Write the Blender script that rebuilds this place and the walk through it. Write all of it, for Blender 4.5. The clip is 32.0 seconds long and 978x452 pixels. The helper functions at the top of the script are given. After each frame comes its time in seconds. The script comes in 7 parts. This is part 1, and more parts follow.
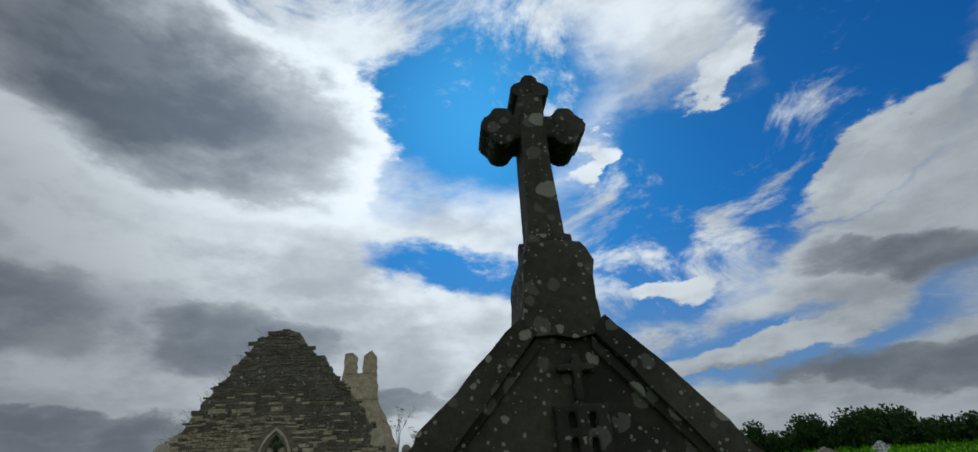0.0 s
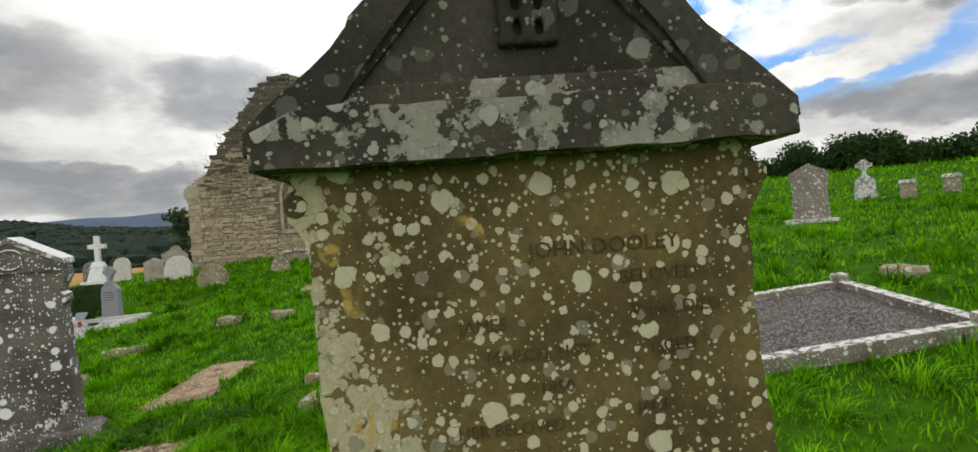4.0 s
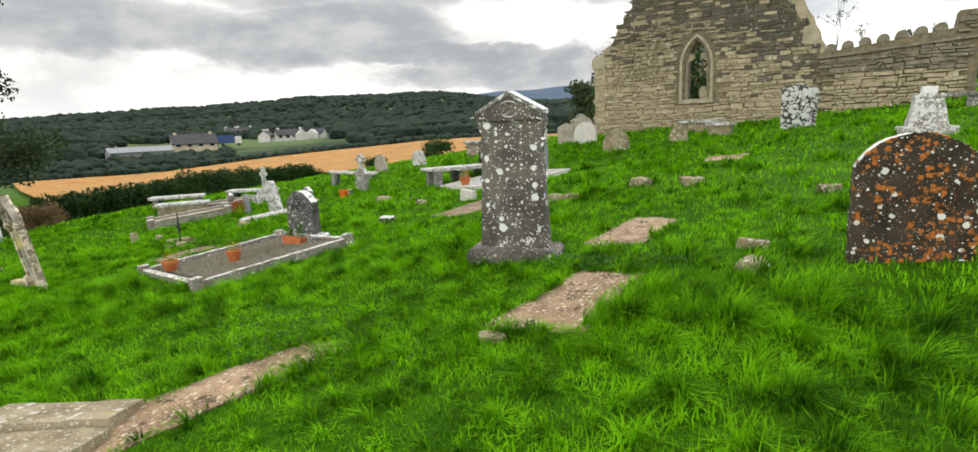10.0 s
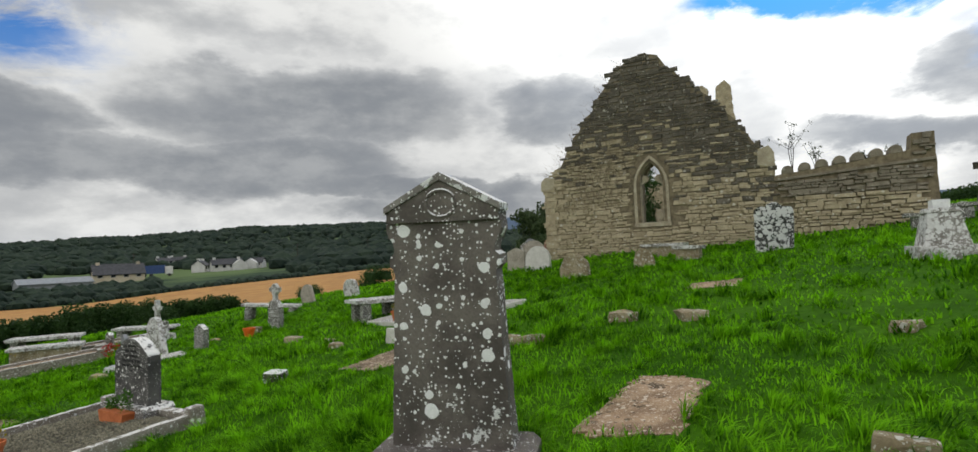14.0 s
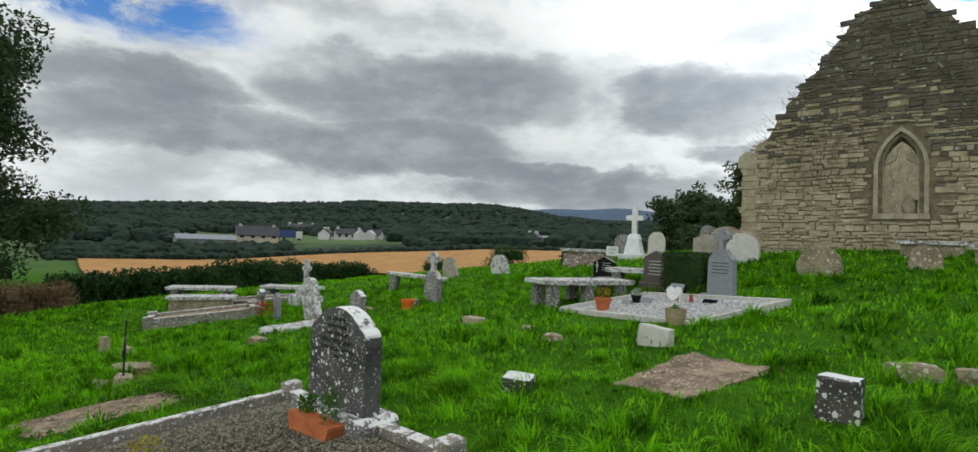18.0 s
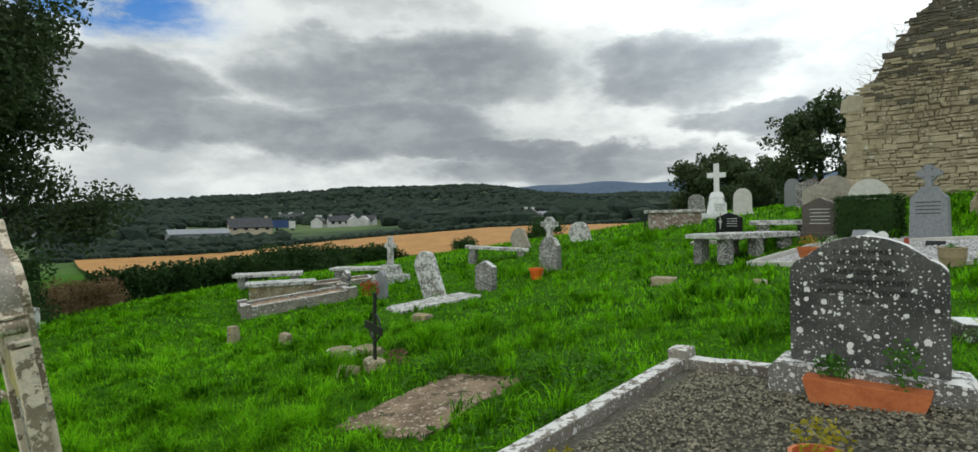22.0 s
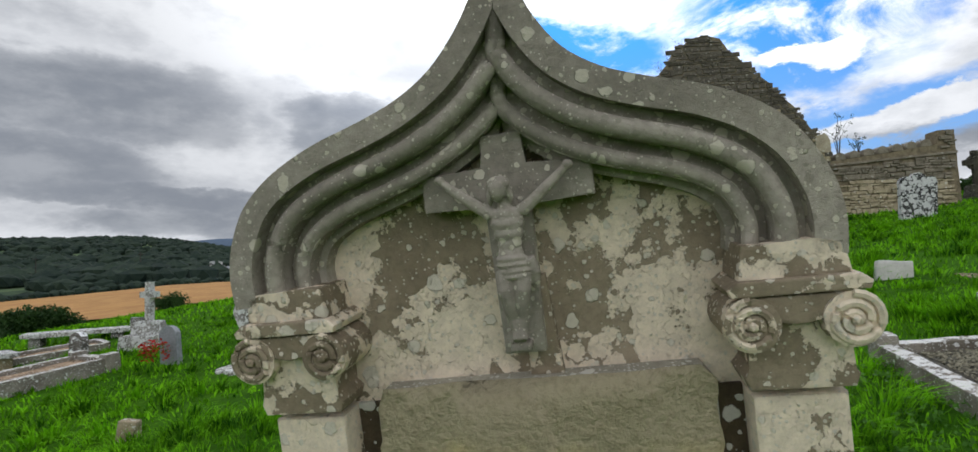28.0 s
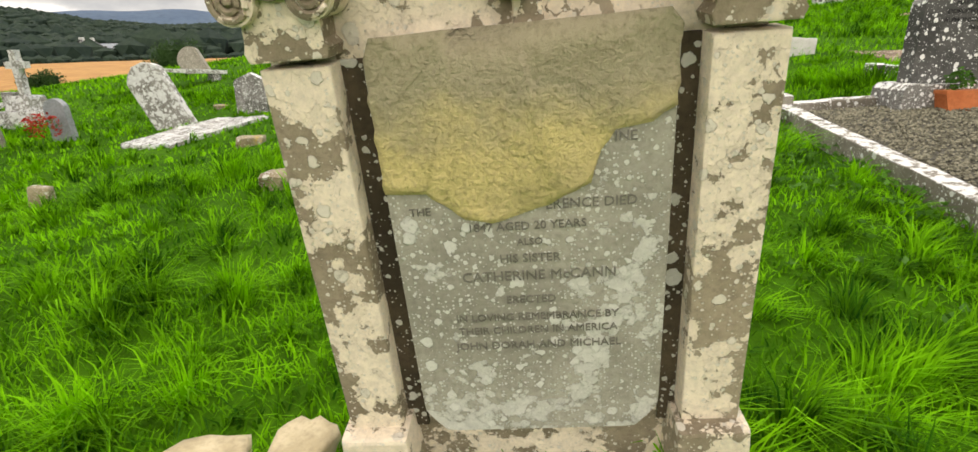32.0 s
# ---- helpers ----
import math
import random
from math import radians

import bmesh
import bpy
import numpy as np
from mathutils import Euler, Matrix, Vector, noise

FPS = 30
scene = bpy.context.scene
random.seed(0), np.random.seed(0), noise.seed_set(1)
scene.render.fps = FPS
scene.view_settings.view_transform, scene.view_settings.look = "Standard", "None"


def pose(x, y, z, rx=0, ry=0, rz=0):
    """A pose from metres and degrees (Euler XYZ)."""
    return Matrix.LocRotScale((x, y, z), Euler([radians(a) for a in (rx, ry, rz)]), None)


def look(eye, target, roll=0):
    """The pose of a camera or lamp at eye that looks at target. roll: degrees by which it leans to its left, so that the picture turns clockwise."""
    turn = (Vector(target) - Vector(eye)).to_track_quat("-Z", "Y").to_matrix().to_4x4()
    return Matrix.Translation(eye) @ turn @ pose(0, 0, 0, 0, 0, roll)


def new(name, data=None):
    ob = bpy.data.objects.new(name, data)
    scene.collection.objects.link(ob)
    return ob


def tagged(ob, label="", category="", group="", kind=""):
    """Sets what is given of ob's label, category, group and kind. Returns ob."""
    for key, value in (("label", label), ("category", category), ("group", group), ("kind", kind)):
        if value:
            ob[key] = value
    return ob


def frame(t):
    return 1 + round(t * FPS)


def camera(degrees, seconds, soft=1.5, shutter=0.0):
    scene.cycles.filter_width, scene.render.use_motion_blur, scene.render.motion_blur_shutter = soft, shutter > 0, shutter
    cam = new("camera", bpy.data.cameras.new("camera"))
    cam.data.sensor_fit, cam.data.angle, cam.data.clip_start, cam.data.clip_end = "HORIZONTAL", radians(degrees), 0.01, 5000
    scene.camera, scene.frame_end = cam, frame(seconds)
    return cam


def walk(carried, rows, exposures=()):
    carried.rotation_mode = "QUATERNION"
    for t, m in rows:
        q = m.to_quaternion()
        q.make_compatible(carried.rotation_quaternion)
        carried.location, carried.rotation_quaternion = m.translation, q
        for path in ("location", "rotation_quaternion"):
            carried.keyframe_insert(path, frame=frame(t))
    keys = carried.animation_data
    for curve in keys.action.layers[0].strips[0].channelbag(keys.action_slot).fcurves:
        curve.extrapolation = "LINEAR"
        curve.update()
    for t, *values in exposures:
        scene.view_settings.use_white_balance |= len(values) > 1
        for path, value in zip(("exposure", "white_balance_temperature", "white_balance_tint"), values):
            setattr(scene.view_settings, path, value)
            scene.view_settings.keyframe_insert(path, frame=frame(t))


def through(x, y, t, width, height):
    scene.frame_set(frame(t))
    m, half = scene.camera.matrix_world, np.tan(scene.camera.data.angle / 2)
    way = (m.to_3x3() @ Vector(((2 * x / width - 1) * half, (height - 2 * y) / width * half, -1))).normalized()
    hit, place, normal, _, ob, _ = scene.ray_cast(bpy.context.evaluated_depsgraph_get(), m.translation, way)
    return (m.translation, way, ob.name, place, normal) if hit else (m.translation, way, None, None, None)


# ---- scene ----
cam = camera(83.9, 32.0, 1.5, 0.0)

# seconds, x, y, z, then the turn in degrees
ROWS = [
    (0.0, -0.103, 0.482, 2.130, 116.57, 3.04, -9.24),
    (0.5, -0.076, 0.490, 2.092, 115.17, 2.43, -8.65),
    (1.0, -0.057, 0.513, 2.063, 110.99, 3.11, -8.32),
    (1.5, -0.039, 0.539, 2.028, 106.83, 3.58, -8.04),
    (2.0, -0.027, 0.560, 1.983, 102.75, 3.35, -8.08),
    (2.5, -0.012, 0.609, 1.961, 99.44, 3.55, -8.11),
    (4.5, 0.022, 0.580, 1.801, 87.22, 4.54, -8.41),
    (5.0, 0.022, 0.571, 1.742, 83.80, 3.60, -8.45),
    (5.5, 0.025, 0.559, 1.689, 80.05, 1.54, -8.36),
    (6.0, 0.030, 0.569, 1.653, 77.09, 0.89, -8.37),
    (6.5, 0.022, 0.563, 1.638, 75.43, 0.87, -8.29),
    (7.0, -0.024, 0.536, 1.655, 77.63, 2.73, -1.81),
    (7.5, -0.082, 0.530, 1.666, 80.05, 3.16, 5.71),
    (8.0, -0.178, 0.533, 1.664, 80.84, 2.56, 14.87),
    (8.5, -0.277, 0.525, 1.684, 80.17, 2.42, 21.60),
    (9.0, -0.394, 0.510, 1.717, 79.84, 1.61, 26.12),
    (9.5, -0.506, 0.485, 1.731, 79.83, 1.96, 28.16),
    (10.0, -0.595, 0.477, 1.728, 79.82, 2.33, 29.79),
    (10.5, -0.619, 0.589, 1.724, 79.83, 2.49, 25.78),
    (11.0, -0.644, 0.847, 1.686, 82.36, 0.95, 21.07),
    (11.5, -0.791, 1.075, 1.648, 85.44, 1.79, 21.03),
    (12.0, -0.965, 1.365, 1.657, 87.24, 3.35, 20.04),
    (12.5, -1.117, 1.767, 1.666, 89.89, 4.10, 21.69),
    (13.0, -1.329, 2.091, 1.639, 92.01, 2.09, 21.43),
    (13.5, -1.509, 2.457, 1.607, 92.71, 2.38, 20.27),
    (14.0, -1.729, 2.818, 1.576, 93.10, 2.46, 24.20),
    (14.5, -2.012, 3.158, 1.545, 91.91, 4.54, 22.50),
    (15.0, -2.292, 3.427, 1.544, 90.82, 3.05, 25.67),
    (15.5, -2.709, 3.596, 1.491, 92.25, 2.05, 30.72),
    (17.5, -4.445, 4.241, 1.341, 91.53, -2.75, 31.82),
    (18.0, -4.840, 4.181, 1.327, 91.68, -2.08, 35.18),
    (18.5, -5.267, 4.008, 1.286, 90.95, -0.55, 34.71),
    (19.0, -5.737, 3.833, 1.183, 90.82, 0.52, 39.46),
    (19.5, -6.164, 3.636, 1.135, 90.72, 3.40, 43.48),
    (20.0, -6.570, 3.459, 1.082, 92.98, 1.66, 36.50),
    (20.5, -6.967, 3.367, 1.028, 90.48, 2.46, 32.98),
    (21.0, -7.286, 3.224, 1.021, 87.50, 3.03, 25.06),
    (21.5, -7.644, 3.248, 0.961, 89.06, 1.57, 23.50),
    (22.0, -8.078, 3.245, 0.929, 89.55, 1.19, 33.85),
    (22.5, -8.466, 3.250, 0.888, 88.48, 2.67, 35.81),
    (23.0, -8.873, 3.298, 0.844, 87.77, 2.51, 39.72),
    (23.5, -9.254, 3.244, 0.803, 85.72, 3.39, 42.78),
    (24.0, -9.626, 3.179, 0.805, 82.65, 3.25, 43.21),
    (24.5, -9.973, 3.151, 0.762, 87.18, 2.34, 46.79),
    (26.5, -11.132, 3.138, 0.614, 92.12, -0.22, 25.65),
    (27.0, -11.376, 3.207, 0.612, 92.85, -1.54, 19.08),
    (27.5, -11.541, 3.320, 0.594, 95.10, -0.68, 13.15),
    (28.0, -11.662, 3.337, 0.572, 94.32, 2.37, 2.12),
    (28.5, -11.719, 3.319, 0.543, 90.64, 4.87, -5.90),
    (29.0, -11.728, 3.331, 0.531, 88.36, 6.33, -8.52),
    (29.5, -11.729, 3.325, 0.521, 86.68, 5.23, -9.44),
    (30.0, -11.742, 3.316, 0.514, 85.70, 5.13, -9.56),
    (30.5, -11.753, 3.311, 0.496, 84.38, 4.76, -9.48),
    (31.0, -11.769, 3.305, 0.456, 80.39, 3.68, -8.66),
    (31.5, -11.778, 3.286, 0.413, 77.21, 2.07, -6.74),
    (32.0, -11.776, 3.268, 0.368, 72.09, 1.16, -6.35),

]
walk(cam, [(r[0], pose(*r[1:])) for r in ROWS], exposures=[
    (0.0, -1.10, 6000, 5), (1.0, -1.00, 6100, 7), (2.0, -0.95, 6300, 8), (2.5, -0.70, 6600, 9), (4.5, 0.29, 7200, 10), (6.0, 0.60, 7700, 10), (7.0, 0.47, 7600, 10), (9.0, 0.66, 7300, 9),
    (11.0, 0.64, 6900, 9), (13.0, 0.18, 6800, 9), (14.0, -0.11, 6800, 9), (15.5, -0.11, 6700, 8), (19.0, -0.04, 6550, 5), (22.0, -0.01, 6600, 3), (24.5, 0.29, 6900, 5),
    (27.0, -0.12, 6350, 11), (28.0, -0.10, 6400, 11), (29.0, 0.02, 6600, 12), (30.0, 0.14, 6750, 12), (31.0, 0.3, 7200, 13), (32.0, 0.82, 7600, 12)])

# ---- light ----
SUN_TURN = radians(10.0)      # east of the walk's first heading
SUN_UP = radians(40.0)
sun = new("sun", bpy.data.lights.new("sun", "SUN"))
sun.data.energy, sun.data.angle, sun.data.color = 0.9, radians(20), (1.0, 0.95, 0.87)
sun.matrix_world = look((0, 0, 0), (-math.sin(SUN_TURN) * math.cos(SUN_UP), -math.cos(SUN_TURN) * math.cos(SUN_UP), -math.sin(SUN_UP)))


class Tree:
    """A short way to wire node trees."""

    def __init__(self, tree):
        self.t = tree
        tree.nodes.clear()

    def node(self, kind, ins=None):
        n = self.t.nodes.new(kind)
        for k, v in (ins or {}).items():
            if isinstance(v, bpy.types.NodeSocket):
                self.t.links.new(v, n.inputs[k])
            else:
                n.inputs[k].default_value = v
        return n

    def math(self, op, a, b=0.0, clamp=False):
        n = self.node("ShaderNodeMath", {0: a, 1: b})
        n.operation, n.use_clamp = op, clamp
        return n.outputs[0]

    def mix(self, f, a, b, blend="MIX"):
        n = self.t.nodes.new("ShaderNodeMixRGB")
        n.blend_type = blend
        for k, v in (("Fac", f), ("Color1", a), ("Color2", b)):
            if isinstance(v, bpy.types.NodeSocket):
                self.t.links.new(v, n.inputs[k])
            else:
                n.inputs[k].default_value = v if k == "Fac" else (*v, 1) if len(v) == 3 else v
        return n.outputs[0]

    def noise(self, vec, scale, detail=4.0, rough=0.55, distort=0.0):
        n = self.node("ShaderNodeTexNoise", {"Scale": scale, "Detail": detail, "Roughness": rough, "Distortion": distort})
        self.t.links.new(vec, n.inputs["Vector"])
        return n.outputs["Fac"]

    def voronoi(self, vec, scale, feature="F1"):
        n = self.node("ShaderNodeTexVoronoi", {"Scale": scale})
        n.feature = feature
        self.t.links.new(vec, n.inputs["Vector"])
        return n

    def step(self, v, lo, hi):
        n = self.node("ShaderNodeMapRange", {"Value": v, "From Min": lo, "From Max": hi})
        n.interpolation_type = "SMOOTHSTEP"
        return n.outputs[0]


world = bpy.data.worlds.new("sky")
scene.world = world
world.use_nodes = True
W = Tree(world.node_tree)
sky = W.node("ShaderNodeTexSky")
sky.sky_type, sky.sun_disc, sky.sun_elevation, sky.sun_rotation = "NISHITA", False, SUN_UP, SUN_TURN
sky.air_density, sky.dust_density, sky.ozone_density = 1.0, 0.6, 3.0
co = W.node("ShaderNodeTexCoord").outputs["Generated"]
sep = W.node("ShaderNodeSeparateXYZ", {0: co})
up = W.math("MAXIMUM", sep.outputs["Z"], 0.0)
over = W.math("ADD", up, 0.22)
flat = W.node("ShaderNodeCombineXYZ", {0: W.math("DIVIDE", sep.outputs["X"], over), 1: W.math("DIVIDE", sep.outputs["Y"], over), 2: 0.35}).outputs[0]
turn = W.math("MULTIPLY", W.math("ARCTAN2", W.math("MULTIPLY", sep.outputs["X"], -1.0), sep.outputs["Y"]), 57.2958)
rise = W.math("MULTIPLY", W.math("ARCSINE", sep.outputs["Z"]), 57.2958)
# edges of the clouds, broken up at three scales
puffs = W.node("ShaderNodeCombineXYZ", {0: sep.outputs["X"], 1: sep.outputs["Y"], 2: W.math("MULTIPLY", sep.outputs["Z"], 2.2)}).outputs[0]
warp = W.node("ShaderNodeSeparateColor", {0: W.node("ShaderNodeTexNoise", {"Scale": 4.6, "Detail": 8.0, "Roughness": 0.6, "Vector": puffs}).outputs["Color"]})
turn = W.math("ADD", turn, W.math("MULTIPLY", W.math("SUBTRACT", warp.outputs[0], 0.5), 17.0))
rise = W.math("ADD", rise, W.math("MULTIPLY", W.math("SUBTRACT", warp.outputs[1], 0.5), W.math("ADD", 5.0, W.math("MULTIPLY", up, 16.0))))


def bank(clouds, soft):
    """How deep inside any of these clouds a direction lies: each has a bearing, a height, two half widths and a slope."""
    total = None
    for at, high, wide, tall, slope in clouds:
        du = W.math("SUBTRACT", turn, at)
        dv = W.math("ADD", W.math("SUBTRACT", rise, high), W.math("MULTIPLY", du, slope))
        du, dv = W.math("DIVIDE", du, wide), W.math("DIVIDE", dv, tall)
        d = W.math("SQRT", W.math("ADD", W.math("MULTIPLY", du, du), W.math("MULTIPLY", dv, dv)))
        k = W.step(d, 1.0 + soft, 1.0 - soft)
        total = k if total is None else W.math("MAXIMUM", total, k)
    return total


# grey undersides, open blue, and the white heaps that stand in the blue
GREY = ((27.0, 36.5, 23.0, 9.5, -0.14), (42.0, 15.6, 16.5, 4.6, 0.0), (14.5, 14.0, 10.0, 4.0, -0.1), (53.0, 9.4, 24.0, 3.0, 0.0), (29.0, 7.3, 18.0, 1.5, -0.04), (26.0, 5.0, 14.0, 1.9, 0.0),
        (-46.0, 8.0, 14.0, 1.8, -0.1), (-50.0, 16.0, 6.5, 2.4, -0.3), (-17.0, 13.6, 6.0, 2.6, -0.2), (-14.0, 8.6, 10.0, 1.5, -0.1), (4.0, 8.6, 10.0, 1.3, -0.05), (68.0, 13.0, 10.0, 3.0, 0.0), (95.0, 14.0, 16.0, 5.0, 0.0), (-110.0, 22.0, 30.0, 9.0, 0.0), (150.0, 30.0, 40.0, 12.0, 0.0))
BLUE = ((-9.0, 40.0, 20.0, 11.0, 0.0), (-36.0, 27.0, 19.0, 11.0, 0.2), (-55.0, 37.0, 16.0, 10.0, 0.2), (-38.0, 11.5, 15.0, 2.8, 0.1), (-27.0, 16.5, 9.0, 3.6, 0.1), (74.0, 21.5, 15.0, 4.2, -0.1), (12.0, 52.0, 26.0, 6.0, 0.0), (-7.0, 22.0, 11.0, 2.6, -0.12), (-95.0, 45.0, 25.0, 12.0, 0.0), (120.0, 50.0, 30.0, 10.0, 0.0))
HEAP = ((-40.0, 38.5, 5.0, 2.0, 0.45), (-52.0, 25.5, 9.0, 2.6, 0.45), (-49.0, 17.4, 8.5, 4.4, 0.3), (-30.5, 17.8, 5.0, 1.5, 0.1), (-36.0, 11.2, 11.0, 1.3, 0.15), (-26.0, 32.5, 4.0, 1.3, 0.3))
grey = W.math("ADD", W.math("MULTIPLY", bank(GREY, 0.2), 0.5), W.math("MULTIPLY", bank(GREY, 0.62), 0.5))
open_sky = W.math("MULTIPLY", bank(BLUE, 0.3), W.math("SUBTRACT", 1.0, bank(HEAP, 0.16)))
open_sky = W.math("MULTIPLY", open_sky, W.math("SUBTRACT", 1.0, W.step(bank(((26.5, 36.5, 24.0, 10.8, -0.14),), 0.1), 0.2, 0.8)))
wisp = W.noise(flat, 2.4, 9.0, 0.66, 0.6)
cloud = W.math("SUBTRACT", 1.0, W.math("MULTIPLY", open_sky, W.step(wisp, 0.66, 0.5)))
fine = W.noise(puffs, 7.0, 8.0, 0.6)
soft_grey = W.math("MULTIPLY", W.step(W.noise(puffs, 3.4, 8.0, 0.6), 0.45, 0.66), 0.42)
shade = W.math("MAXIMUM", W.math("MULTIPLY", grey, W.math("ADD", 0.66, W.math("MULTIPLY", W.step(fine, 0.3, 0.7), 0.34))), soft_grey)
shade = W.math("MAXIMUM", shade, W.math("MULTIPLY", bank(GREY[:1], 0.2), W.math("ADD", 0.9, W.math("MULTIPLY", fine, 0.24))))
light = W.mix(shade, (0.98, 0.985, 0.99), (0.20, 0.226, 0.268))
light = W.mix(W.math("MULTIPLY", W.step(fine, 0.42, 0.64), 0.36), light, (0.44, 0.46, 0.5))
skyc = W.mix(1.0, sky.outputs[0], (0.0155, 0.077, 0.145), "MULTIPLY")
skyc = W.mix(W.math("MULTIPLY", W.step(up, 0.45, 0.1), 0.6), skyc, (0.42, 0.52, 0.66))      # thin veil low down
toward = W.node("ShaderNodeVectorMath", {0: co, 1: (math.sin(SUN_TURN) * math.cos(SUN_UP), math.cos(SUN_TURN) * math.cos(SUN_UP), math.sin(SUN_UP))})
toward.operation = "DOT_PRODUCT"
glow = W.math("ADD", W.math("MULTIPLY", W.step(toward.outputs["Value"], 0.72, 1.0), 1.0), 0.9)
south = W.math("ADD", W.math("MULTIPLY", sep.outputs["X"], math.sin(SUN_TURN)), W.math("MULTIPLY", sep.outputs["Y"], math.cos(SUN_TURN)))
glow = W.math("ADD", glow, W.math("MULTIPLY", W.step(south, 0.1, -0.7), 0.85))      # unseen sky opposite the sun, brightened to light the stone fronts
rim = W.math("MULTIPLY", W.math("MULTIPLY", grey, W.math("SUBTRACT", 1.0, grey)), W.math("MULTIPLY", W.step(up, 0.2, 0.5), 3.0))      # high edges shine against the sun
light = W.mix(rim, light, (1.25, 1.25, 1.25))
cloudc = W.mix(1.0, light, (0.98, 1.0, 1.02), "MULTIPLY")
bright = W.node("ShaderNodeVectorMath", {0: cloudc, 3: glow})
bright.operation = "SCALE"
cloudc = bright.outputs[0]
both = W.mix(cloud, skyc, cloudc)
hz = W.step(up, 0.10, 0.0)
both = W.mix(W.math("MULTIPLY", hz, 0.5), both, (0.8, 0.84, 0.9))
bg = W.node("ShaderNodeBackground", {"Color": both, "Strength": 1.0})
W.t.links.new(bg.outputs[0], W.node("ShaderNodeOutputWorld").inputs[0])

# ---- materials ----


def material(name, rough=0.85):
    m = bpy.data.materials.new(name)
    m.use_nodes = True
    t = Tree(m.node_tree)
    b = t.node("ShaderNodeBsdfPrincipled", {"Roughness": rough})
    b.inputs["Specular IOR Level"].default_value = 0.3
    t.t.links.new(b.outputs[0], t.node("ShaderNodeOutputMaterial").inputs[0])
    return m, t, b


def bump(t, b, height, strength=0.5, distance=0.01):
    n = t.node("ShaderNodeBump", {"Height": height, "Strength": strength, "Distance": distance})
    t.t.links.new(n.outputs[0], b.inputs["Normal"])


def coords(t):
    """Object coordinates, shifted by a random step for each object."""
    c = t.node("ShaderNodeTexCoord").outputs["Object"]
    r = t.node("ShaderNodeObjectInfo").outputs["Random"]
    s = t.node("ShaderNodeVectorMath", {0: c, 1: t.node("ShaderNodeCombineXYZ", {0: t.math("MULTIPLY", r, 37.0), 1: t.math("MULTIPLY", r, 19.0), 2: t.math("MULTIPLY", r, 7.0)}).outputs[0]})
    s.operation = "ADD"
    return s.outputs[0]


def blotches(t, co, scale, share, ragged=0.35, rim=0.03, grown=None):
    """Round, ragged patches of many sizes that cover about that share, as lichen does."""
    w = t.node("ShaderNodeTexNoise", {"Scale": scale * 2.2, "Detail": 4.0, "Vector": co}).outputs["Color"]
    d = t.node("ShaderNodeVectorMath", {0: w, 3: ragged / scale})
    d.operation = "SCALE"
    v = t.node("ShaderNodeVectorMath", {0: co, 1: d.outputs[0]})
    v.operation = "ADD"
    vo = t.voronoi(v.outputs[0], scale)
    size = t.node("ShaderNodeSeparateColor", {0: vo.outputs["Color"]}).outputs[0]
    lim = t.math("MULTIPLY", t.math("POWER", size, 2.2 - 1.9 * share), 0.2 + 0.62 * share)
    if grown is not None:      # where patches run together
        lim = t.math("ADD", lim, grown)
    return t.step(t.math("SUBTRACT", lim, vo.outputs["Distance"]), 0.0, rim)


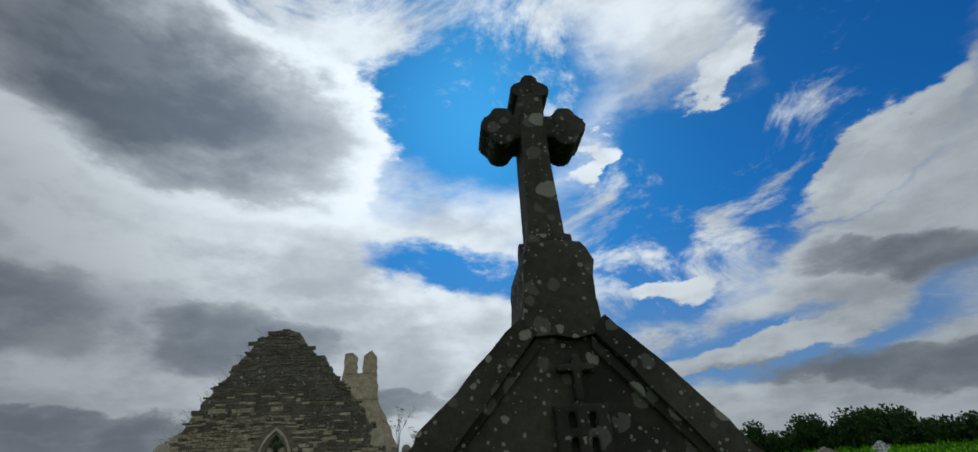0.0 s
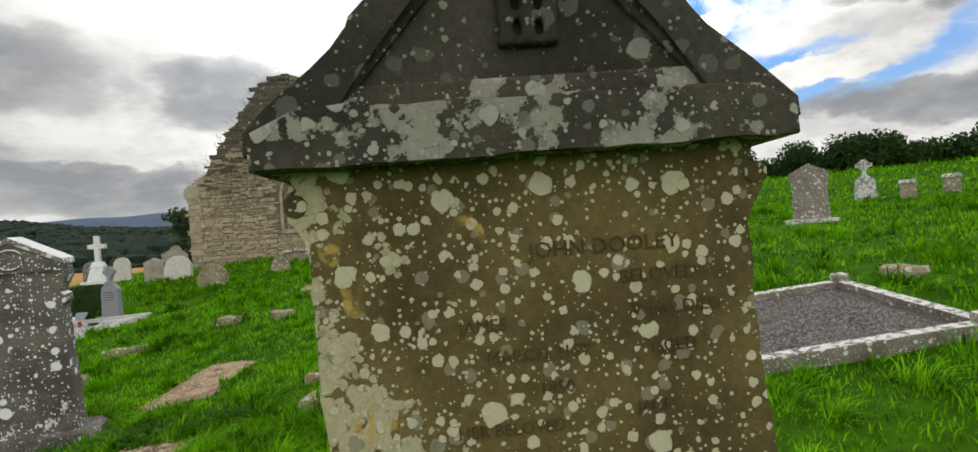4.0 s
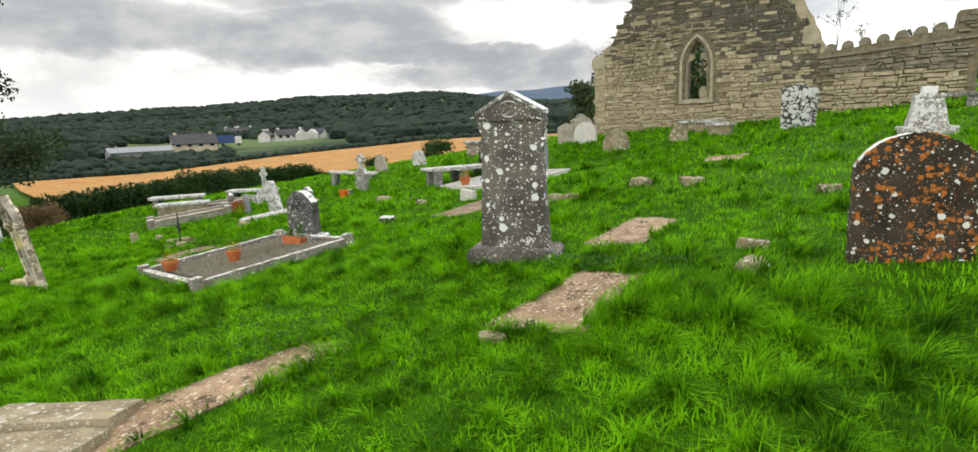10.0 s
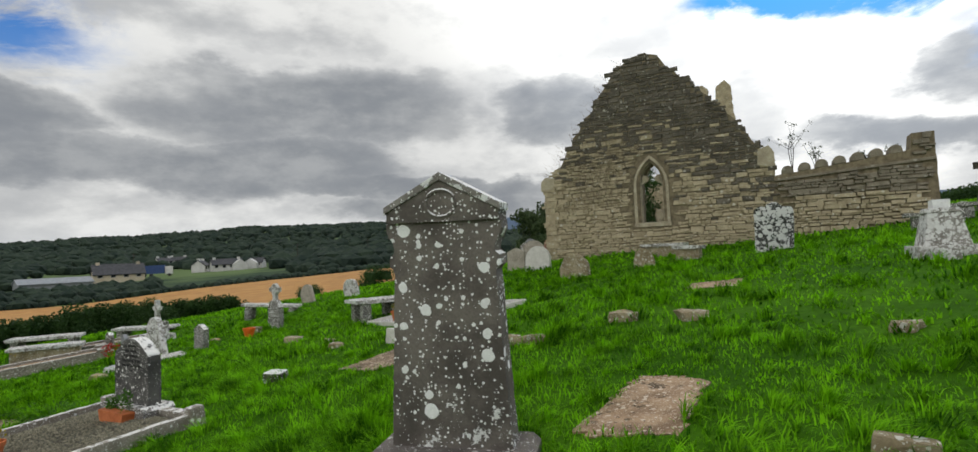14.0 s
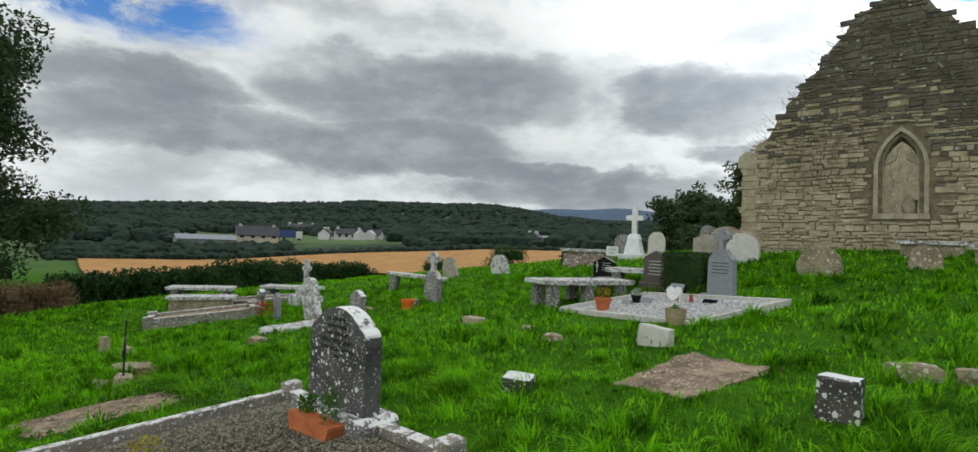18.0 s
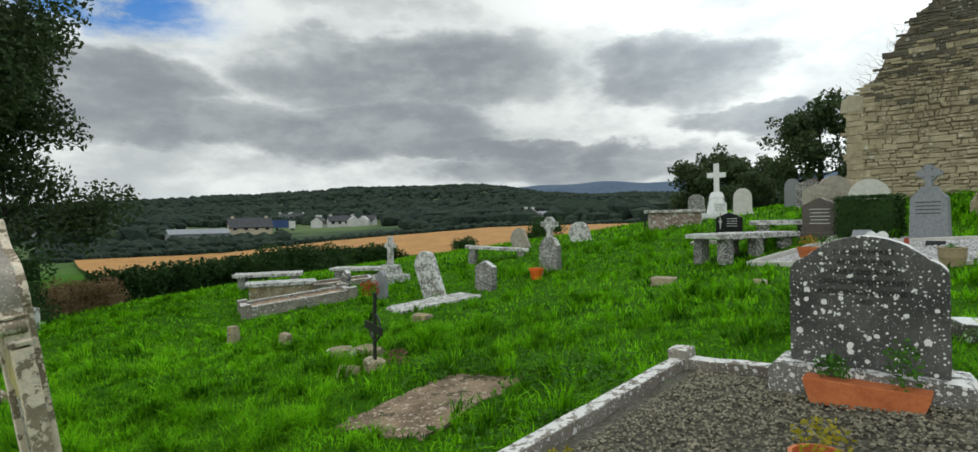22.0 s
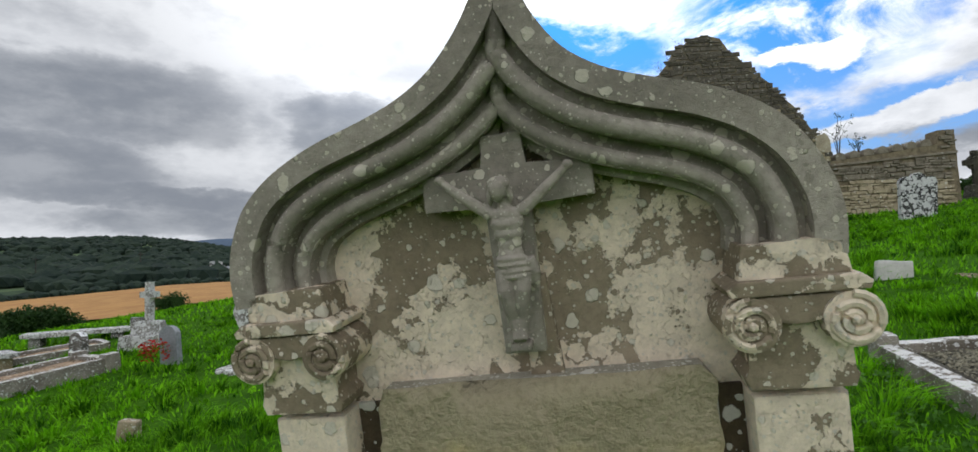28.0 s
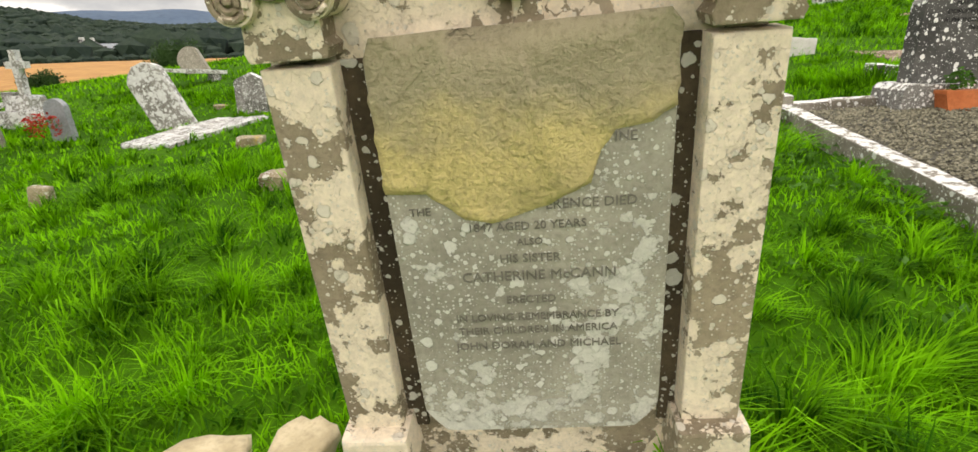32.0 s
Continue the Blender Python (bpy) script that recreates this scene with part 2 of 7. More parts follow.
def stone(name, dark, pale, white=0.4, white_scale=14.0, lichen=(0.62, 0.62, 0.56), orange=0.0, yellow=0.0, rough=0.9, relief=0.6, fine_white=0.3, mass=0.0, mass_colour=None, low=0.0, side=0.0, solid=1.15, mid=0.8, ragged=0.42, top=0.0, dull=0.0, crumb=1.0):
    m, t, b = material(name, rough)
    co = coords(t)
    big = t.noise(co, 3.2, 6.0, 0.62)
    grain = t.noise(co, 55.0, 6.0, 0.7)
    col = t.mix(t.step(big, 0.32, 0.68), dark, pale)
    col = t.mix(t.math("MULTIPLY", t.step(grain, 0.35, 0.75), 0.45), col, tuple(c * 0.45 for c in dark))
    hgt = t.math("MULTIPLY", grain, 0.5)
    if mass:
        field = t.noise(co, 5.0, 9.0, 0.68)
        if low:      # lichen that thrives near the ground
            zz = t.node("ShaderNodeSeparateXYZ", {0: t.node("ShaderNodeTexCoord").outputs["Object"]}).outputs["Z"]
            field = t.math("ADD", field, t.math("MULTIPLY", t.math("SUBTRACT", 1.15, zz), low))
        if side:     # and along one edge
            xx = t.node("ShaderNodeSeparateXYZ", {0: t.node("ShaderNodeTexCoord").outputs["Object"]}).outputs["X"]
            field = t.math("ADD", field, t.math("MULTIPLY", t.step(xx, -0.04, -0.42), side))
        grown = t.math("SUBTRACT", t.math("MULTIPLY", t.step(field, 0.54 - 0.28 * mass, 0.76 - 0.28 * mass), solid), 0.38)
        for sc in (white_scale * 0.6 * crumb, white_scale * 1.5 * crumb):
            mm = t.math("MULTIPLY", blotches(t, co, sc, 0.2, 0.3, 0.03, grown), 0.94)
            pale2 = mass_colour or lichen
            tone = t.mix(t.step(t.noise(co, sc * 1.3, 6.0, 0.65), 0.3, 0.7), tuple(c * 0.8 for c in pale2), pale2)
            tone = t.mix(t.math("MULTIPLY", t.step(t.noise(co, 90.0, 3.0), 0.55, 0.75), 0.35), tone, tuple(c * 0.5 for c in pale2))
            col = t.mix(mm, col, tone)
            hgt = t.math("ADD", hgt, t.math("MULTIPLY", mm, 0.3))
    if dull:      # older, browner crusts under the pale ones
        k = blotches(t, co, white_scale * 1.7, dull, 0.35)
        col = t.mix(t.math("MULTIPLY", k, 0.8), col, t.mix(t.noise(co, 70.0, 3.0), tuple(c * 0.3 for c in lichen), tuple(c * 0.5 for c in lichen)))
    if white:
        for sc, sh, ra in ((white_scale, white, ragged), (white_scale * 2.3, white * mid, 0.4), (white_scale * 5.5, fine_white, 0.4)):
            k = blotches(t, co, sc, sh, ra)
            tone = t.mix(t.noise(co, sc * 5, 3.0), tuple(c * 0.78 for c in lichen), lichen)
            col = t.mix(t.math("MULTIPLY", k, 0.93), col, tone)
            hgt = t.math("ADD", hgt, t.math("MULTIPLY", k, 0.35))
    if top:      # faces that look up go paler: white lichen, with sky light painted in
        nz = t.node("ShaderNodeSeparateXYZ", {0: t.node("ShaderNodeNewGeometry").outputs["Normal"]}).outputs["Z"]
        k = t.math("MULTIPLY", t.step(nz, 0.25, 0.6), t.step(t.noise(co, 14.0, 6.0, 0.65), 0.62 - 0.3 * top, 0.68 - 0.3 * top))
        col = t.mix(t.math("MULTIPLY", k, 0.92), col, t.mix(t.noise(co, 50.0, 3.0), tuple(c * 0.75 for c in lichen), lichen))
    if orange:
        k = t.math("MULTIPLY", blotches(t, co, 26.0, 0.8, 0.5), t.step(t.noise(co, 3.0, 5.0, 0.65), 0.62 - 0.25 * orange, 0.7 - 0.25 * orange))
        col = t.mix(k, col, t.mix(t.noise(co, 40.0), (0.30, 0.075, 0.015), (0.62, 0.22, 0.04)))
    if yellow:
        k = t.math("MULTIPLY", blotches(t, co, 9.0, 0.7), t.step(t.noise(co, 2.3, 3.0), 0.66 - 0.2 * yellow, 0.7 - 0.2 * yellow))
        col = t.mix(t.math("MULTIPLY", k, t.step(t.noise(co, 60.0, 3.0), 0.35, 0.6)), col, (0.44, 0.31, 0.075))
    t.t.links.new(col, b.inputs["Base Color"])
    bump(t, b, hgt, min(1.0, relief * 1.5), 0.009)
    return m


def plain(name, a, c, scale=12.0, rough=0.8, relief=0.3, metal=0.0, detail=6.0):
    m, t, b = material(name, rough)
    co = coords(t)
    n = t.noise(co, scale, detail, 0.62)
    g = t.noise(co, scale * 7, 4.0, 0.6)
    col = t.mix(t.step(n, 0.3, 0.7), a, c)
    col = t.mix(t.math("MULTIPLY", t.step(g, 0.4, 0.75), 0.35), col, tuple(v * 0.5 for v in a))
    t.t.links.new(col, b.inputs["Base Color"])
    b.inputs["Metallic"].default_value = metal
    bump(t, b, t.math("ADD", n, t.math("MULTIPLY", g, 0.5)), relief, 0.006)
    return m


M_A = stone("brown limestone under pale lichen", (0.07, 0.052, 0.017), (0.165, 0.125, 0.045), 0.34, 16.0, (0.60, 0.56, 0.39), 0, 0.3, solid=0.92, mass=0.14, mass_colour=(0.48, 0.44, 0.275), low=0.48, side=0.42, fine_white=0.36, mid=1.35, dull=0.4, crumb=2.1)
# darker than the slab; for the pediment, copings and crosses
M_AT = stone("dark limestone with dull spots", (0.022, 0.02, 0.014), (0.07, 0.063, 0.045), 0.24, 13.0, (0.26, 0.25, 0.2), fine_white=0.22, dull=0.5, mid=0.6)
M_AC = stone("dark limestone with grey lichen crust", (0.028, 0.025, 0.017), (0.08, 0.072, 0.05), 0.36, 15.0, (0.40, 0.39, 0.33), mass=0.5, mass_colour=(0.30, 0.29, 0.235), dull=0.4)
M_B = stone("grey limestone with white lichen spots", (0.085, 0.073, 0.064), (0.195, 0.172, 0.15), 0.3, 7.5, (0.95, 0.95, 0.94), fine_white=0.34, mid=0.7, ragged=0.22, mass=-0.28, mass_colour=(0.86, 0.86, 0.84), low=0.2, top=0.8)
M_RAKE = stone("limestone coping crusted white", (0.2, 0.185, 0.165), (0.34, 0.32, 0.29), 0.5, 10.0, (0.9, 0.9, 0.88), fine_white=0.3, mass=0.45, mass_colour=(0.84, 0.84, 0.82), top=1.0)
M_BP = stone("grey limestone plinth", (0.09, 0.08, 0.07), (0.2, 0.178, 0.155), 0.3, 14.0, (0.6, 0.59, 0.56), fine_white=0.25)
M_C = stone("grey limestone with fine white lichen", (0.125, 0.118, 0.105), (0.235, 0.222, 0.2), 0.5, 32.0, (0.92, 0.91, 0.87), fine_white=0.3, top=0.5)
M_CS = stone("dark grey limestone with white lichen flecks", (0.055, 0.054, 0.05), (0.125, 0.121, 0.112), 0.4, 24.0, (0.92, 0.91, 0.87), fine_white=0.12, mid=0.8, top=0.8)
M_E = stone("buff sandstone with cream lichen", (0.225, 0.178, 0.118), (0.37, 0.30, 0.208), 0.3, 20.0, (0.73, 0.66, 0.54), mass=0.58, mass_colour=(0.85, 0.72, 0.55), relief=0.9)
M_F = stone("dark stone with orange lichen", (0.026, 0.019, 0.013), (0.08, 0.06, 0.042), 0.3, 13.0, (0.85, 0.84, 0.8), orange=0.62, mid=0.6, fine_white=0.14, top=1.0)
M_W = stone("pale stone crusted with white lichen", (0.2, 0.185, 0.16), (0.36, 0.34, 0.305), 0.7, 14.0, (0.76, 0.76, 0.73), mass=0.5, mass_colour=(0.68, 0.67, 0.64))
M_G = stone("blotched black and white stone", (0.03, 0.03, 0.03), (0.08, 0.08, 0.075), 0.8, 9.0, (0.7, 0.7, 0.68), mass=0.4, mass_colour=(0.65, 0.65, 0.63))
M_D = stone("brown boulder stone", (0.2, 0.155, 0.09), (0.4, 0.335, 0.215), 0.4, 12.0, (0.6, 0.58, 0.5), yellow=0.3)
M_TAN = plain("smooth tan fieldstone", (0.36, 0.29, 0.17), (0.54, 0.45, 0.29), 9.0, 0.9, 0.6)
M_SLAB = stone("pinkish sandstone ledger", (0.2, 0.125, 0.07), (0.44, 0.3, 0.18), 0.45, 22.0, (0.66, 0.55, 0.42), relief=1.0, mass=0.3, mass_colour=(0.11, 0.075, 0.042))
M_EARTH = stone("brown stone ledger under moss and soil", (0.13, 0.088, 0.052), (0.36, 0.258, 0.165), 0.4, 22.0, (0.56, 0.47, 0.36), relief=1.0, mass=0.25, mass_colour=(0.08, 0.068, 0.034))
M_PALE = plain("pale smooth stone", (0.5, 0.48, 0.43), (0.62, 0.6, 0.55), 8.0)
M_GREY = plain("smooth grey granite", (0.2, 0.21, 0.22), (0.3, 0.31, 0.32), 30.0, 0.6)
M_BROWN = plain("dark brown granite", (0.075, 0.062, 0.05), (0.12, 0.1, 0.085), 30.0, 0.5)
M_BLACK = plain("polished black granite", (0.006, 0.006, 0.007), (0.012, 0.012, 0.013), 30.0, 0.15, 0.02)
M_WALL = stone("weathered church limestone", (0.29, 0.24, 0.15), (0.48, 0.405, 0.268), 0.2, 6.0, (0.58, 0.54, 0.44), relief=0.9, fine_white=0.1)
M_CORE = plain("dark weathered mortar", (0.12, 0.098, 0.062), (0.25, 0.205, 0.13), 7.0, 0.95, 0.9)
M_KERB = stone("concrete kerb with white lichen", (0.17, 0.148, 0.115), (0.31, 0.28, 0.23), 0.34, 18.0, (0.78, 0.77, 0.73), fine_white=0.3, top=0.55)
M_GRAVEL = plain("grey brown gravel", (0.055, 0.05, 0.036), (0.15, 0.14, 0.107), 38.0, 0.95, 1.0)
M_GRAVEL2 = plain("white gravel", (0.3, 0.29, 0.28), (0.62, 0.6, 0.58), 38.0, 0.95, 1.0)
M_POT = plain("orange terracotta", (0.42, 0.115, 0.035), (0.55, 0.17, 0.06), 9.0, 0.75)
M_IRON = plain("black painted iron", (0.008, 0.008, 0.009), (0.03, 0.028, 0.026), 30.0, 0.5, 0.4)
M_RED = plain("red petals", (0.35, 0.008, 0.006), (0.5, 0.02, 0.012), 40.0, 0.7)
M_WHITE = plain("white marble", (0.66, 0.66, 0.65), (0.8, 0.8, 0.78), 6.0, 0.5)


def leaf_material(name, a, c, rough=0.65, through=0.25, tuft=0.0):
    m, t, b = material(name, rough)
    b.inputs["Specular IOR Level"].default_value = 0.04 if tuft else 0.12
    r = t.node("ShaderNodeNewGeometry").outputs["Random Per Island"]
    co = t.node("ShaderNodeTexCoord").outputs["Object"]
    k = t.math("ADD", t.math("MULTIPLY", r, 0.6), t.math("MULTIPLY", t.step(t.noise(co, 0.9, 4.0), 0.3, 0.7), 0.4))
    if tuft:      # whole tufts differ in tone
        k = t.math("ADD", t.math("MULTIPLY", k, 0.58), t.math("MULTIPLY", t.step(t.noise(co, tuft, 3.0), 0.34, 0.66), 0.42))
        k = t.step(k, 0.08, 0.92)
    col = t.mix(k, a, c)
    t.t.links.new(col, b.inputs["Base Color"])
    if through:
        tr = t.node("ShaderNodeBsdfTranslucent", {"Color": col})
        mx = t.node("ShaderNodeMixShader", {0: through, 1: b.outputs[0], 2: tr.outputs[0]})
        out = [n for n in t.t.nodes if n.type == "OUTPUT_MATERIAL"][0]
        t.t.links.new(mx.outputs[0], out.inputs[0])
    return m


M_BLADE = leaf_material("grass blades", (0.010, 0.066, 0.003), (0.225, 0.58, 0.012), 0.8, 0.3, 4.0)
M_LEAF = leaf_material("hedge leaves", (0.018, 0.042, 0.012), (0.05, 0.10, 0.025))
M_TREE = leaf_material("tree leaves", (0.028, 0.046, 0.02), (0.085, 0.125, 0.05))
M_FAR = leaf_material("far woods", (0.013, 0.023, 0.019), (0.036, 0.054, 0.034), 0.95, 0.0)
M_BARK = plain("dark bark", (0.02, 0.017, 0.013), (0.06, 0.05, 0.04), 20.0, 0.95, 0.9)


def ground_material():
    m, t, b = material("grassland", 0.95)
    b.inputs["Specular IOR Level"].default_value = 0.03
    co = t.node("ShaderNodeTexCoord").outputs["Object"]
    n = t.noise(co, 0.55, 6.0, 0.6)
    g = t.noise(co, 9.0, 6.0, 0.7)
    col = t.mix(t.step(n, 0.3, 0.7), (0.03, 0.1, 0.004), (0.065, 0.18, 0.007))
    col = t.mix(t.math("MULTIPLY", t.step(g, 0.35, 0.7), 0.6), col, (0.014, 0.045, 0.003))
    far = t.noise(co, 0.012, 6.0, 0.6)
    dist = t.node("ShaderNodeVectorMath", {0: co})
    dist.operation = "LENGTH"
    away = t.step(dist.outputs["Value"], 60.0, 160.0)
    wood = t.mix(t.step(far, 0.42, 0.6), (0.03, 0.05, 0.035), (0.11, 0.155, 0.065))
    col = t.mix(away, col, wood)
    t.t.links.new(col, b.inputs["Base Color"])
    bump(t, b, g, 0.8, 0.05)
    return m


M_GROUND = ground_material()
M_FIELD = plain("ripe barley", (0.34, 0.165, 0.045), (0.46, 0.245, 0.072), 0.35, 0.95, 0.8)

# ---- shaping ----


def part(name, bm, mat, parent=None, label="", m=None, smooth=False):
    me = bpy.data.meshes.new(name)
    bm.normal_update()
    bm.to_mesh(me)
    bm.free()
    me.materials.append(mat)
    if smooth:
        for p in me.polygons:
            p.use_smooth = True
    ob = new(name, me)
    if parent is not None:
        ob.parent = parent
    if m is not None:
        ob.matrix_basis = m
    if label:
        ob["label"] = label
    return ob


def empty(name, m, label, category, group=""):
    ob = new(name)
    ob.empty_display_size = 0.2
    ob.matrix_basis = m
    return tagged(ob, label, category, group)


def box(bm, x0, x1, y0, y1, z0, z1, bev=0.0, taper=0.0):
    vs = []
    for z, k in ((z0, 0.0), (z1, taper)):
        for x, y in ((x0 + k, y0 + k), (x1 - k, y0 + k), (x1 - k, y1 - k), (x0 + k, y1 - k)):
            vs.append(bm.verts.new((x, y, z)))
    fs = [bm.faces.new([vs[i] for i in q]) for q in ((3, 2, 1, 0), (4, 5, 6, 7), (0, 1, 5, 4), (1, 2, 6, 5), (2, 3, 7, 6), (3, 0, 4, 7))]
    if bev:
        es = list({e for f in fs for e in f.edges})
        bmesh.ops.bevel(bm, geom=es, offset=bev, segments=2, affect="EDGES", profile=0.6)
    return bm


def prism(bm, pts, y0, y1, bev=0.0, axis="y"):
    """A closed outline of (x, z), run from y0 to y1."""
    a = [bm.verts.new((x, y0, z)) for x, z in pts]
    c = [bm.verts.new((x, y1, z)) for x, z in pts]
    n = len(pts)
    f0 = bm.faces.new(a)
    f1 = bm.faces.new(list(reversed(c)))
    for i in range(n):
        bm.faces.new((a[i], c[i], c[(i + 1) % n], a[(i + 1) % n]))
    if bev:
        es = list(f0.edges) + list(f1.edges)
        bmesh.ops.bevel(bm, geom=es, offset=bev, segments=2, affect="EDGES", profile=0.6)
    bmesh.ops.recalc_face_normals(bm, faces=bm.faces[:])
    return bm


def arc(cx, cz, r, a0, a1, n=10):
    return [(cx + r * math.cos(radians(a0 + (a1 - a0) * i / n)), cz + r * math.sin(radians(a0 + (a1 - a0) * i / n))) for i in range(n + 1)]


def outline(kind, w, h):
    """Headstone outlines, anticlockwise seen from the front, foot at z = 0."""
    k = w / 2
    foot = [(-k, 0), (k, 0)]
    if kind == "round":
        return foot + arc(0, h - k, k, 0, 180, 18)
    if kind == "low":
        r = (k * k + (0.32 * w) ** 2) / (2 * 0.32 * w)
        a = math.degrees(math.asin(k / r))
        return foot + arc(0, h - r, r, 90 - a, 90 + a, 16)
    if kind == "shoulder":
        s = 0.17 * w
        return foot + arc(k - s, h - 0.30 * w - s, s, 0, 90, 6) + arc(0, h - (k - s), (k - s) * 0.98, 18, 162, 16) + arc(-k + s, h - 0.30 * w - s, s, 90, 180, 6)
    if kind == "gothic":
        return foot + [(k, h - 0.62 * w)] + [(k * math.cos(radians(a)) ** 0.8, h - 0.62 * w + 0.62 * w * math.sin(radians(a)) ** 1.1) for a in range(10, 90, 10)] + [(0, h)] + [(-k * math.cos(radians(a)) ** 0.8, h - 0.62 * w + 0.62 * w * math.sin(radians(a)) ** 1.1) for a in range(80, 0, -10)] + [(-k, h - 0.62 * w)]
    if kind == "arch":      # a flat arch between two rounded shoulders
        s = 0.13 * w
        return foot + arc(k - s, h - 0.17 * w - s, s, 0, 84, 8) + arc(0, h - 0.533 * w, 0.533 * w, 48.0, 132.0, 14) + arc(-k + s, h - 0.17 * w - s, s, 96, 180, 8)
    if kind == "peak":
        return foot + [(k, h - 0.22 * w), (0, h), (-k, h - 0.22 * w)]
    if kind == "broken":
        return foot + [(k * 0.98, h * 0.55), (k * 0.75, h * 0.8), (k * 0.3, h * 0.97), (-k * 0.2, h), (-k * 0.65, h * 0.86), (-k, h * 0.5)]
    return foot + [(k, h), (-k, h)]


def resample(pts, step, rough=0.0, seed=1):
    """The outline with a point every step metres, nudged by rough."""
    out, rnd = [], random.Random(seed)
    n = len(pts)
    for i in range(n):
        (x0, z0), (x1, z1) = pts[i], pts[(i + 1) % n]
        d = math.hypot(x1 - x0, z1 - z0)
        c = max(1, int(d / step))
        for j in range(c):
            f = j / c
            g = rough if (j or rough) else 0
            out.append((x0 + (x1 - x0) * f + rnd.uniform(-g, g), z0 + (z1 - z0) * f + rnd.uniform(-g, g) * (z0 + (z1 - z0) * f > 0.02)))
    return out


def rock(bm, sx, sy, sz, seed, sub=2, at=(0, 0, 0), sink=0.25):
    r = bmesh.ops.create_icosphere(bm, subdivisions=sub, radius=1.0)
    off = Vector((seed * 3.1, seed * 1.7, seed * 0.9))
    for v in r["verts"]:
        d = v.co.normalized()
        k = 1 + 0.35 * noise.noise(d * 1.1 + off) + 0.16 * noise.noise(d * 2.9 + off)
        p = Vector((max(-0.72, min(0.72, d.x)) / 0.72, max(-0.72, min(0.72, d.y)) / 0.72, max(-0.66, min(0.66, d.z)) / 0.66)) * k
        v.co = Vector((p.x * sx / 2 + at[0], p.y * sy / 2 + at[1], (p.z * 0.5 + 0.5 - sink) * sz + at[2]))
    return bm


def tube(bm, path, radii, n=8, closed=True):
    rings = []
    for i, p in enumerate(path):
        p = Vector(p)
        d = (Vector(path[min(i + 1, len(path) - 1)]) - Vector(path[max(i - 1, 0)])).normalized()
        s = d.cross(Vector((0.31, 0.2, 0.93)) if abs(d.z) < 0.9 else Vector((1, 0.1, 0))).normalized()
        u = d.cross(s)
        r = radii[i] if isinstance(radii, (list, tuple)) else radii
        rings.append([bm.verts.new(p + (s * math.cos(math.tau * k / n) + u * math.sin(math.tau * k / n)) * r) for k in range(n)])
    for a, c in zip(rings, rings[1:]):
        for k in range(n):
            bm.faces.new((a[k], a[(k + 1) % n], c[(k + 1) % n], c[k]))
    if closed:
        bm.faces.new(list(reversed(rings[0])))
        bm.faces.new(rings[-1])
    return bm


def lathe(bm, profile, n=20, at=(0, 0, 0)):
    rings = []
    for r, z in profile:
        rings.append([bm.verts.new((at[0] + r * math.cos(math.tau * k / n), at[1] + r * math.sin(math.tau * k / n), at[2] + z)) for k in range(n)])
    for a, c in zip(rings, rings[1:]):
        for k in range(n):
            bm.faces.new((a[k], a[(k + 1) % n], c[(k + 1) % n], c[k]))
    bm.faces.new(list(reversed(rings[0])))
    bm.faces.new(rings[-1])
    return bm


def mesh_object(name, verts, faces, mat, smooth=False):
    me = bpy.data.meshes.new(name)
    verts = np.asarray(verts, np.float32)
    faces = np.asarray(faces, np.int32)
    k = faces.shape[1]
    me.vertices.add(len(verts))
    me.vertices.foreach_set("co", verts.ravel())
    me.loops.add(faces.size)
    me.loops.foreach_set("vertex_index", faces.ravel())
    me.polygons.add(len(faces))
    me.polygons.foreach_set("loop_start", np.arange(0, faces.size, k, dtype=np.int32))
    me.polygons.foreach_set("use_smooth", np.full(len(faces), smooth))
    me.update(calc_edges=True)
    me.materials.append(mat)
    return new(name, me)


# ---- ground ----
KNOTS = np.array([(-2.58, 3.92, 0.21), (-1.9, 5.38, 0.28), (-3.47, 6.05, 0.27), (-2.13, 7.84, 0.40), (-3.25, 10.75, 0.56), (-8.29, 22.96, 1.29),
                  (-0.8, 18.06, 1.4), (3.92, 5.15, 0.90), (3.25, 5.38, 0.81), (-9.07, 7.17, -0.17), (-6.83, 6.78, -0.02), (-11.98, 7.03, -0.56),
                  (-15.79, 11.09, -0.84), (-17.92, 12.66, -0.94), (-24.4, 12.77, -1.12), (-13.89, 13.66, -0.34), (-10.1, 13.5, 0.02), (-10.6, 17.75, 0.5),
                  (-12.1, 23.97, 0.90), (8.18, 10.64, 1.51), (11.54, 12.88, 1.79), (0, 0, 0.11), (-11.6, 4.25, -0.47), (-11.8, 3.1, -0.78), (-9.6, 3.0, -0.48), (-7.6, 3.2, -0.3), (0.26, 1.7, 0.3), (-18.4, 13.7, -1.08), (-19.4, 15.1, -0.65)])
PLANE = (0.0281, 0.09248, 0.0757)
OFFS = KNOTS[:, 2] - (PLANE[0] + KNOTS[:, 0] * PLANE[1] + KNOTS[:, 1] * PLANE[2])


def hummock(x, y):
    return 0.035 * np.sin(1.9 * x + 1.3 * np.sin(1.1 * y)) * np.sin(1.7 * y + 0.8 * np.sin(0.9 * x)) + 0.018 * np.sin(4.1 * x + 2 * y) * np.sin(3.7 * y - x)


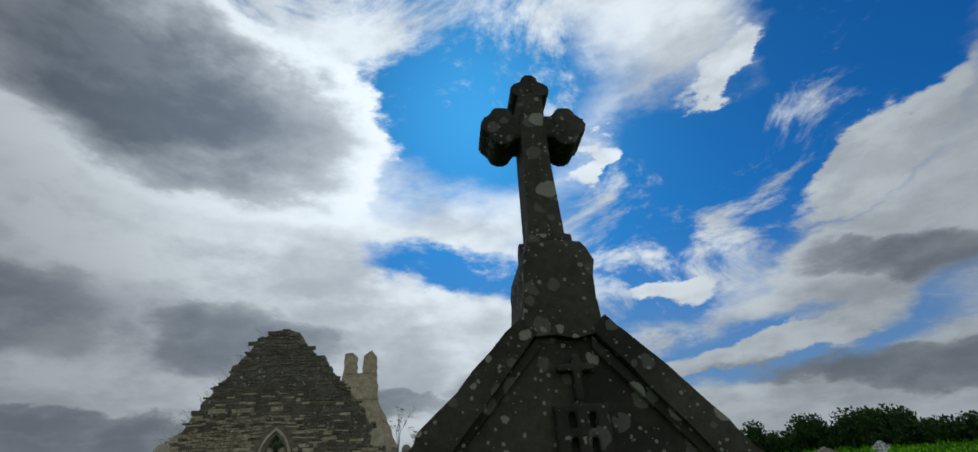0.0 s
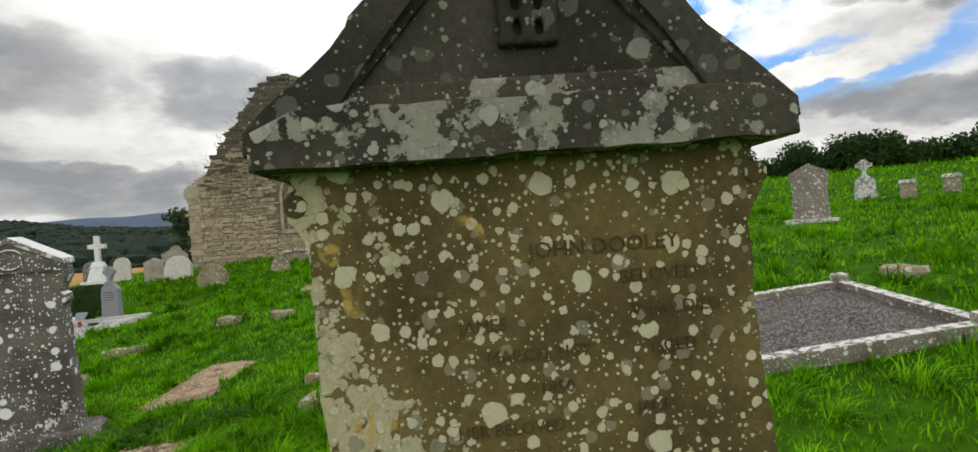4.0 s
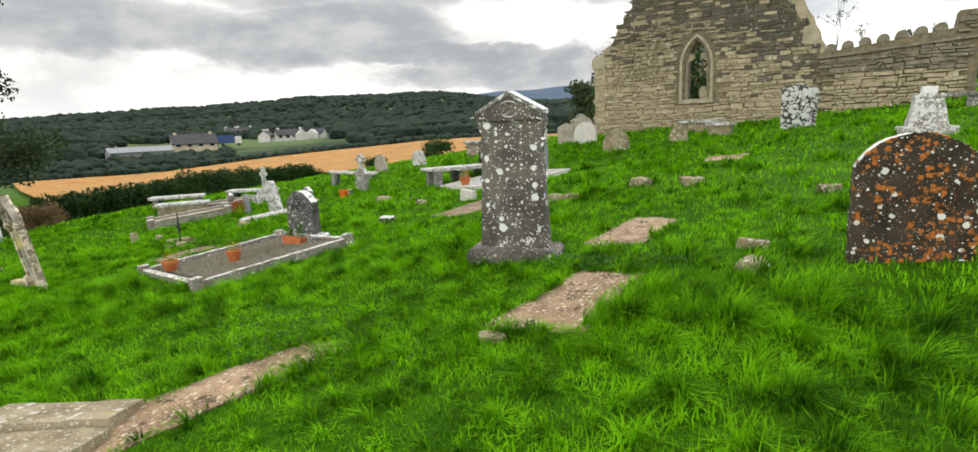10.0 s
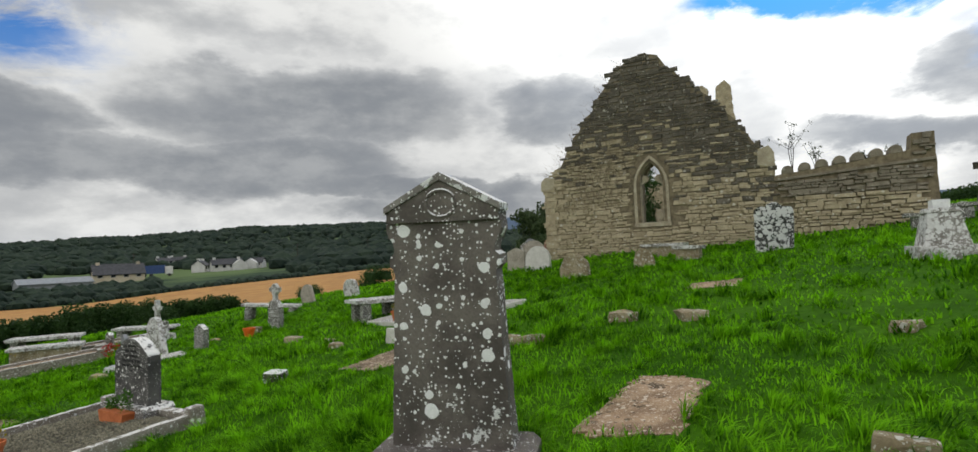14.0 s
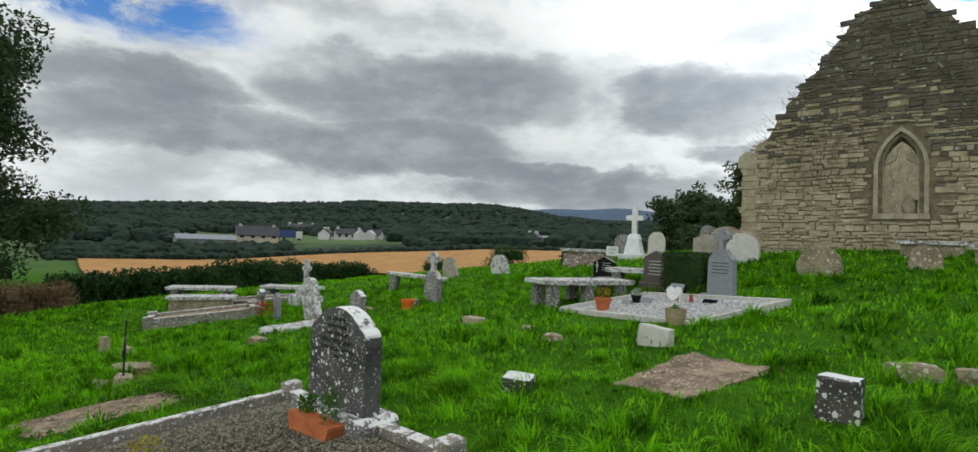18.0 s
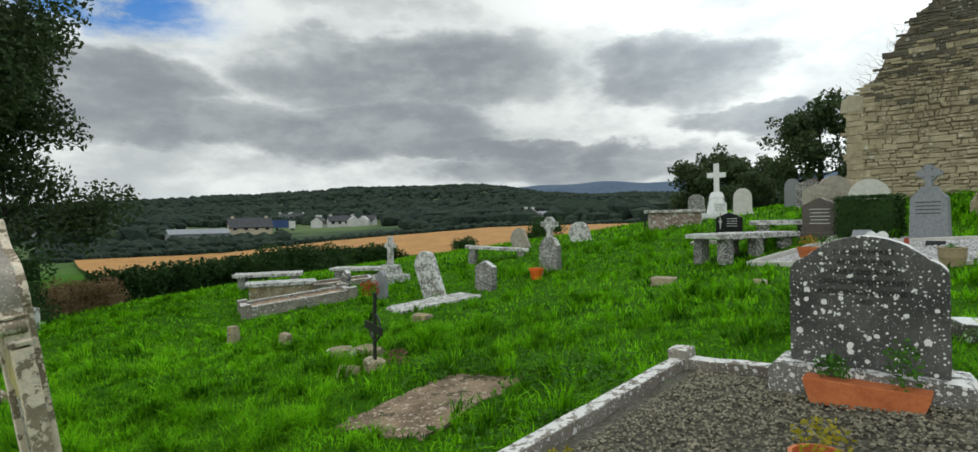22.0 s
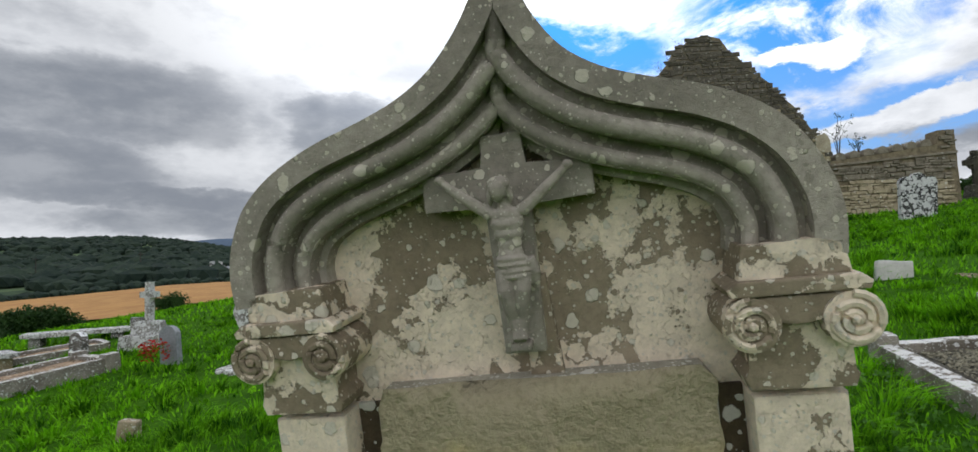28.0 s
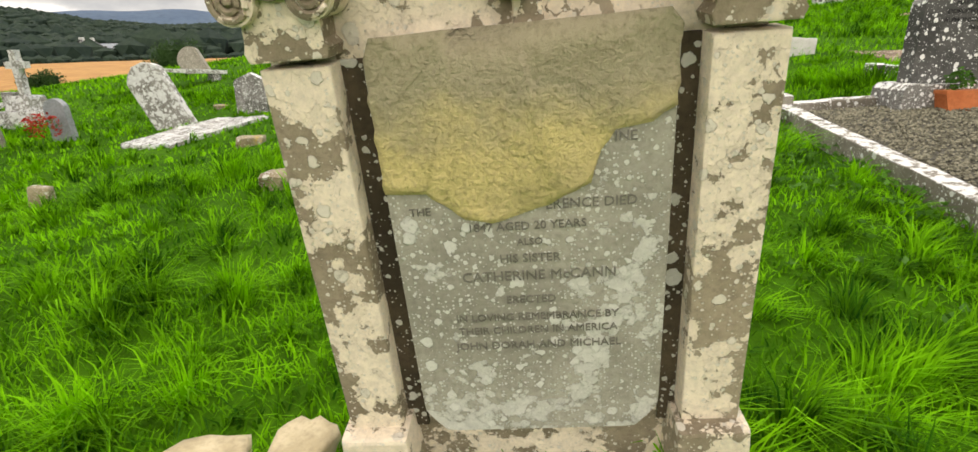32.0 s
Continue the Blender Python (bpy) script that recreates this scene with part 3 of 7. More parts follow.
def lawn(x, y, rough=True):
    """Height of the graveyard's ground."""
    x, y = np.asarray(x, float), np.asarray(y, float)
    w = np.exp(-((x[..., None] - KNOTS[:, 0]) ** 2 + (y[..., None] - KNOTS[:, 1]) ** 2) / 12.5)
    z = PLANE[0] + PLANE[1] * x + PLANE[2] * y + (w * OFFS).sum(-1) / (w.sum(-1) + 0.15)
    return z + hummock(x, y) * 0.5 if rough else z


VALLEY = ((0, -1.0), (30, -1.8), (55, -1.9), (100, -0.9), (160, 0.2), (240, 2.0), (400, 8.0), (700, 25.0), (1100, 60.0), (1600, 103.0), (2200, 140.0), (3500, 150.0))


def land(x, y):
    """Height of all the ground, out to the hills."""
    x, y = np.asarray(x, float), np.asarray(y, float)
    dx, dy = x + 5, y - 6
    r = np.hypot(dx, dy)
    turn = np.degrees(np.arctan2(-dx, dy))
    far = np.interp(r, [v[0] for v in VALLEY], [v[1] for v in VALLEY])
    ridge = np.interp(turn, (-60, 0, 17, 24, 29, 34, 40, 48, 51, 56, 61, 65, 71, 80, 100), (0.7, 0.7, 0.66, 0.66, 0.8, 1.0, 1.0, 0.97, 0.87, 0.8, 0.74, 0.64, 0.53, 0.47, 0.45)) + 0.012 * np.sin(np.radians(turn * 23)) + 0.008 * np.sin(np.radians(turn * 61))
    far = np.where(far > 3, 3 + (far - 3) * ridge, far)
    far = far - np.interp(turn, (36, 50, 62, 76), (0.0, 2.0, 3.6, 4.2)) * np.interp(r, (40, 100, 240, 450), (0.2, 1.0, 0.9, 0.0))
    upland = 1.0 / (1 + np.exp((turn + 8) / 8.0)) * 1.0 + 1.0 / (1 + np.exp((175 - turn) / 10.0))
    high = np.where(r < 40, 0, 0) + 2.2 + 0.02 * np.minimum(r, 400)
    far = far * (1 - np.clip(upland, 0, 1)) + high * np.clip(upland, 0, 1)
    k = np.clip((r - 22) / 26, 0, 1)
    k = k * k * (3 - 2 * k)
    return lawn(np.clip(x, -60, 60), np.clip(y, -60, 60)) * (1 - k) + far * k


def build_ground():
    n = 310
    u = np.linspace(-1, 1, n)
    s = np.sinh(u * 6.2) / np.sinh(6.2) * 3500
    gx, gy = np.meshgrid(s - 5, s + 6, indexing="ij")
    gz = land(gx, gy)
    v = np.stack([gx, gy, gz], -1).reshape(-1, 3)
    i = np.arange(n * n).reshape(n, n)
    f = np.stack([i[:-1, :-1], i[1:, :-1], i[1:, 1:], i[:-1, 1:]], -1).reshape(-1, 4)
    tagged(mesh_object("ground", v, f, M_GROUND, True), "uneven green graveyard lawn running down to a wide valley", "ground", kind="structure")


build_ground()


def on_lawn(x, y, yaw=0.0, lean=0.0, side=0.0, sink=0.03):
    return pose(x, y, float(lawn(x, y)) - sink, lean, side, yaw)


# ---- church ----
CH = pose(-8.2, 22.8, 0, 0, 0, -3)      # the gable's left foot; x runs along the wall
GABLE = [(0.0, 0.6), (7.75, 0.9), (7.8, 4.45), (7.45, 4.75), (6.95, 5.45), (6.85, 5.6), (5.75, 6.85), (5.2, 7.45), (4.75, 7.95), (4.4, 8.4), (3.95, 8.55), (3.5, 8.45), (2.95, 8.2), (2.5, 7.55), (2.1, 7.0), (1.4, 6.1), (0.95, 5.4), (0.45, 4.65), (0.0, 4.2)]
WIN_X, WIN_Z0, WIN_Z1, WIN_W = 3.96, 2.5, 4.6, 0.40


def lancet(x, z0, z1, w, n=8):
    """A pointed arch opening, anticlockwise."""
    r = 2.3 * w
    a = math.acos((r - w) / r)
    s = z1 - r * math.sin(a)
    right = [(x + w - r + r * math.cos(a * i / n), s + r * math.sin(a * i / n)) for i in range(n + 1)]
    left = [(2 * x - px, pz) for px, pz in reversed(right[:-1])]
    return [(x - w, z0), (x + w, z0)] + right + left


def inside(x, z, pts):
    hit = False
    n = len(pts)
    for i in range(n):
        (x0, z0), (x1, z1) = pts[i], pts[(i + 1) % n]
        if (z0 > z) != (z1 > z) and x < (x1 - x0) * (z - z0) / (z1 - z0) + x0:
            hit = not hit
    return hit


def holed_wall(bm, outer, hole, y0, y1):
    """A wall with one opening right through it."""
    rings = []
    for y in (y0, y1):
        o = [bm.verts.new((x, y, z)) for x, z in outer]
        h = [bm.verts.new((x, y, z)) for x, z in hole]
        es = [bm.edges.new((o[i], o[(i + 1) % len(o)])) for i in range(len(o))] + [bm.edges.new((h[i], h[(i + 1) % len(h)])) for i in range(len(h))]
        bmesh.ops.triangle_fill(bm, use_beauty=True, use_dissolve=False, edges=es)
        rings.append((o, h))
    for a, c in zip(rings[0], rings[1]):
        for i in range(len(a)):
            bm.faces.new((a[i], c[i], c[(i + 1) % len(a)], a[(i + 1) % len(a)]))
    bmesh.ops.recalc_face_normals(bm, faces=bm.faces[:])
    return bm


church = empty("ruined_church", CH, "roofless ruined stone church with an ivy-stained pointed gable", "church")
bm = bmesh.new()
GABLE_EDGE = resample(GABLE, 0.26, 0.085, 3)
holed_wall(bm, GABLE_EDGE, lancet(WIN_X, WIN_Z0, WIN_Z1, WIN_W), 0.0, 0.85)
gable = part("gable_wall", bm, M_CORE, church)


def arch_ring(bm, x, z0, z1, w0, w1, y0, y1):
    """The dressed stones round a pointed opening, from half width w0 out to w1."""
    a, c = lancet(x, z0, z1, w0)[1:], lancet(x, z0, z1 + (w1 - w0) * 1.25, w1)[1:]
    a.append((x - w0, z0))
    c.append((x - w1, z0))
    for i in range(len(a) - 1):
        q = [a[i], c[i], c[i + 1], a[i + 1]]
        v0 = [bm.verts.new((px, y0, pz)) for px, pz in q]
        v1 = [bm.verts.new((px, y1, pz)) for px, pz in q]
        bm.faces.new(v0)
        bm.faces.new(list(reversed(v1)))
        for k in range(4):
            bm.faces.new((v0[k], v1[k], v1[(k + 1) % 4], v0[(k + 1) % 4]))
    bmesh.ops.remove_doubles(bm, verts=bm.verts[:], dist=0.0005)
    bmesh.ops.recalc_face_normals(bm, faces=bm.faces[:])
    return bm


M_MERLON = stone("grey weathered parapet stone", (0.16, 0.138, 0.1), (0.27, 0.235, 0.175), 0.2, 6.0, (0.36, 0.34, 0.28), relief=0.9, fine_white=0.1)
M_DRESS = stone("dressed window stone", (0.3, 0.255, 0.175), (0.5, 0.44, 0.31), 0.15, 9.0, (0.5, 0.48, 0.4))
window = part("window", arch_ring(bmesh.new(), WIN_X, WIN_Z0, WIN_Z1, WIN_W - 0.03, WIN_W + 0.10, 0.06, 0.35), M_DRESS, church, "pointed lancet window with chamfered stone jambs and no glass")
part("hood_mould", arch_ring(bmesh.new(), WIN_X, WIN_Z0, WIN_Z1 + 0.13, WIN_W + 0.10, WIN_W + 0.2, -0.07, 0.2), M_DRESS, window)
part("window_sill", box(bmesh.new(), WIN_X - 0.62, WIN_X + 0.62, -0.06, 0.3, WIN_Z0 - 0.16, WIN_Z0 - 0.005, 0.015), M_DRESS, window)
part("fallen_block", rock(bmesh.new(), 0.34, 0.3, 0.5, 5, 2, (WIN_X + 0.18, 0.55, WIN_Z0), 0.1), M_DRESS, window)
for k in (-1, 1):
    part("tracery_cusp", prism(bmesh.new(), [(WIN_X + k * 0.36, WIN_Z1 - 0.75), (WIN_X + k * 0.12, WIN_Z1 - 0.62), (WIN_X + k * 0.1, WIN_Z1 - 0.52), (WIN_X + k * 0.2, WIN_Z1 - 0.42), (WIN_X + k * 0.3, WIN_Z1 - 0.42)], 0.15, 0.27, 0.01), M_DRESS, window)
CREN = [(7.8, 0.7), (11.95, 0.7), (11.95, 4.62), (11.4, 4.62), (11.36, 4.15), (11.0, 4.08), (7.8, 3.72)]
parapet = part("parapet_wall", prism(bmesh.new(), resample(CREN, 0.3, 0.015, 4), 0.05, 0.65), M_CORE, church)
part("string_course", prism(bmesh.new(), [(7.82, 3.54), (11.94, 3.79), (11.94, 3.87), (7.82, 3.62)], -0.03, 0.2, 0.01), M_MERLON, parapet)
for i in range(7):
    x = 8.02 + i * 0.47
    z = 3.74 + (x - 7.8) * 0.108
    part("merlon", prism(bmesh.new(), [(x, z), (x + 0.34, z + 0.02), (x + 0.34, z + 0.09)] + arc(x + 0.17, z + 0.09, 0.17, 15, 165, 6) + [(x, z + 0.08)], 0.04, 0.5, 0.01), M_MERLON, parapet)
part("kneeler", prism(bmesh.new(), resample([(7.35, 4.1), (7.85, 4.05), (7.87, 4.5), (7.7, 4.72), (7.4, 4.62)], 0.12, 0.02, 8), -0.05, 0.6, 0.02), M_DRESS, church)
part("kneeler", prism(bmesh.new(), resample([(-0.16, 3.95), (0.35, 3.98), (0.4, 4.42), (0.05, 4.45), (-0.14, 4.3)], 0.12, 0.02, 9), -0.06, 0.6, 0.02), M_DRESS, church)
north = [(0.85, 0.6), (17.2, 1.4), (17.2, 4.6), (14.0, 4.4), (12.5, 3.4), (9.0, 3.9), (6.0, 3.2), (3.2, 4.4), (0.85, 4.2)]
bm = bmesh.new()
prism(bm, resample(north, 0.5, 0.08, 6), -0.9, 0.0)
bmesh.ops.rotate(bm, verts=bm.verts[:], cent=(0, 0, 0), matrix=Matrix.Rotation(radians(90), 3, "Z"))
part("nave_wall", bm, M_WALL, church)
bm = bmesh.new()
prism(bm, resample(north, 0.5, 0.08, 7), -7.75, -6.9)
bmesh.ops.rotate(bm, verts=bm.verts[:], cent=(0, 0, 0), matrix=Matrix.Rotation(radians(90), 3, "Z"))
part("nave_wall", bm, M_WALL, church)
FAR_GABLE = [(0.0, 0.8), (7.75, 1.0), (7.75, 5.0), (6.9, 7.2), (6.2, 8.6), (3.6, 8.6), (1.8, 6.6), (0.0, 5.0)]
bm = bmesh.new()
prism(bm, resample(FAR_GABLE, 0.3, 0.06, 11), 17.2, 18.0)
far_gable = part("far_gable", bm, M_WALL, church)
bell = part("bellcote", prism(bmesh.new(), resample([(3.6, 8.5), (6.2, 8.5), (6.08, 10.35), (3.78, 10.4)], 0.25, 0.04, 12), 17.2, 17.9), M_WALL, church)
part("pillar", prism(bmesh.new(), resample([(3.8, 10.3), (4.7, 10.3), (4.67, 11.5), (4.32, 11.78), (3.84, 11.7)], 0.2, 0.04, 13), 17.2, 17.9), M_WALL, bell)
part("pillar", prism(bmesh.new(), resample([(5.08, 10.25), (6.06, 10.25), (6.02, 11.5), (5.72, 11.95), (5.14, 11.6)], 0.2, 0.04, 14), 17.2, 17.9), M_WALL, bell)


def twigs(bm, start, steps, step, rnd, drift, r=0.006, flat=True):
    p = Vector(start)
    path = [p.copy()]
    for _ in range(steps):
        p = p + Vector((rnd.uniform(-1, 1) * step + drift[0], 0 if flat else rnd.uniform(-1, 1) * step, drift[1] + rnd.uniform(-0.3, 1) * step))
        path.append(p.copy())
    tube(bm, path, [r * (1 - 0.8 * i / steps) for i in range(len(path))], 4)


rnd = random.Random(21)
bm = bmesh.new()
for i in range(110):
    x = rnd.uniform(0.9, 4.2)
    z = rnd.uniform(2.6, 5.4)
    if inside(x, z + 0.8, GABLE):
        twigs(bm, (x, -0.05, z), rnd.randint(6, 14), 0.11, rnd, (0.03, 0.08), rnd.uniform(0.004, 0.010))
for i in range(60):
    x = rnd.uniform(0.1, 3.2)
    z = np.interp(x, [0, 0.95, 2.1, 2.95, 3.95], [4.2, 5.4, 7.0, 8.2, 8.5])
    twigs(bm, (x, rnd.uniform(0, 0.5), z - 0.05), 6, 0.1, rnd, (-0.05, 0.02), 0.007, False)
tagged(part("dead_ivy", bm, plain("dry grey brown stems", (0.13, 0.105, 0.075), (0.24, 0.2, 0.145), 9.0, 0.95), None, m=CH), "bare brown ivy stems clinging to the church gable", "ivy", kind="stuff")

# ---- headstones ----


def headstone(name, label, x, y, yaw, kind, w, h, thick, mat, base=None, lean=0.0, side=0.0, rough=0.004, bev=0.008, base_mat=None, group="", step=0.04):
    th = empty(name, on_lawn(x, y, yaw, lean, side), label, "headstone", group)
    z0 = base[1] if base else -0.12
    bm = bmesh.new()
    prism(bm, [(px, pz + z0) for px, pz in resample(outline(kind, w, h - max(z0, 0)), step, rough, int(abs(x * 31 + y * 17)))], -thick / 2, thick / 2, bev)
    part("slab", bm, mat, th)
    if base:
        bm = bmesh.new()
        box(bm, -base[0] / 2, base[0] / 2, -base[2] / 2, base[2] / 2, -0.15, base[1], 0.012)
        part("plinth", bm, base_mat or mat, th)
    return th


def lettering(text, size, x, z, y, mat, parent, depth=0.0015, shear=0.0):
    """Words on an upright face that looks towards -y."""
    cu = bpy.data.curves.new("inscription", "FONT")
    cu.body, cu.size, cu.align_x, cu.extrude, cu.resolution_u = text, size, "CENTER", depth, 2
    ob = bpy.data.objects.new("inscription", cu)
    scene.collection.objects.link(ob)
    me = bpy.data.meshes.new_from_object(ob.evaluated_get(bpy.context.evaluated_depsgraph_get()))
    bpy.data.objects.remove(ob)
    me.materials.clear()
    me.materials.append(mat)
    t = new("inscription", me)
    t.parent = parent
    t.matrix_basis = pose(x, y, z, 90, 0, 0)
    t["kind"] = "stuff"
    return t


M_CUT = plain("weathered cut letters", (0.055, 0.041, 0.015), (0.095, 0.072, 0.027), 40.0, 0.95)
M_CUT_E = plain("worn cut letters in grey stone", (0.13, 0.12, 0.095), (0.19, 0.175, 0.14), 40.0, 0.95)
M_INK = plain("dark grave letters", (0.008, 0.008, 0.008), (0.016, 0.016, 0.016), 30.0, 0.9)
M_GOLD = plain("pale grave letters", (0.5, 0.5, 0.48), (0.6, 0.6, 0.58), 30.0, 0.7)

# ---- the gabled monument with a stone cross ----
tomb = empty("gabled_headstone", pose(0.26, 1.585, float(lawn(0.26, 1.65)) - 0.05, 0, 0, -5), "tall brown gabled headstone with a stone cross, crusted with pale lichen", "headstone")
Z0 = float(lawn(0.26, 1.65)) - 0.05


def up_from(pts):
    return [(x, z - Z0) for x, z in pts]


body = [(-0.43, 0.0), (0.45, 0.0), (0.43, 1.05), (0.46, 1.08), (0.425, 1.35), (0.405, 1.65), (0.405, 1.86), (0.44, 1.9), (0.44, 1.93), (0.405, 1.95), (0.42, 1.985), (0.47, 2.02), (-0.5, 2.02), (-0.45, 1.985), (-0.43, 1.95), (-0.465, 1.93), (-0.465, 1.9), (-0.425, 1.86), (-0.425, 1.6), (-0.41, 1.3), (-0.425, 1.06), (-0.385, 1.03)]
part("slab", prism(bmesh.new(), resample(up_from([(x, z if z else Z0 - 0.1) for x, z in body]), 0.03, 0.003, 2), 0.0, 0.19, 0.007), M_A, tomb)
for k in (-1, 1):
    part("roll_moulding", tube(bmesh.new(), [(k * 0.435 - 0.01, -0.004, 1.925 - Z0), (k * 0.435 - 0.01, 0.194, 1.925 - Z0)], 0.022, 10), M_A, tomb)
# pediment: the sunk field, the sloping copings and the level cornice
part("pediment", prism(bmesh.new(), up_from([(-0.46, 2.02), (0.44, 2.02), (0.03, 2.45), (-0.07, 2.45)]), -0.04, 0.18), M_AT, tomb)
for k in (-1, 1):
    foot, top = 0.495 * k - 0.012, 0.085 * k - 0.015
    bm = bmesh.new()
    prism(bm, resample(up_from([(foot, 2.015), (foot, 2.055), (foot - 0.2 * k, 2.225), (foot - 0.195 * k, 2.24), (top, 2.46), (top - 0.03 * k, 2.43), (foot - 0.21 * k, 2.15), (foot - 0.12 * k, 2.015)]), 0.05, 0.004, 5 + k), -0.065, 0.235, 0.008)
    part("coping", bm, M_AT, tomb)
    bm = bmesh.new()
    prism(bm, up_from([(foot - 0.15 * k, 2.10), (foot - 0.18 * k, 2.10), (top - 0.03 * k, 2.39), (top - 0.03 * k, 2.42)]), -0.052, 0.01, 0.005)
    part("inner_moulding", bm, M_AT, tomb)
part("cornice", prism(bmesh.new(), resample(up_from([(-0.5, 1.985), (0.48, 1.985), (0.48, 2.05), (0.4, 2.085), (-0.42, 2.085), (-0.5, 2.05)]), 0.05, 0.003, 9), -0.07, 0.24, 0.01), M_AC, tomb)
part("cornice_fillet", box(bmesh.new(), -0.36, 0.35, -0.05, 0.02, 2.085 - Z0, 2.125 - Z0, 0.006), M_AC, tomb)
relief = bmesh.new()
for x in (-0.04, 0.0, 0.04):
    box(relief, x - 0.012, x + 0.012, -0.022, 0.004, 2.18 - Z0, 2.28 - Z0, 0.003)
for z in (2.185, 2.23, 2.275):
    box(relief, -0.055, 0.055, -0.018, 0.004, z - 0.008 - Z0, z + 0.008 - Z0, 0.003)
box(relief, -0.008, 0.008, -0.02, 0.004, 2.29 - Z0, 2.38 - Z0, 0.003)
box(relief, -0.04, 0.04, -0.018, 0.004, 2.345 - Z0, 2.36 - Z0, 0.003)
bmesh.ops.translate(relief, verts=relief.verts[:], vec=(0, -0.042, 0))
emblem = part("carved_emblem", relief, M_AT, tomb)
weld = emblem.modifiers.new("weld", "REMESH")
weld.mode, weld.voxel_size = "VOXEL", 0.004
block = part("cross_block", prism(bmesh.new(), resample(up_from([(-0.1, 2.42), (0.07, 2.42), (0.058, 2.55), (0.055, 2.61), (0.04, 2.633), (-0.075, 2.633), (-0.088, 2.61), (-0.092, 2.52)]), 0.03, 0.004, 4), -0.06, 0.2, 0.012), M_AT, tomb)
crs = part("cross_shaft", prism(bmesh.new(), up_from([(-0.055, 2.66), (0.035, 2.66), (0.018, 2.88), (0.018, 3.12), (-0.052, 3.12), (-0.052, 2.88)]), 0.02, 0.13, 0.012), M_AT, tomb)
bm = bmesh.new()
tube(bm, [(-0.075, 0.07, 2.65 - Z0), (0.055, 0.07, 2.65 - Z0)], 0.03, 12)
box(bm, -0.065, 0.045, 0.0, 0.15, 2.63 - Z0, 2.68 - Z0, 0.015)
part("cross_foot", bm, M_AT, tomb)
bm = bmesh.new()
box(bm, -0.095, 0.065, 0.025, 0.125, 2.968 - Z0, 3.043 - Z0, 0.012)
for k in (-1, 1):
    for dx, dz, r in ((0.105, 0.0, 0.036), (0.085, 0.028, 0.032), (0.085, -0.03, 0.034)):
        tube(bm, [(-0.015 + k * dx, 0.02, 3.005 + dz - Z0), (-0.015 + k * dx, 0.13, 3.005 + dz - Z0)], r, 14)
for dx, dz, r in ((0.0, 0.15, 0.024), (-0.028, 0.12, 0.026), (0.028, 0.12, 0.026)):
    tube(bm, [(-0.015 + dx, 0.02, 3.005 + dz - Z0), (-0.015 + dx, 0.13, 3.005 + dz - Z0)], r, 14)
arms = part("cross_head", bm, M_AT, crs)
weld = arms.modifiers.new("weld", "REMESH")
weld.mode, weld.voxel_size = "VOXEL", 0.005
for text, size, x, z in (("JOHN DOOLEY", 0.042, 0.12, 1.795), ("BELOVED", 0.036, 0.22, 1.735), ("JAMES", 0.034, -0.12, 1.665), ("WHO DIED", 0.034, 0.25, 1.672), ("MARCH 21ST", 0.034, -0.02, 1.605), ("AGED", 0.034, 0.24, 1.6), ("1850", 0.034, 0.01, 1.54), ("HER BELOVED", 0.032, -0.08, 1.47), ("JAMES", 0.03, 0.2, 1.49), ("SEP", 0.03, -0.12, 1.355)):
    lettering(text, size, x, z - Z0, -0.0012, M_CUT, tomb)

# ---- the spotted pedimented headstone ----
BZ = float(lawn(-3.45, 6.0)) - 0.05
spotted = empty("pedimented_headstone", pose(-3.46, 6.02, BZ, 2.2, 0.5, 11), "grey pedimented limestone headstone dotted with round white lichen", "headstone")
ob_pts = [(-0.40, 0.2), (0.40, 0.2), (0.375, 0.6), (0.34, 1.25), (0.33, 1.33), (0.37, 1.36), (0.37, 1.42), (0.33, 1.44), (0.34, 1.5), (0.385, 1.58), (0.385, 1.64), (-0.385, 1.64), (-0.385, 1.58), (-0.34, 1.5), (-0.33, 1.44), (-0.37, 1.42), (-0.37, 1.36), (-0.33, 1.33), (-0.34, 1.25), (-0.375, 0.6)]
part("slab", prism(bmesh.new(), resample(ob_pts, 0.03, 0.003, 6), -0.1, 0.1, 0.008), M_B, spotted)
part("pediment", prism(bmesh.new(), resample([(-0.375, 1.64), (0.375, 1.64), (0.375, 1.71), (0.0, 1.92), (-0.375, 1.71)], 0.04, 0.002, 6), -0.125, 0.125, 0.008), M_B, spotted)
for k in (-1, 1):
    part("raking_moulding", prism(bmesh.new(), [(0.385 * k, 1.70), (0.385 * k, 1.745), (0, 1.955), (0, 1.905)], -0.14, 0.14, 0.005), M_RAKE, spotted, "white lichened coping edge")
ring = [(0.1 * math.cos(math.tau * i / 24), -0.125, 1.755 + 0.085 * math.sin(math.tau * i / 24)) for i in range(25)]
part("carved_ring", tube(bmesh.new(), ring, 0.012, 6), M_B, spotted)
part("plinth", prism(bmesh.new(), resample([(-0.53, -0.15), (0.53, -0.15), (0.53, 0.16), (0.48, 0.2), (-0.48, 0.2), (-0.53, 0.16)], 0.05, 0.004, 7), -0.24, 0.24, 0.015), M_BP, spotted)

# ---- the orange-lichened stone ----
headstone("rounded_headstone", "dark round-topped headstone spread with orange and white lichen", 0.17, 5.86, 4, "low", 0.82, 1.17, 0.15, M_F, rough=0.004, bev=0.012, step=0.03)

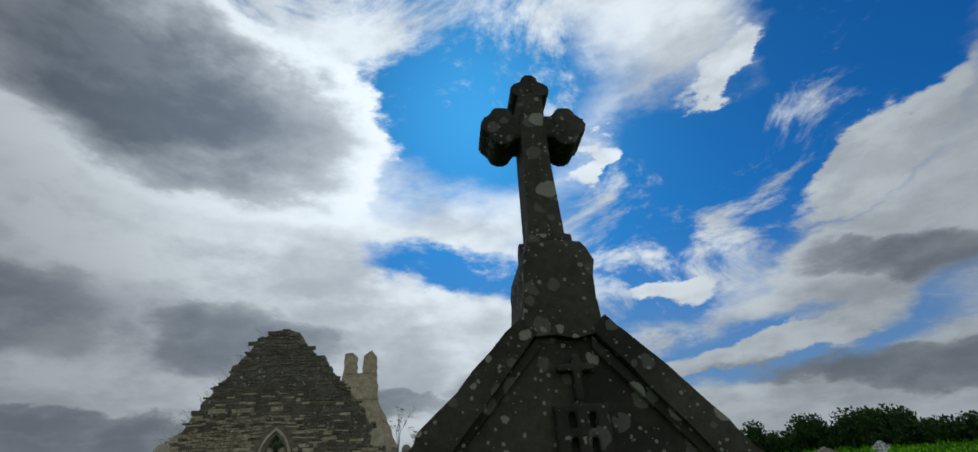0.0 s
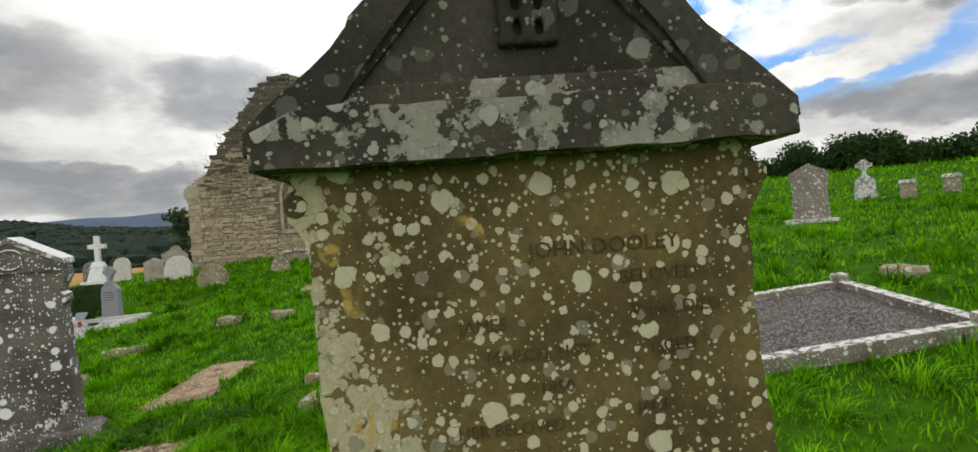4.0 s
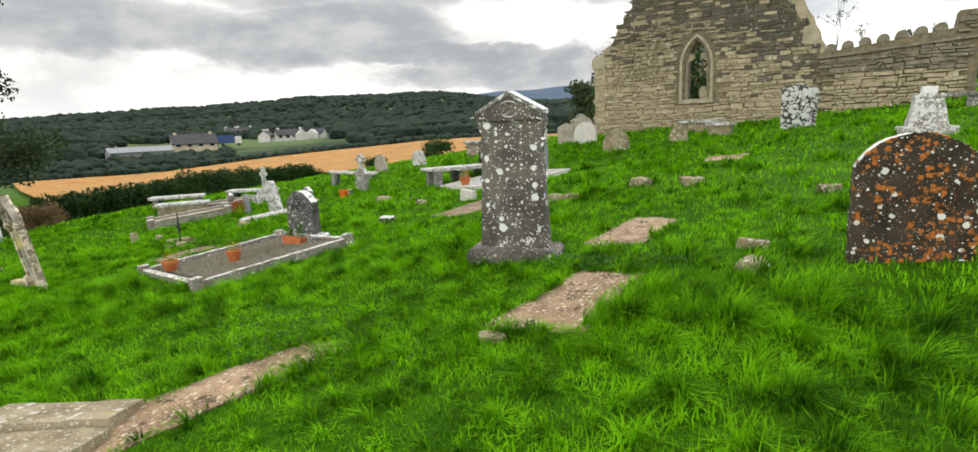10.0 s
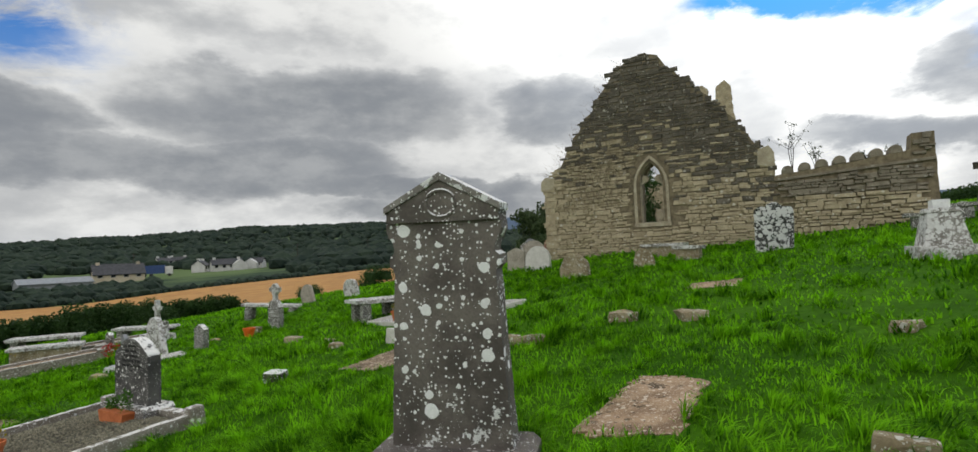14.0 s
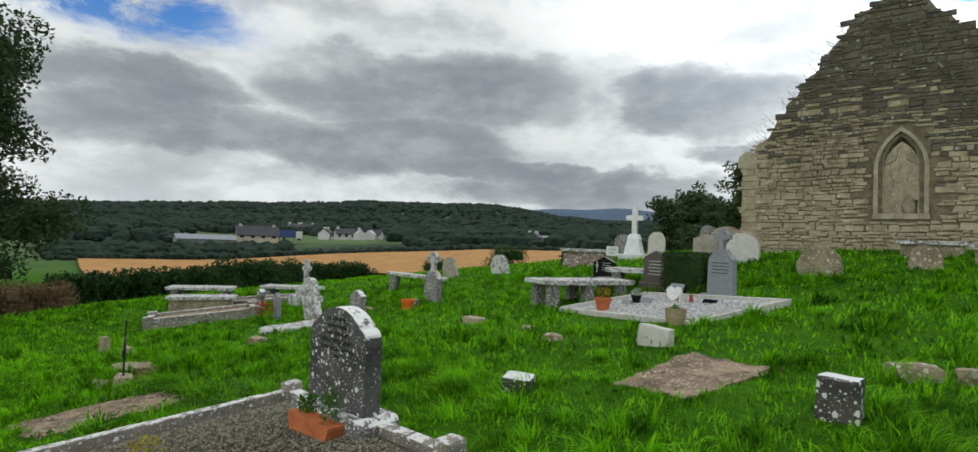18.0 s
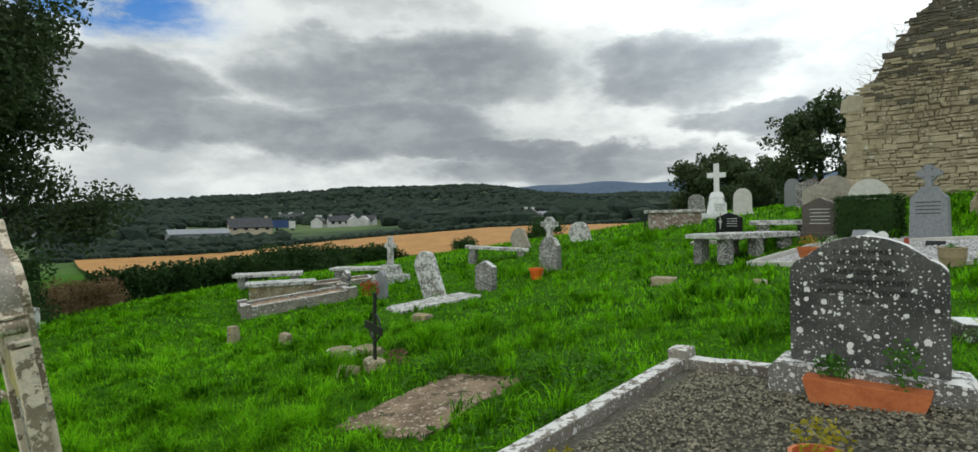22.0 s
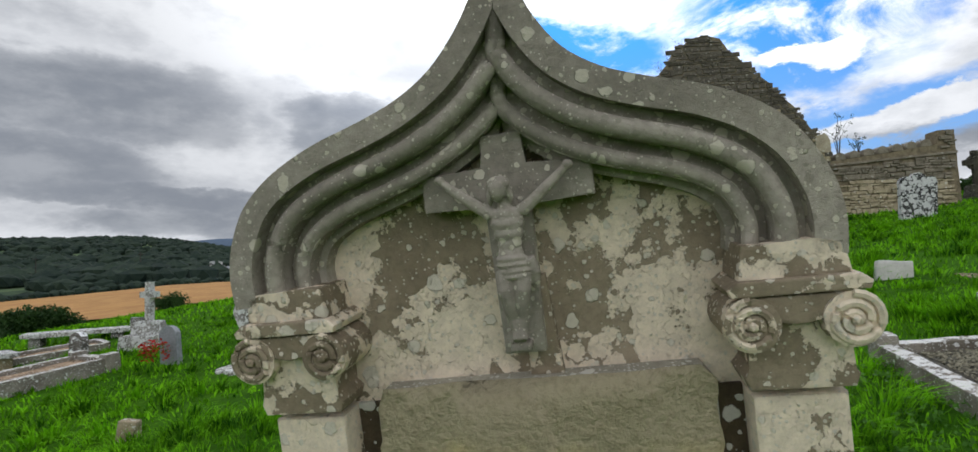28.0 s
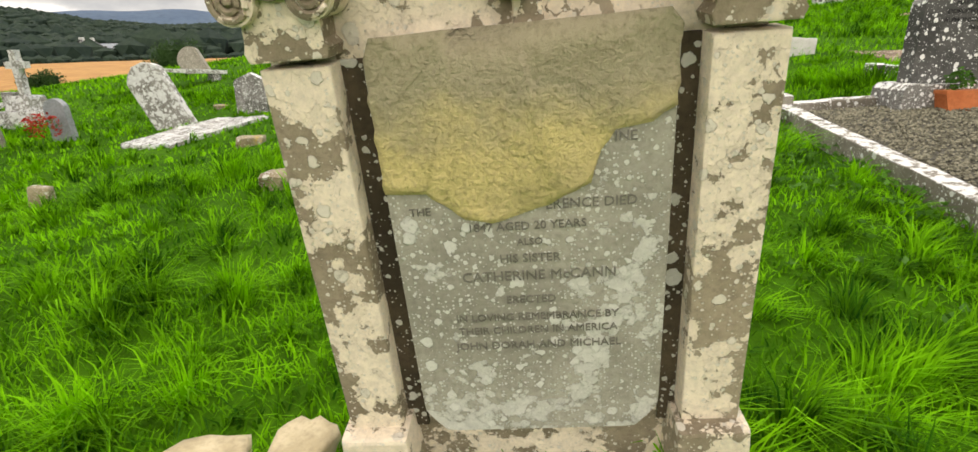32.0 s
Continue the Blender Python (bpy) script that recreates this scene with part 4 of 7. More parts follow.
# ---- kerbed grave with the inscribed stone ----
KX = pose(-8.0, 6.98, float(lawn(-8.0, 6.98, False)), 0, 0, -9)
cs = empty("shouldered_headstone", pose(-8.03, 6.9, float(lawn(-8.0, 6.95)) - 0.04, 0, 0, -7), "grey shouldered headstone with dark lettering and white lichen flecks", "headstone")
part("slab", prism(bmesh.new(), [(px, pz + 0.2) for px, pz in resample(outline("arch", 0.72, 0.73), 0.03, 0.002, 5)], -0.07, 0.07, 0.008), M_CS, cs)
part("plinth", prism(bmesh.new(), resample([(-0.46, -0.15), (0.46, -0.15), (0.46, 0.17), (0.43, 0.205), (-0.43, 0.205), (-0.46, 0.17)], 0.05, 0.003, 3), -0.17, 0.17, 0.008), M_C, cs)
for text, size, z in (("SACRED HEART", 0.04, 0.83), ("ANN DUNNE", 0.042, 0.775), ("MARY DOWNEY", 0.042, 0.72), ("DOROTHY DOWNEY", 0.042, 0.665), ("ALPHONSUS DOWNEY", 0.042, 0.61), ("DIED", 0.036, 0.56)):
    lettering(text, size, 0.0, z, -0.0712, M_INK, cs)


def kerb_run(th, name, x0, y0, x1, y1, w, h, mat, rough=0.004):
    d = math.hypot(x1 - x0, y1 - y0)
    bm = bmesh.new()
    box(bm, 0, d, -w / 2, w / 2, -0.12, h, 0.01)
    bmesh.ops.subdivide_edges(bm, edges=[e for e in bm.edges if e.calc_length() > 0.5], cuts=12)
    for v in bm.verts:
        v.co += Vector((0, 0.004 * noise.noise(v.co * 5), 0.008 * noise.noise(v.co * 4 + Vector((3, 1, 2)))))
    return part(name, bm, mat, th, m=pose(x0, y0, 0, 0, 0, math.degrees(math.atan2(y1 - y0, x1 - x0))))


def plot(name, label, x, y, yaw, w, d, mat, fill, kerb_w=0.105, kerb_h=0.125, post=0.155, open_front=False, tilt=(0.0, 0.0)):
    """A kerbed grave; (x, y) is the middle of its head end, and it runs d metres towards its foot."""
    c, s = math.cos(radians(yaw)), math.sin(radians(yaw))

    def at(u, v):
        return float(lawn(x + u * c - v * s, y + u * s + v * c, False))

    gx = (at(w / 2, 0) - at(-w / 2, 0) + at(w / 2, -d) - at(-w / 2, -d)) / (2 * w)
    gy = (at(-w / 2, 0) + at(w / 2, 0) - at(-w / 2, -d) - at(w / 2, -d)) / (2 * d)
    mid = (at(-w / 2, 0) + at(w / 2, 0) + at(-w / 2, -d) + at(w / 2, -d)) / 4
    m = pose(x, y, mid + gy * d / 2, math.degrees(math.atan(gy)), -math.degrees(math.atan(gx)), yaw)
    th = empty(name, m, label, "grave plot")
    k = w / 2
    kerb_run(th, "kerb", -k, 0, -k, -d, kerb_w, kerb_h, mat)
    kerb_run(th, "kerb", k, 0, k, -d, kerb_w, kerb_h, mat)
    kerb_run(th, "kerb", -k + 0.07, 0, k - 0.07, 0, kerb_w * 0.97, kerb_h - 0.006, mat)
    if not open_front:
        kerb_run(th, "kerb", -k + 0.07, -d, k - 0.07, -d, kerb_w * 0.97, kerb_h - 0.006, mat)
    if post:
        for px, py in ((-k, 0), (k, 0), (-k, -d), (k, -d)):
            bm = bmesh.new()
            box(bm, px - post / 2, px + post / 2, py - post / 2, py + post / 2, -0.12, kerb_h + 0.06, 0.02, 0.004)
            part("corner_post", bm, mat, th)
    # the bed and its loose stones
    bm = bmesh.new()
    n = 24
    vs = [[bm.verts.new((-k + 0.05 + (w - 0.1) * i / n, -0.05 - (d - 0.1) * j / n, kerb_h - 0.075 + 0.02 * noise.noise(Vector((i * 0.4, j * 0.4, x))))) for j in range(n + 1)] for i in range(n + 1)]
    for i in range(n):
        for j in range(n):
            bm.faces.new((vs[i][j], vs[i][j + 1], vs[i + 1][j + 1], vs[i + 1][j]))
    bmesh.ops.recalc_face_normals(bm, faces=bm.faces[:])
    part("gravel_bed", bm, fill, th)
    return th, m


def gravel(label, m, w, d, z, count, mat, size, seed):
    g = np.random.RandomState(seed)
    base = np.array([(1, 0, 0), (-1, 0, 0), (0, 1, 0), (0, -1, 0), (0, 0, 1), (0, 0, -1)], float) * (1, 0.8, 0.6)
    fa = np.array([(0, 2, 4), (2, 1, 4), (1, 3, 4), (3, 0, 4), (2, 0, 5), (1, 2, 5), (3, 1, 5), (0, 3, 5)])
    a = g.rand(count) * math.tau
    s = size * (0.5 + g.rand(count))
    c, n_ = np.cos(a), np.sin(a)
    b = base[None] * (1 + 0.5 * (g.rand(count, 6, 1) - 0.5)) * s[:, None, None]
    v = np.stack([b[..., 0] * c[:, None] - b[..., 1] * n_[:, None], b[..., 0] * n_[:, None] + b[..., 1] * c[:, None], b[..., 2]], -1)
    v += np.stack([(g.rand(count) - 0.5) * (w - 0.2), -0.1 - g.rand(count) * (d - 0.2), np.full(count, z)], -1)[:, None]
    f = (fa[None] + 6 * np.arange(count)[:, None, None]).reshape(-1, 3)
    ob = mesh_object("gravel", v.reshape(-1, 3), f, mat)
    ob.matrix_basis = m
    tagged(ob, label, "gravel", kind="stuff")


def pebble_material(name, a, c):
    m, t, b = material(name, 0.9)
    r = t.node("ShaderNodeNewGeometry").outputs["Random Per Island"]
    t.t.links.new(t.mix(r, a, c), b.inputs["Base Color"])
    return m


M_PEB = pebble_material("mixed brown pebbles", (0.072, 0.066, 0.043), (0.29, 0.268, 0.19))
M_PEBW = pebble_material("pale grey chippings", (0.25, 0.24, 0.23), (0.7, 0.69, 0.67))
M_PEBG = pebble_material("grey violet chippings", (0.10, 0.085, 0.085), (0.34, 0.31, 0.31))
_, m = plot("kerbed_grave", "kerbed grave filled with brown gravel, its kerbs flecked white", -7.97, 6.98, -13, 2.33, 2.3, M_KERB, M_GRAVEL, tilt=(-2.0, -4.5))
gravel("loose brown gravel inside the kerbed grave", m, 2.2, 2.2, 0.068, 14000, M_PEB, 0.0095, 3)


def flower_pot(x, y, r, h, label, mat=None, plant="yellow", lift=0.0, seed=1, lean=0.0):
    th = empty("flower_pot", pose(x, y, float(lawn(x, y)) + lift, lean, 0, seed * 40), label, "flower pot")
    bm = bmesh.new()
    lathe(bm, [(r * 0.66, 0), (r * 0.92, h * 0.78), (r, h * 0.78), (r * 1.03, h), (r * 0.9, h), (r * 0.88, h * 0.86), (0.001, h * 0.86)], 20)
    part("pot", bm, mat or M_POT, th)
    leaves(th, plant, r, h, seed)
    return th


M_YEL = leaf_material("yellow green sprigs", (0.16, 0.17, 0.015), (0.45, 0.36, 0.03))
M_GRN = leaf_material("pot plant leaves", (0.03, 0.10, 0.012), (0.10, 0.24, 0.03))
M_PETAL = leaf_material("orange yellow petals", (0.5, 0.12, 0.02), (0.6, 0.4, 0.05))
M_WPET = leaf_material("white petals", (0.6, 0.6, 0.55), (0.75, 0.72, 0.7))


def leaf_cloud(bm, c, rad, count, size, rnd, up=0.3):
    for _ in range(count):
        d = Vector((rnd.gauss(0, 1), rnd.gauss(0, 1), rnd.gauss(0, 1) + up)).normalized() * (rnd.random() ** 0.4)
        p = Vector((c[0] + d.x * rad[0], c[1] + d.y * rad[1], c[2] + d.z * rad[2]))
        a = Vector((rnd.uniform(-1, 1), rnd.uniform(-1, 1), rnd.uniform(-0.6, 1))).normalized()
        b = a.cross(Vector((rnd.uniform(-1, 1), rnd.uniform(-1, 1), rnd.uniform(-1, 1)))).normalized()
        s = size * rnd.uniform(0.6, 1.3)
        bm.faces.new([bm.verts.new(p + a * s * u + b * s * w) for u, w in ((-0.9, 0), (0, -0.45), (0.9, 0), (0, 0.45))])


def leaves(th, plant, r, h, seed):
    rnd = random.Random(seed)
    mat = {"yellow": M_YEL, "green": M_GRN, "red": M_RED, "orange": M_PETAL, "white": M_WPET}[plant]
    if plant in ("orange", "white", "red"):
        bm = bmesh.new()
        leaf_cloud(bm, (0, 0, h + r * 0.5), (r * 1.1, r * 1.1, r * 0.7), 140, 0.022, rnd)
        part("foliage", bm, M_GRN, th)["kind"] = "stuff"
    bm = bmesh.new()
    leaf_cloud(bm, (0, 0, h + r * 0.55), (r * 1.0, r * 1.0, r * 0.8), 160, 0.016 if plant != "red" else 0.04, rnd)
    part("flowers" if plant in ("orange", "white", "red") else "foliage", bm, mat, th)["kind"] = "stuff"


def trough(x, y, yaw, lift):
    th = empty("planter", pose(x, y, float(lawn(x, y)) + lift, 0, 0, yaw), "orange plastic window box with leafy green plants by the headstone", "planter")
    part("box", prism(bmesh.new(), [(-0.24, 0.0), (0.24, 0.0), (0.265, 0.105), (0.275, 0.11), (0.275, 0.135), (-0.275, 0.135), (-0.275, 0.11), (-0.265, 0.105)], -0.085, 0.085, 0.006), M_POT, th)
    for i in range(2):
        rnd = random.Random(40 + i)
        bm = bmesh.new()
        leaf_cloud(bm, (-0.15 + i * 0.31, 0, 0.18 + 0.05 * i), (0.09, 0.08, 0.1 + 0.07 * i), 170, 0.02, rnd)
        part("plant", bm, M_GRN, th)["kind"] = "stuff"


trough(-8.04, 6.69, -8, 0.02)
flower_pot(-8.19, 5.62, 0.11, 0.17, "terracotta pot of yellow sprigs standing in the gravel", plant="yellow", lift=0.06, seed=2)
flower_pot(-9.0, 5.08, 0.12, 0.15, "terracotta pot of yellow flowers at the grave's foot", plant="yellow", lift=0.06, seed=3)

# ---- the ogee headstone with a carved crucifix ----
EM = pose(-11.658, 4.107, 0.463, 7.59, -3.35, -9.79) @ Matrix.Scale(0.84, 4)
EBASE = EM @ Matrix.Translation((0, 0, -1.12))
og = empty("ogee_headstone", EBASE, "leaning buff ogee headstone with a carved crucifix and scrolled pilasters", "headstone")


def e_up(pts):
    return [(x, z + 1.12) for x, z in pts]


def mirror(right):
    return right + [(-x, z) for x, z in reversed(right) if abs(x) > 1e-6]


OGEE = [(0.51, 0.10), (0.513, 0.16), (0.50, 0.22), (0.465, 0.285), (0.41, 0.335), (0.33, 0.375), (0.24, 0.403), (0.17, 0.43), (0.11, 0.47), (0.065, 0.525), (0.035, 0.58), (0.015, 0.612), (0.0, 0.617)]



def rounded(pts, n=4):
    """More points along the same curve, without corners."""
    out = []
    for i in range(len(pts) - 1):
        p = [Vector(pts[max(0, min(len(pts) - 1, j))]) for j in (i - 1, i, i + 1, i + 2)]
        for k in range(n):
            t = k / n
            q = 0.5 * (2 * p[1] + (p[2] - p[0]) * t + (2 * p[0] - 5 * p[1] + 4 * p[2] - p[3]) * t * t + (3 * p[1] - p[0] - 3 * p[2] + p[3]) * t ** 3)
            out.append((q.x, q.y))
    return out + [tuple(pts[-1])]


OGEE = rounded(OGEE)


def inset(pts, d, lift=0.0):
    """The same curve drawn in by d metres."""
    out = []
    for i, (x, z) in enumerate(pts):
        (xa, za), (xb, zb) = pts[max(i - 1, 0)], pts[min(i + 1, len(pts) - 1)]
        tx, tz = xb - xa, zb - za
        n = math.hypot(tx, tz) or 1
        nx, nz = x - tz / n * d, z + tx / n * d
        if i == len(pts) - 1:
            nx, nz = 0.0, z - d * 1.5
        out.append((max(nx, 0.0), nz))
    return out


def band(bm, outer, inner, y0, y1):
    """A strip between two matching curves and its mirror image, with depth."""
    for k in (1, -1):
        v = [[bm.verts.new((k * x, y, z + 1.12)) for x, z in c] for c, y in ((outer, y0), (inner, y0), (outer, y1), (inner, y1))]
        for i in range(len(outer) - 1):
            bm.faces.new((v[0][i], v[1][i], v[1][i + 1], v[0][i + 1]))
            bm.faces.new((v[2][i], v[2][i + 1], v[3][i + 1], v[3][i]))
            bm.faces.new((v[0][i], v[0][i + 1], v[2][i + 1], v[2][i]))
            bm.faces.new((v[1][i], v[3][i], v[3][i + 1], v[1][i + 1]))
        bm.faces.new((v[0][0], v[2][0], v[3][0], v[1][0]))
    bmesh.ops.recalc_face_normals(bm, faces=bm.faces[:])
    return bm


M_EG = stone("grey weathered sandstone", (0.24, 0.212, 0.172), (0.44, 0.392, 0.325), 0.36, 26.0, (0.64, 0.585, 0.47), fine_white=0.2, relief=1.0, dull=0.3)
M_EP = stone("grey inscribed panel stone", (0.28, 0.26, 0.205), (0.42, 0.39, 0.31), 0.36, 22.0, (0.70, 0.68, 0.6), fine_white=0.4, mass=-0.3, mass_colour=(0.62, 0.6, 0.52), low=0.24)
M_ES, t, b = material("broken yellow sandstone", 0.95)
co = coords(t)
big, grit = t.noise(co, 7.0, 6.0, 0.6), t.noise(co, 80.0, 4.0, 0.65)
tall = t.node("ShaderNodeSeparateXYZ", {0: t.node("ShaderNodeTexCoord").outputs["Object"]}).outputs["Z"]
fresh = t.step(t.math("ADD", tall, t.math("MULTIPLY", big, 0.3)), 1.1, 0.92)      # fresher, yellower stone towards the break
col = t.mix(fresh, (0.36, 0.31, 0.2), (0.58, 0.47, 0.2))
col = t.mix(t.math("MULTIPLY", t.step(big, 0.45, 0.7), 0.3), col, (0.3, 0.25, 0.15))
col = t.mix(t.math("MULTIPLY", t.step(grit, 0.45, 0.7), 0.4), col, (0.17, 0.14, 0.075))
t.t.links.new(col, b.inputs["Base Color"])
bump(t, b, t.math("ADD", t.noise(co, 22.0, 6.0, 0.65), t.math("MULTIPLY", grit, 0.6)), 1.0, 0.012)
M_EC = stone("dark brown channel stone", (0.05, 0.037, 0.022), (0.12, 0.088, 0.052), 0.4, 18.0, (0.62, 0.6, 0.52), fine_white=0.25)
core = mirror([(0.46, -1.3), (0.49, -0.1), (0.5, 0.10)] + OGEE[1:])
part("slab", prism(bmesh.new(), e_up(resample(core, 0.03, 0.0, 2)), 0.105, 0.15, 0.008), M_E, og)
bands = [OGEE, inset(OGEE, 0.045), inset(OGEE, 0.062), inset(OGEE, 0.095), inset(OGEE, 0.112), inset(OGEE, 0.14), inset(OGEE, 0.155)]
part("arch_moulding", band(bmesh.new(), bands[0], bands[1], 0.0, 0.11), M_EG, og)
part("arch_moulding", band(bmesh.new(), bands[1], bands[2], 0.035, 0.11), M_EG, og)
part("arch_moulding", band(bmesh.new(), bands[2], bands[3], 0.015, 0.11), M_EG, og)
part("arch_moulding", band(bmesh.new(), bands[3], bands[4], 0.055, 0.11), M_EG, og)
part("arch_moulding", band(bmesh.new(), bands[4], bands[5], 0.035, 0.11), M_EG, og)
part("arch_moulding", band(bmesh.new(), bands[5], bands[6], 0.07, 0.11), M_EG, og)
for d, y, r in ((0.079, 0.02, 0.017), (0.126, 0.04, 0.014)):
    run = inset(OGEE, d)
    for k in (-1, 1):
        line = [(k * x, y, z + 1.12) for x, z in run[:-5]] + [(0.0, y + 0.004, run[-1][1] + 1.11)]
        part("roll_moulding", tube(bmesh.new(), line, r, 10), M_EG, og, smooth=True)
for k in (-1, 1):
    c0 = 0.435 if k > 0 else -0.412
    part("pilaster", prism(bmesh.new(), e_up([(c0 - 0.07, -1.25), (c0 + 0.07, -1.25), (c0 + 0.07, -0.12), (c0 - 0.07, -0.12)]), 0.03, 0.12, 0.008), M_E, og)
    part("pilaster_foot", prism(bmesh.new(), e_up([(c0 - 0.1, -1.25), (c0 + 0.1, -1.25), (c0 + 0.085, -1.04), (c0 - 0.085, -1.04)]), -0.02, 0.14, 0.012), M_E, og)
    cap = part("capital", prism(bmesh.new(), e_up([(c0 - 0.075, -0.105), (c0 + 0.075, -0.105), (c0 + 0.082, -0.085), (c0 + 0.07, -0.07), (c0 + 0.072, 0.03), (c0 - 0.072, 0.03), (c0 - 0.07, -0.07), (c0 - 0.082, -0.085)]), 0.012, 0.12, 0.005), M_E, og)
    for s in (-1, 1):
        bm = bmesh.new()
        cx, cz = c0 + s * 0.07, 0.005
        tube(bm, [(cx, -0.012, cz + 1.12), (cx, 0.11, cz + 1.12)], 0.042, 18)
        path = []
        for i in range(40):
            a = i / 40 * 2.3 * math.tau
            r = 0.039 * (1 - i / 46)
            path.append((cx + s * r * math.sin(a), -0.014, cz + 1.12 + r * math.cos(a)))
        tube(bm, path, 0.0065, 6)
        lathe_at = (cx, -0.02, cz + 1.12)
        bmesh.ops.create_icosphere(bm, subdivisions=1, radius=0.008, matrix=Matrix.Translation(lathe_at))
        part("scroll", bm, M_E, cap)
    bm = bmesh.new()
    prism(bm, e_up([(c0 - 0.075, 0.015), (c0, 0.0), (c0 + 0.075, 0.015), (c0 + 0.075, 0.045), (c0 - 0.075, 0.045)]), -0.008, 0.11, 0.004)
    part("scroll_band", bm, M_E, cap)
    bm = bmesh.new()
    prism(bm, e_up([(c0 - 0.095, 0.048), (c0 + 0.095, 0.048), (c0 + 0.1, 0.06), (c0 + 0.085, 0.072), (c0 - 0.085, 0.072), (c0 - 0.1, 0.06)]), -0.015, 0.12, 0.004)
    part("abacus", bm, M_E, cap)
    part("impost", prism(bmesh.new(), resample(e_up([(c0 - 0.08, 0.072), (c0 + 0.08, 0.072), (c0 + 0.072, 0.125), (c0 - 0.072, 0.125)]), 0.03, 0.002, 3 + k), 0.0, 0.12, 0.006), M_E, cap)
# the raised panel, whose upper face has flaked away
part("panel", prism(bmesh.new(), e_up(resample([(-0.235, -1.09), (0.26, -1.09), (0.315, -1.02), (0.318, -0.1), (0.3, -0.075), (-0.27, -0.085), (-0.288, -0.12), (-0.285, -1.02)], 0.03, 0.0, 1)), 0.062, 0.12, 0.006), M_EP, og)
bm = bmesh.new()
flake = [(-0.288, -0.4), (-0.2, -0.405), (-0.12, -0.47), (-0.06, -0.482), (0.06, -0.445), (0.15, -0.40), (0.175, -0.33), (0.2, -0.29), (0.27, -0.28), (0.317, -0.25), (0.318, -0.1), (0.3, -0.075), (-0.27, -0.085), (-0.288, -0.12)]
pts = resample(flake, 0.02, 0.004, 9)
ring = [bm.verts.new((x, 0.058, z + 1.12)) for x, z in pts]
ring2 = [bm.verts.new((x * 0.985 + 0.001, 0.048 + 0.012 * noise.noise(Vector((x * 9, z * 9, 1))), (z + 0.006 if z > -0.2 else z + 0.012) + 1.12)) for x, z in pts]
for i in range(len(pts)):
    j = (i + 1) % len(pts)
    bm.faces.new((ring[i], ring2[i], ring2[j], ring[j]))
fill = bmesh.ops.triangle_fill(bm, use_beauty=True, use_dissolve=False, edges=[e for e in bm.edges if e.verts[0] in ring2 and e.verts[1] in ring2])
bmesh.ops.subdivide_edges(bm, edges=[e for e in bm.edges if e.calc_length() > 0.03], cuts=3)
for v in bm.verts:
    if v.co.y < 0.057:
        v.co.y += 0.009 * noise.noise(Vector((v.co.x * 5, 0, v.co.z * 9))) + 0.003 * noise.noise(Vector((v.co.x * 14 + v.co.z * 6, 1, v.co.z * 26))) + 0.0015 * noise.noise(v.co * 45)
bmesh.ops.recalc_face_normals(bm, faces=bm.faces[:])
part("flaked_face", bm, M_ES, og, "flaked yellow sandstone where the face has broken off", smooth=True)
for text, size, x, z in (("INE", 0.03, 0.22, -0.315), ("ERENCE DIED", 0.032, 0.15, -0.456), ("THE", 0.026, -0.22, -0.456), ("1847 AGED 20 YEARS", 0.028, 0.01, -0.502), ("ALSO", 0.024, 0.015, -0.54), ("HIS SISTER", 0.03, 0.013, -0.583), ("CATHERINE McCANN", 0.036, 0.03, -0.63), ("ERECTED", 0.028, 0.01, -0.692), ("IN LOVING REMEMBRANCE BY", 0.028, 0.02, -0.74), ("THEIR CHILDREN IN AMERICA", 0.028, 0.02, -0.778), ("JOHN DORAH AND MICHAEL", 0.03, 0.02, -0.823)):
    lettering(text, size, x, z + 1.12, 0.0605, M_CUT_E, og)
# a darker brown strip with pale lichen along each side of the panel
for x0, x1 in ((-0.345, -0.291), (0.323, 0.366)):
    part("sunk_channel", box(bmesh.new(), x0, x1, 0.094, 0.108, 0.02, 1.0, 0.003), M_EC, og, "dark brown channel beside the panel")
# the cross and its figure, plain stone shapes
cx0 = 0.008
cross = part("crucifix_cross", prism(bmesh.new(), e_up([(cx0 - 0.036, -0.03), (cx0 + 0.036, -0.03), (cx0 + 0.036, 0.232), (cx0 + 0.15, 0.232), (cx0 + 0.15, 0.296), (cx0 + 0.036, 0.296), (cx0 + 0.036, 0.355), (cx0 - 0.036, 0.355), (cx0 - 0.036, 0.296), (cx0 - 0.15, 0.296), (cx0 - 0.15, 0.232), (cx0 - 0.036, 0.232)]), 0.05, 0.115, 0.004), M_EG, og)
part("cross_stem", prism(bmesh.new(), e_up([(cx0 + 0.0, -0.08), (cx0 + 0.06, -0.08), (cx0 + 0.045, 0.1), (cx0 + 0.0, 0.1)]), 0.08, 0.115, 0.004), M_E, og)
bm = bmesh.new()


def blob(bm, at, rad, sub=2):
    r = bmesh.ops.create_icosphere(bm, subdivisions=sub, radius=1.0)
    for v in r["verts"]:
        v.co = Vector((at[0] + v.co.x * rad[0], at[1] + v.co.y * rad[1], at[2] + 1.12 + v.co.z * rad[2]))


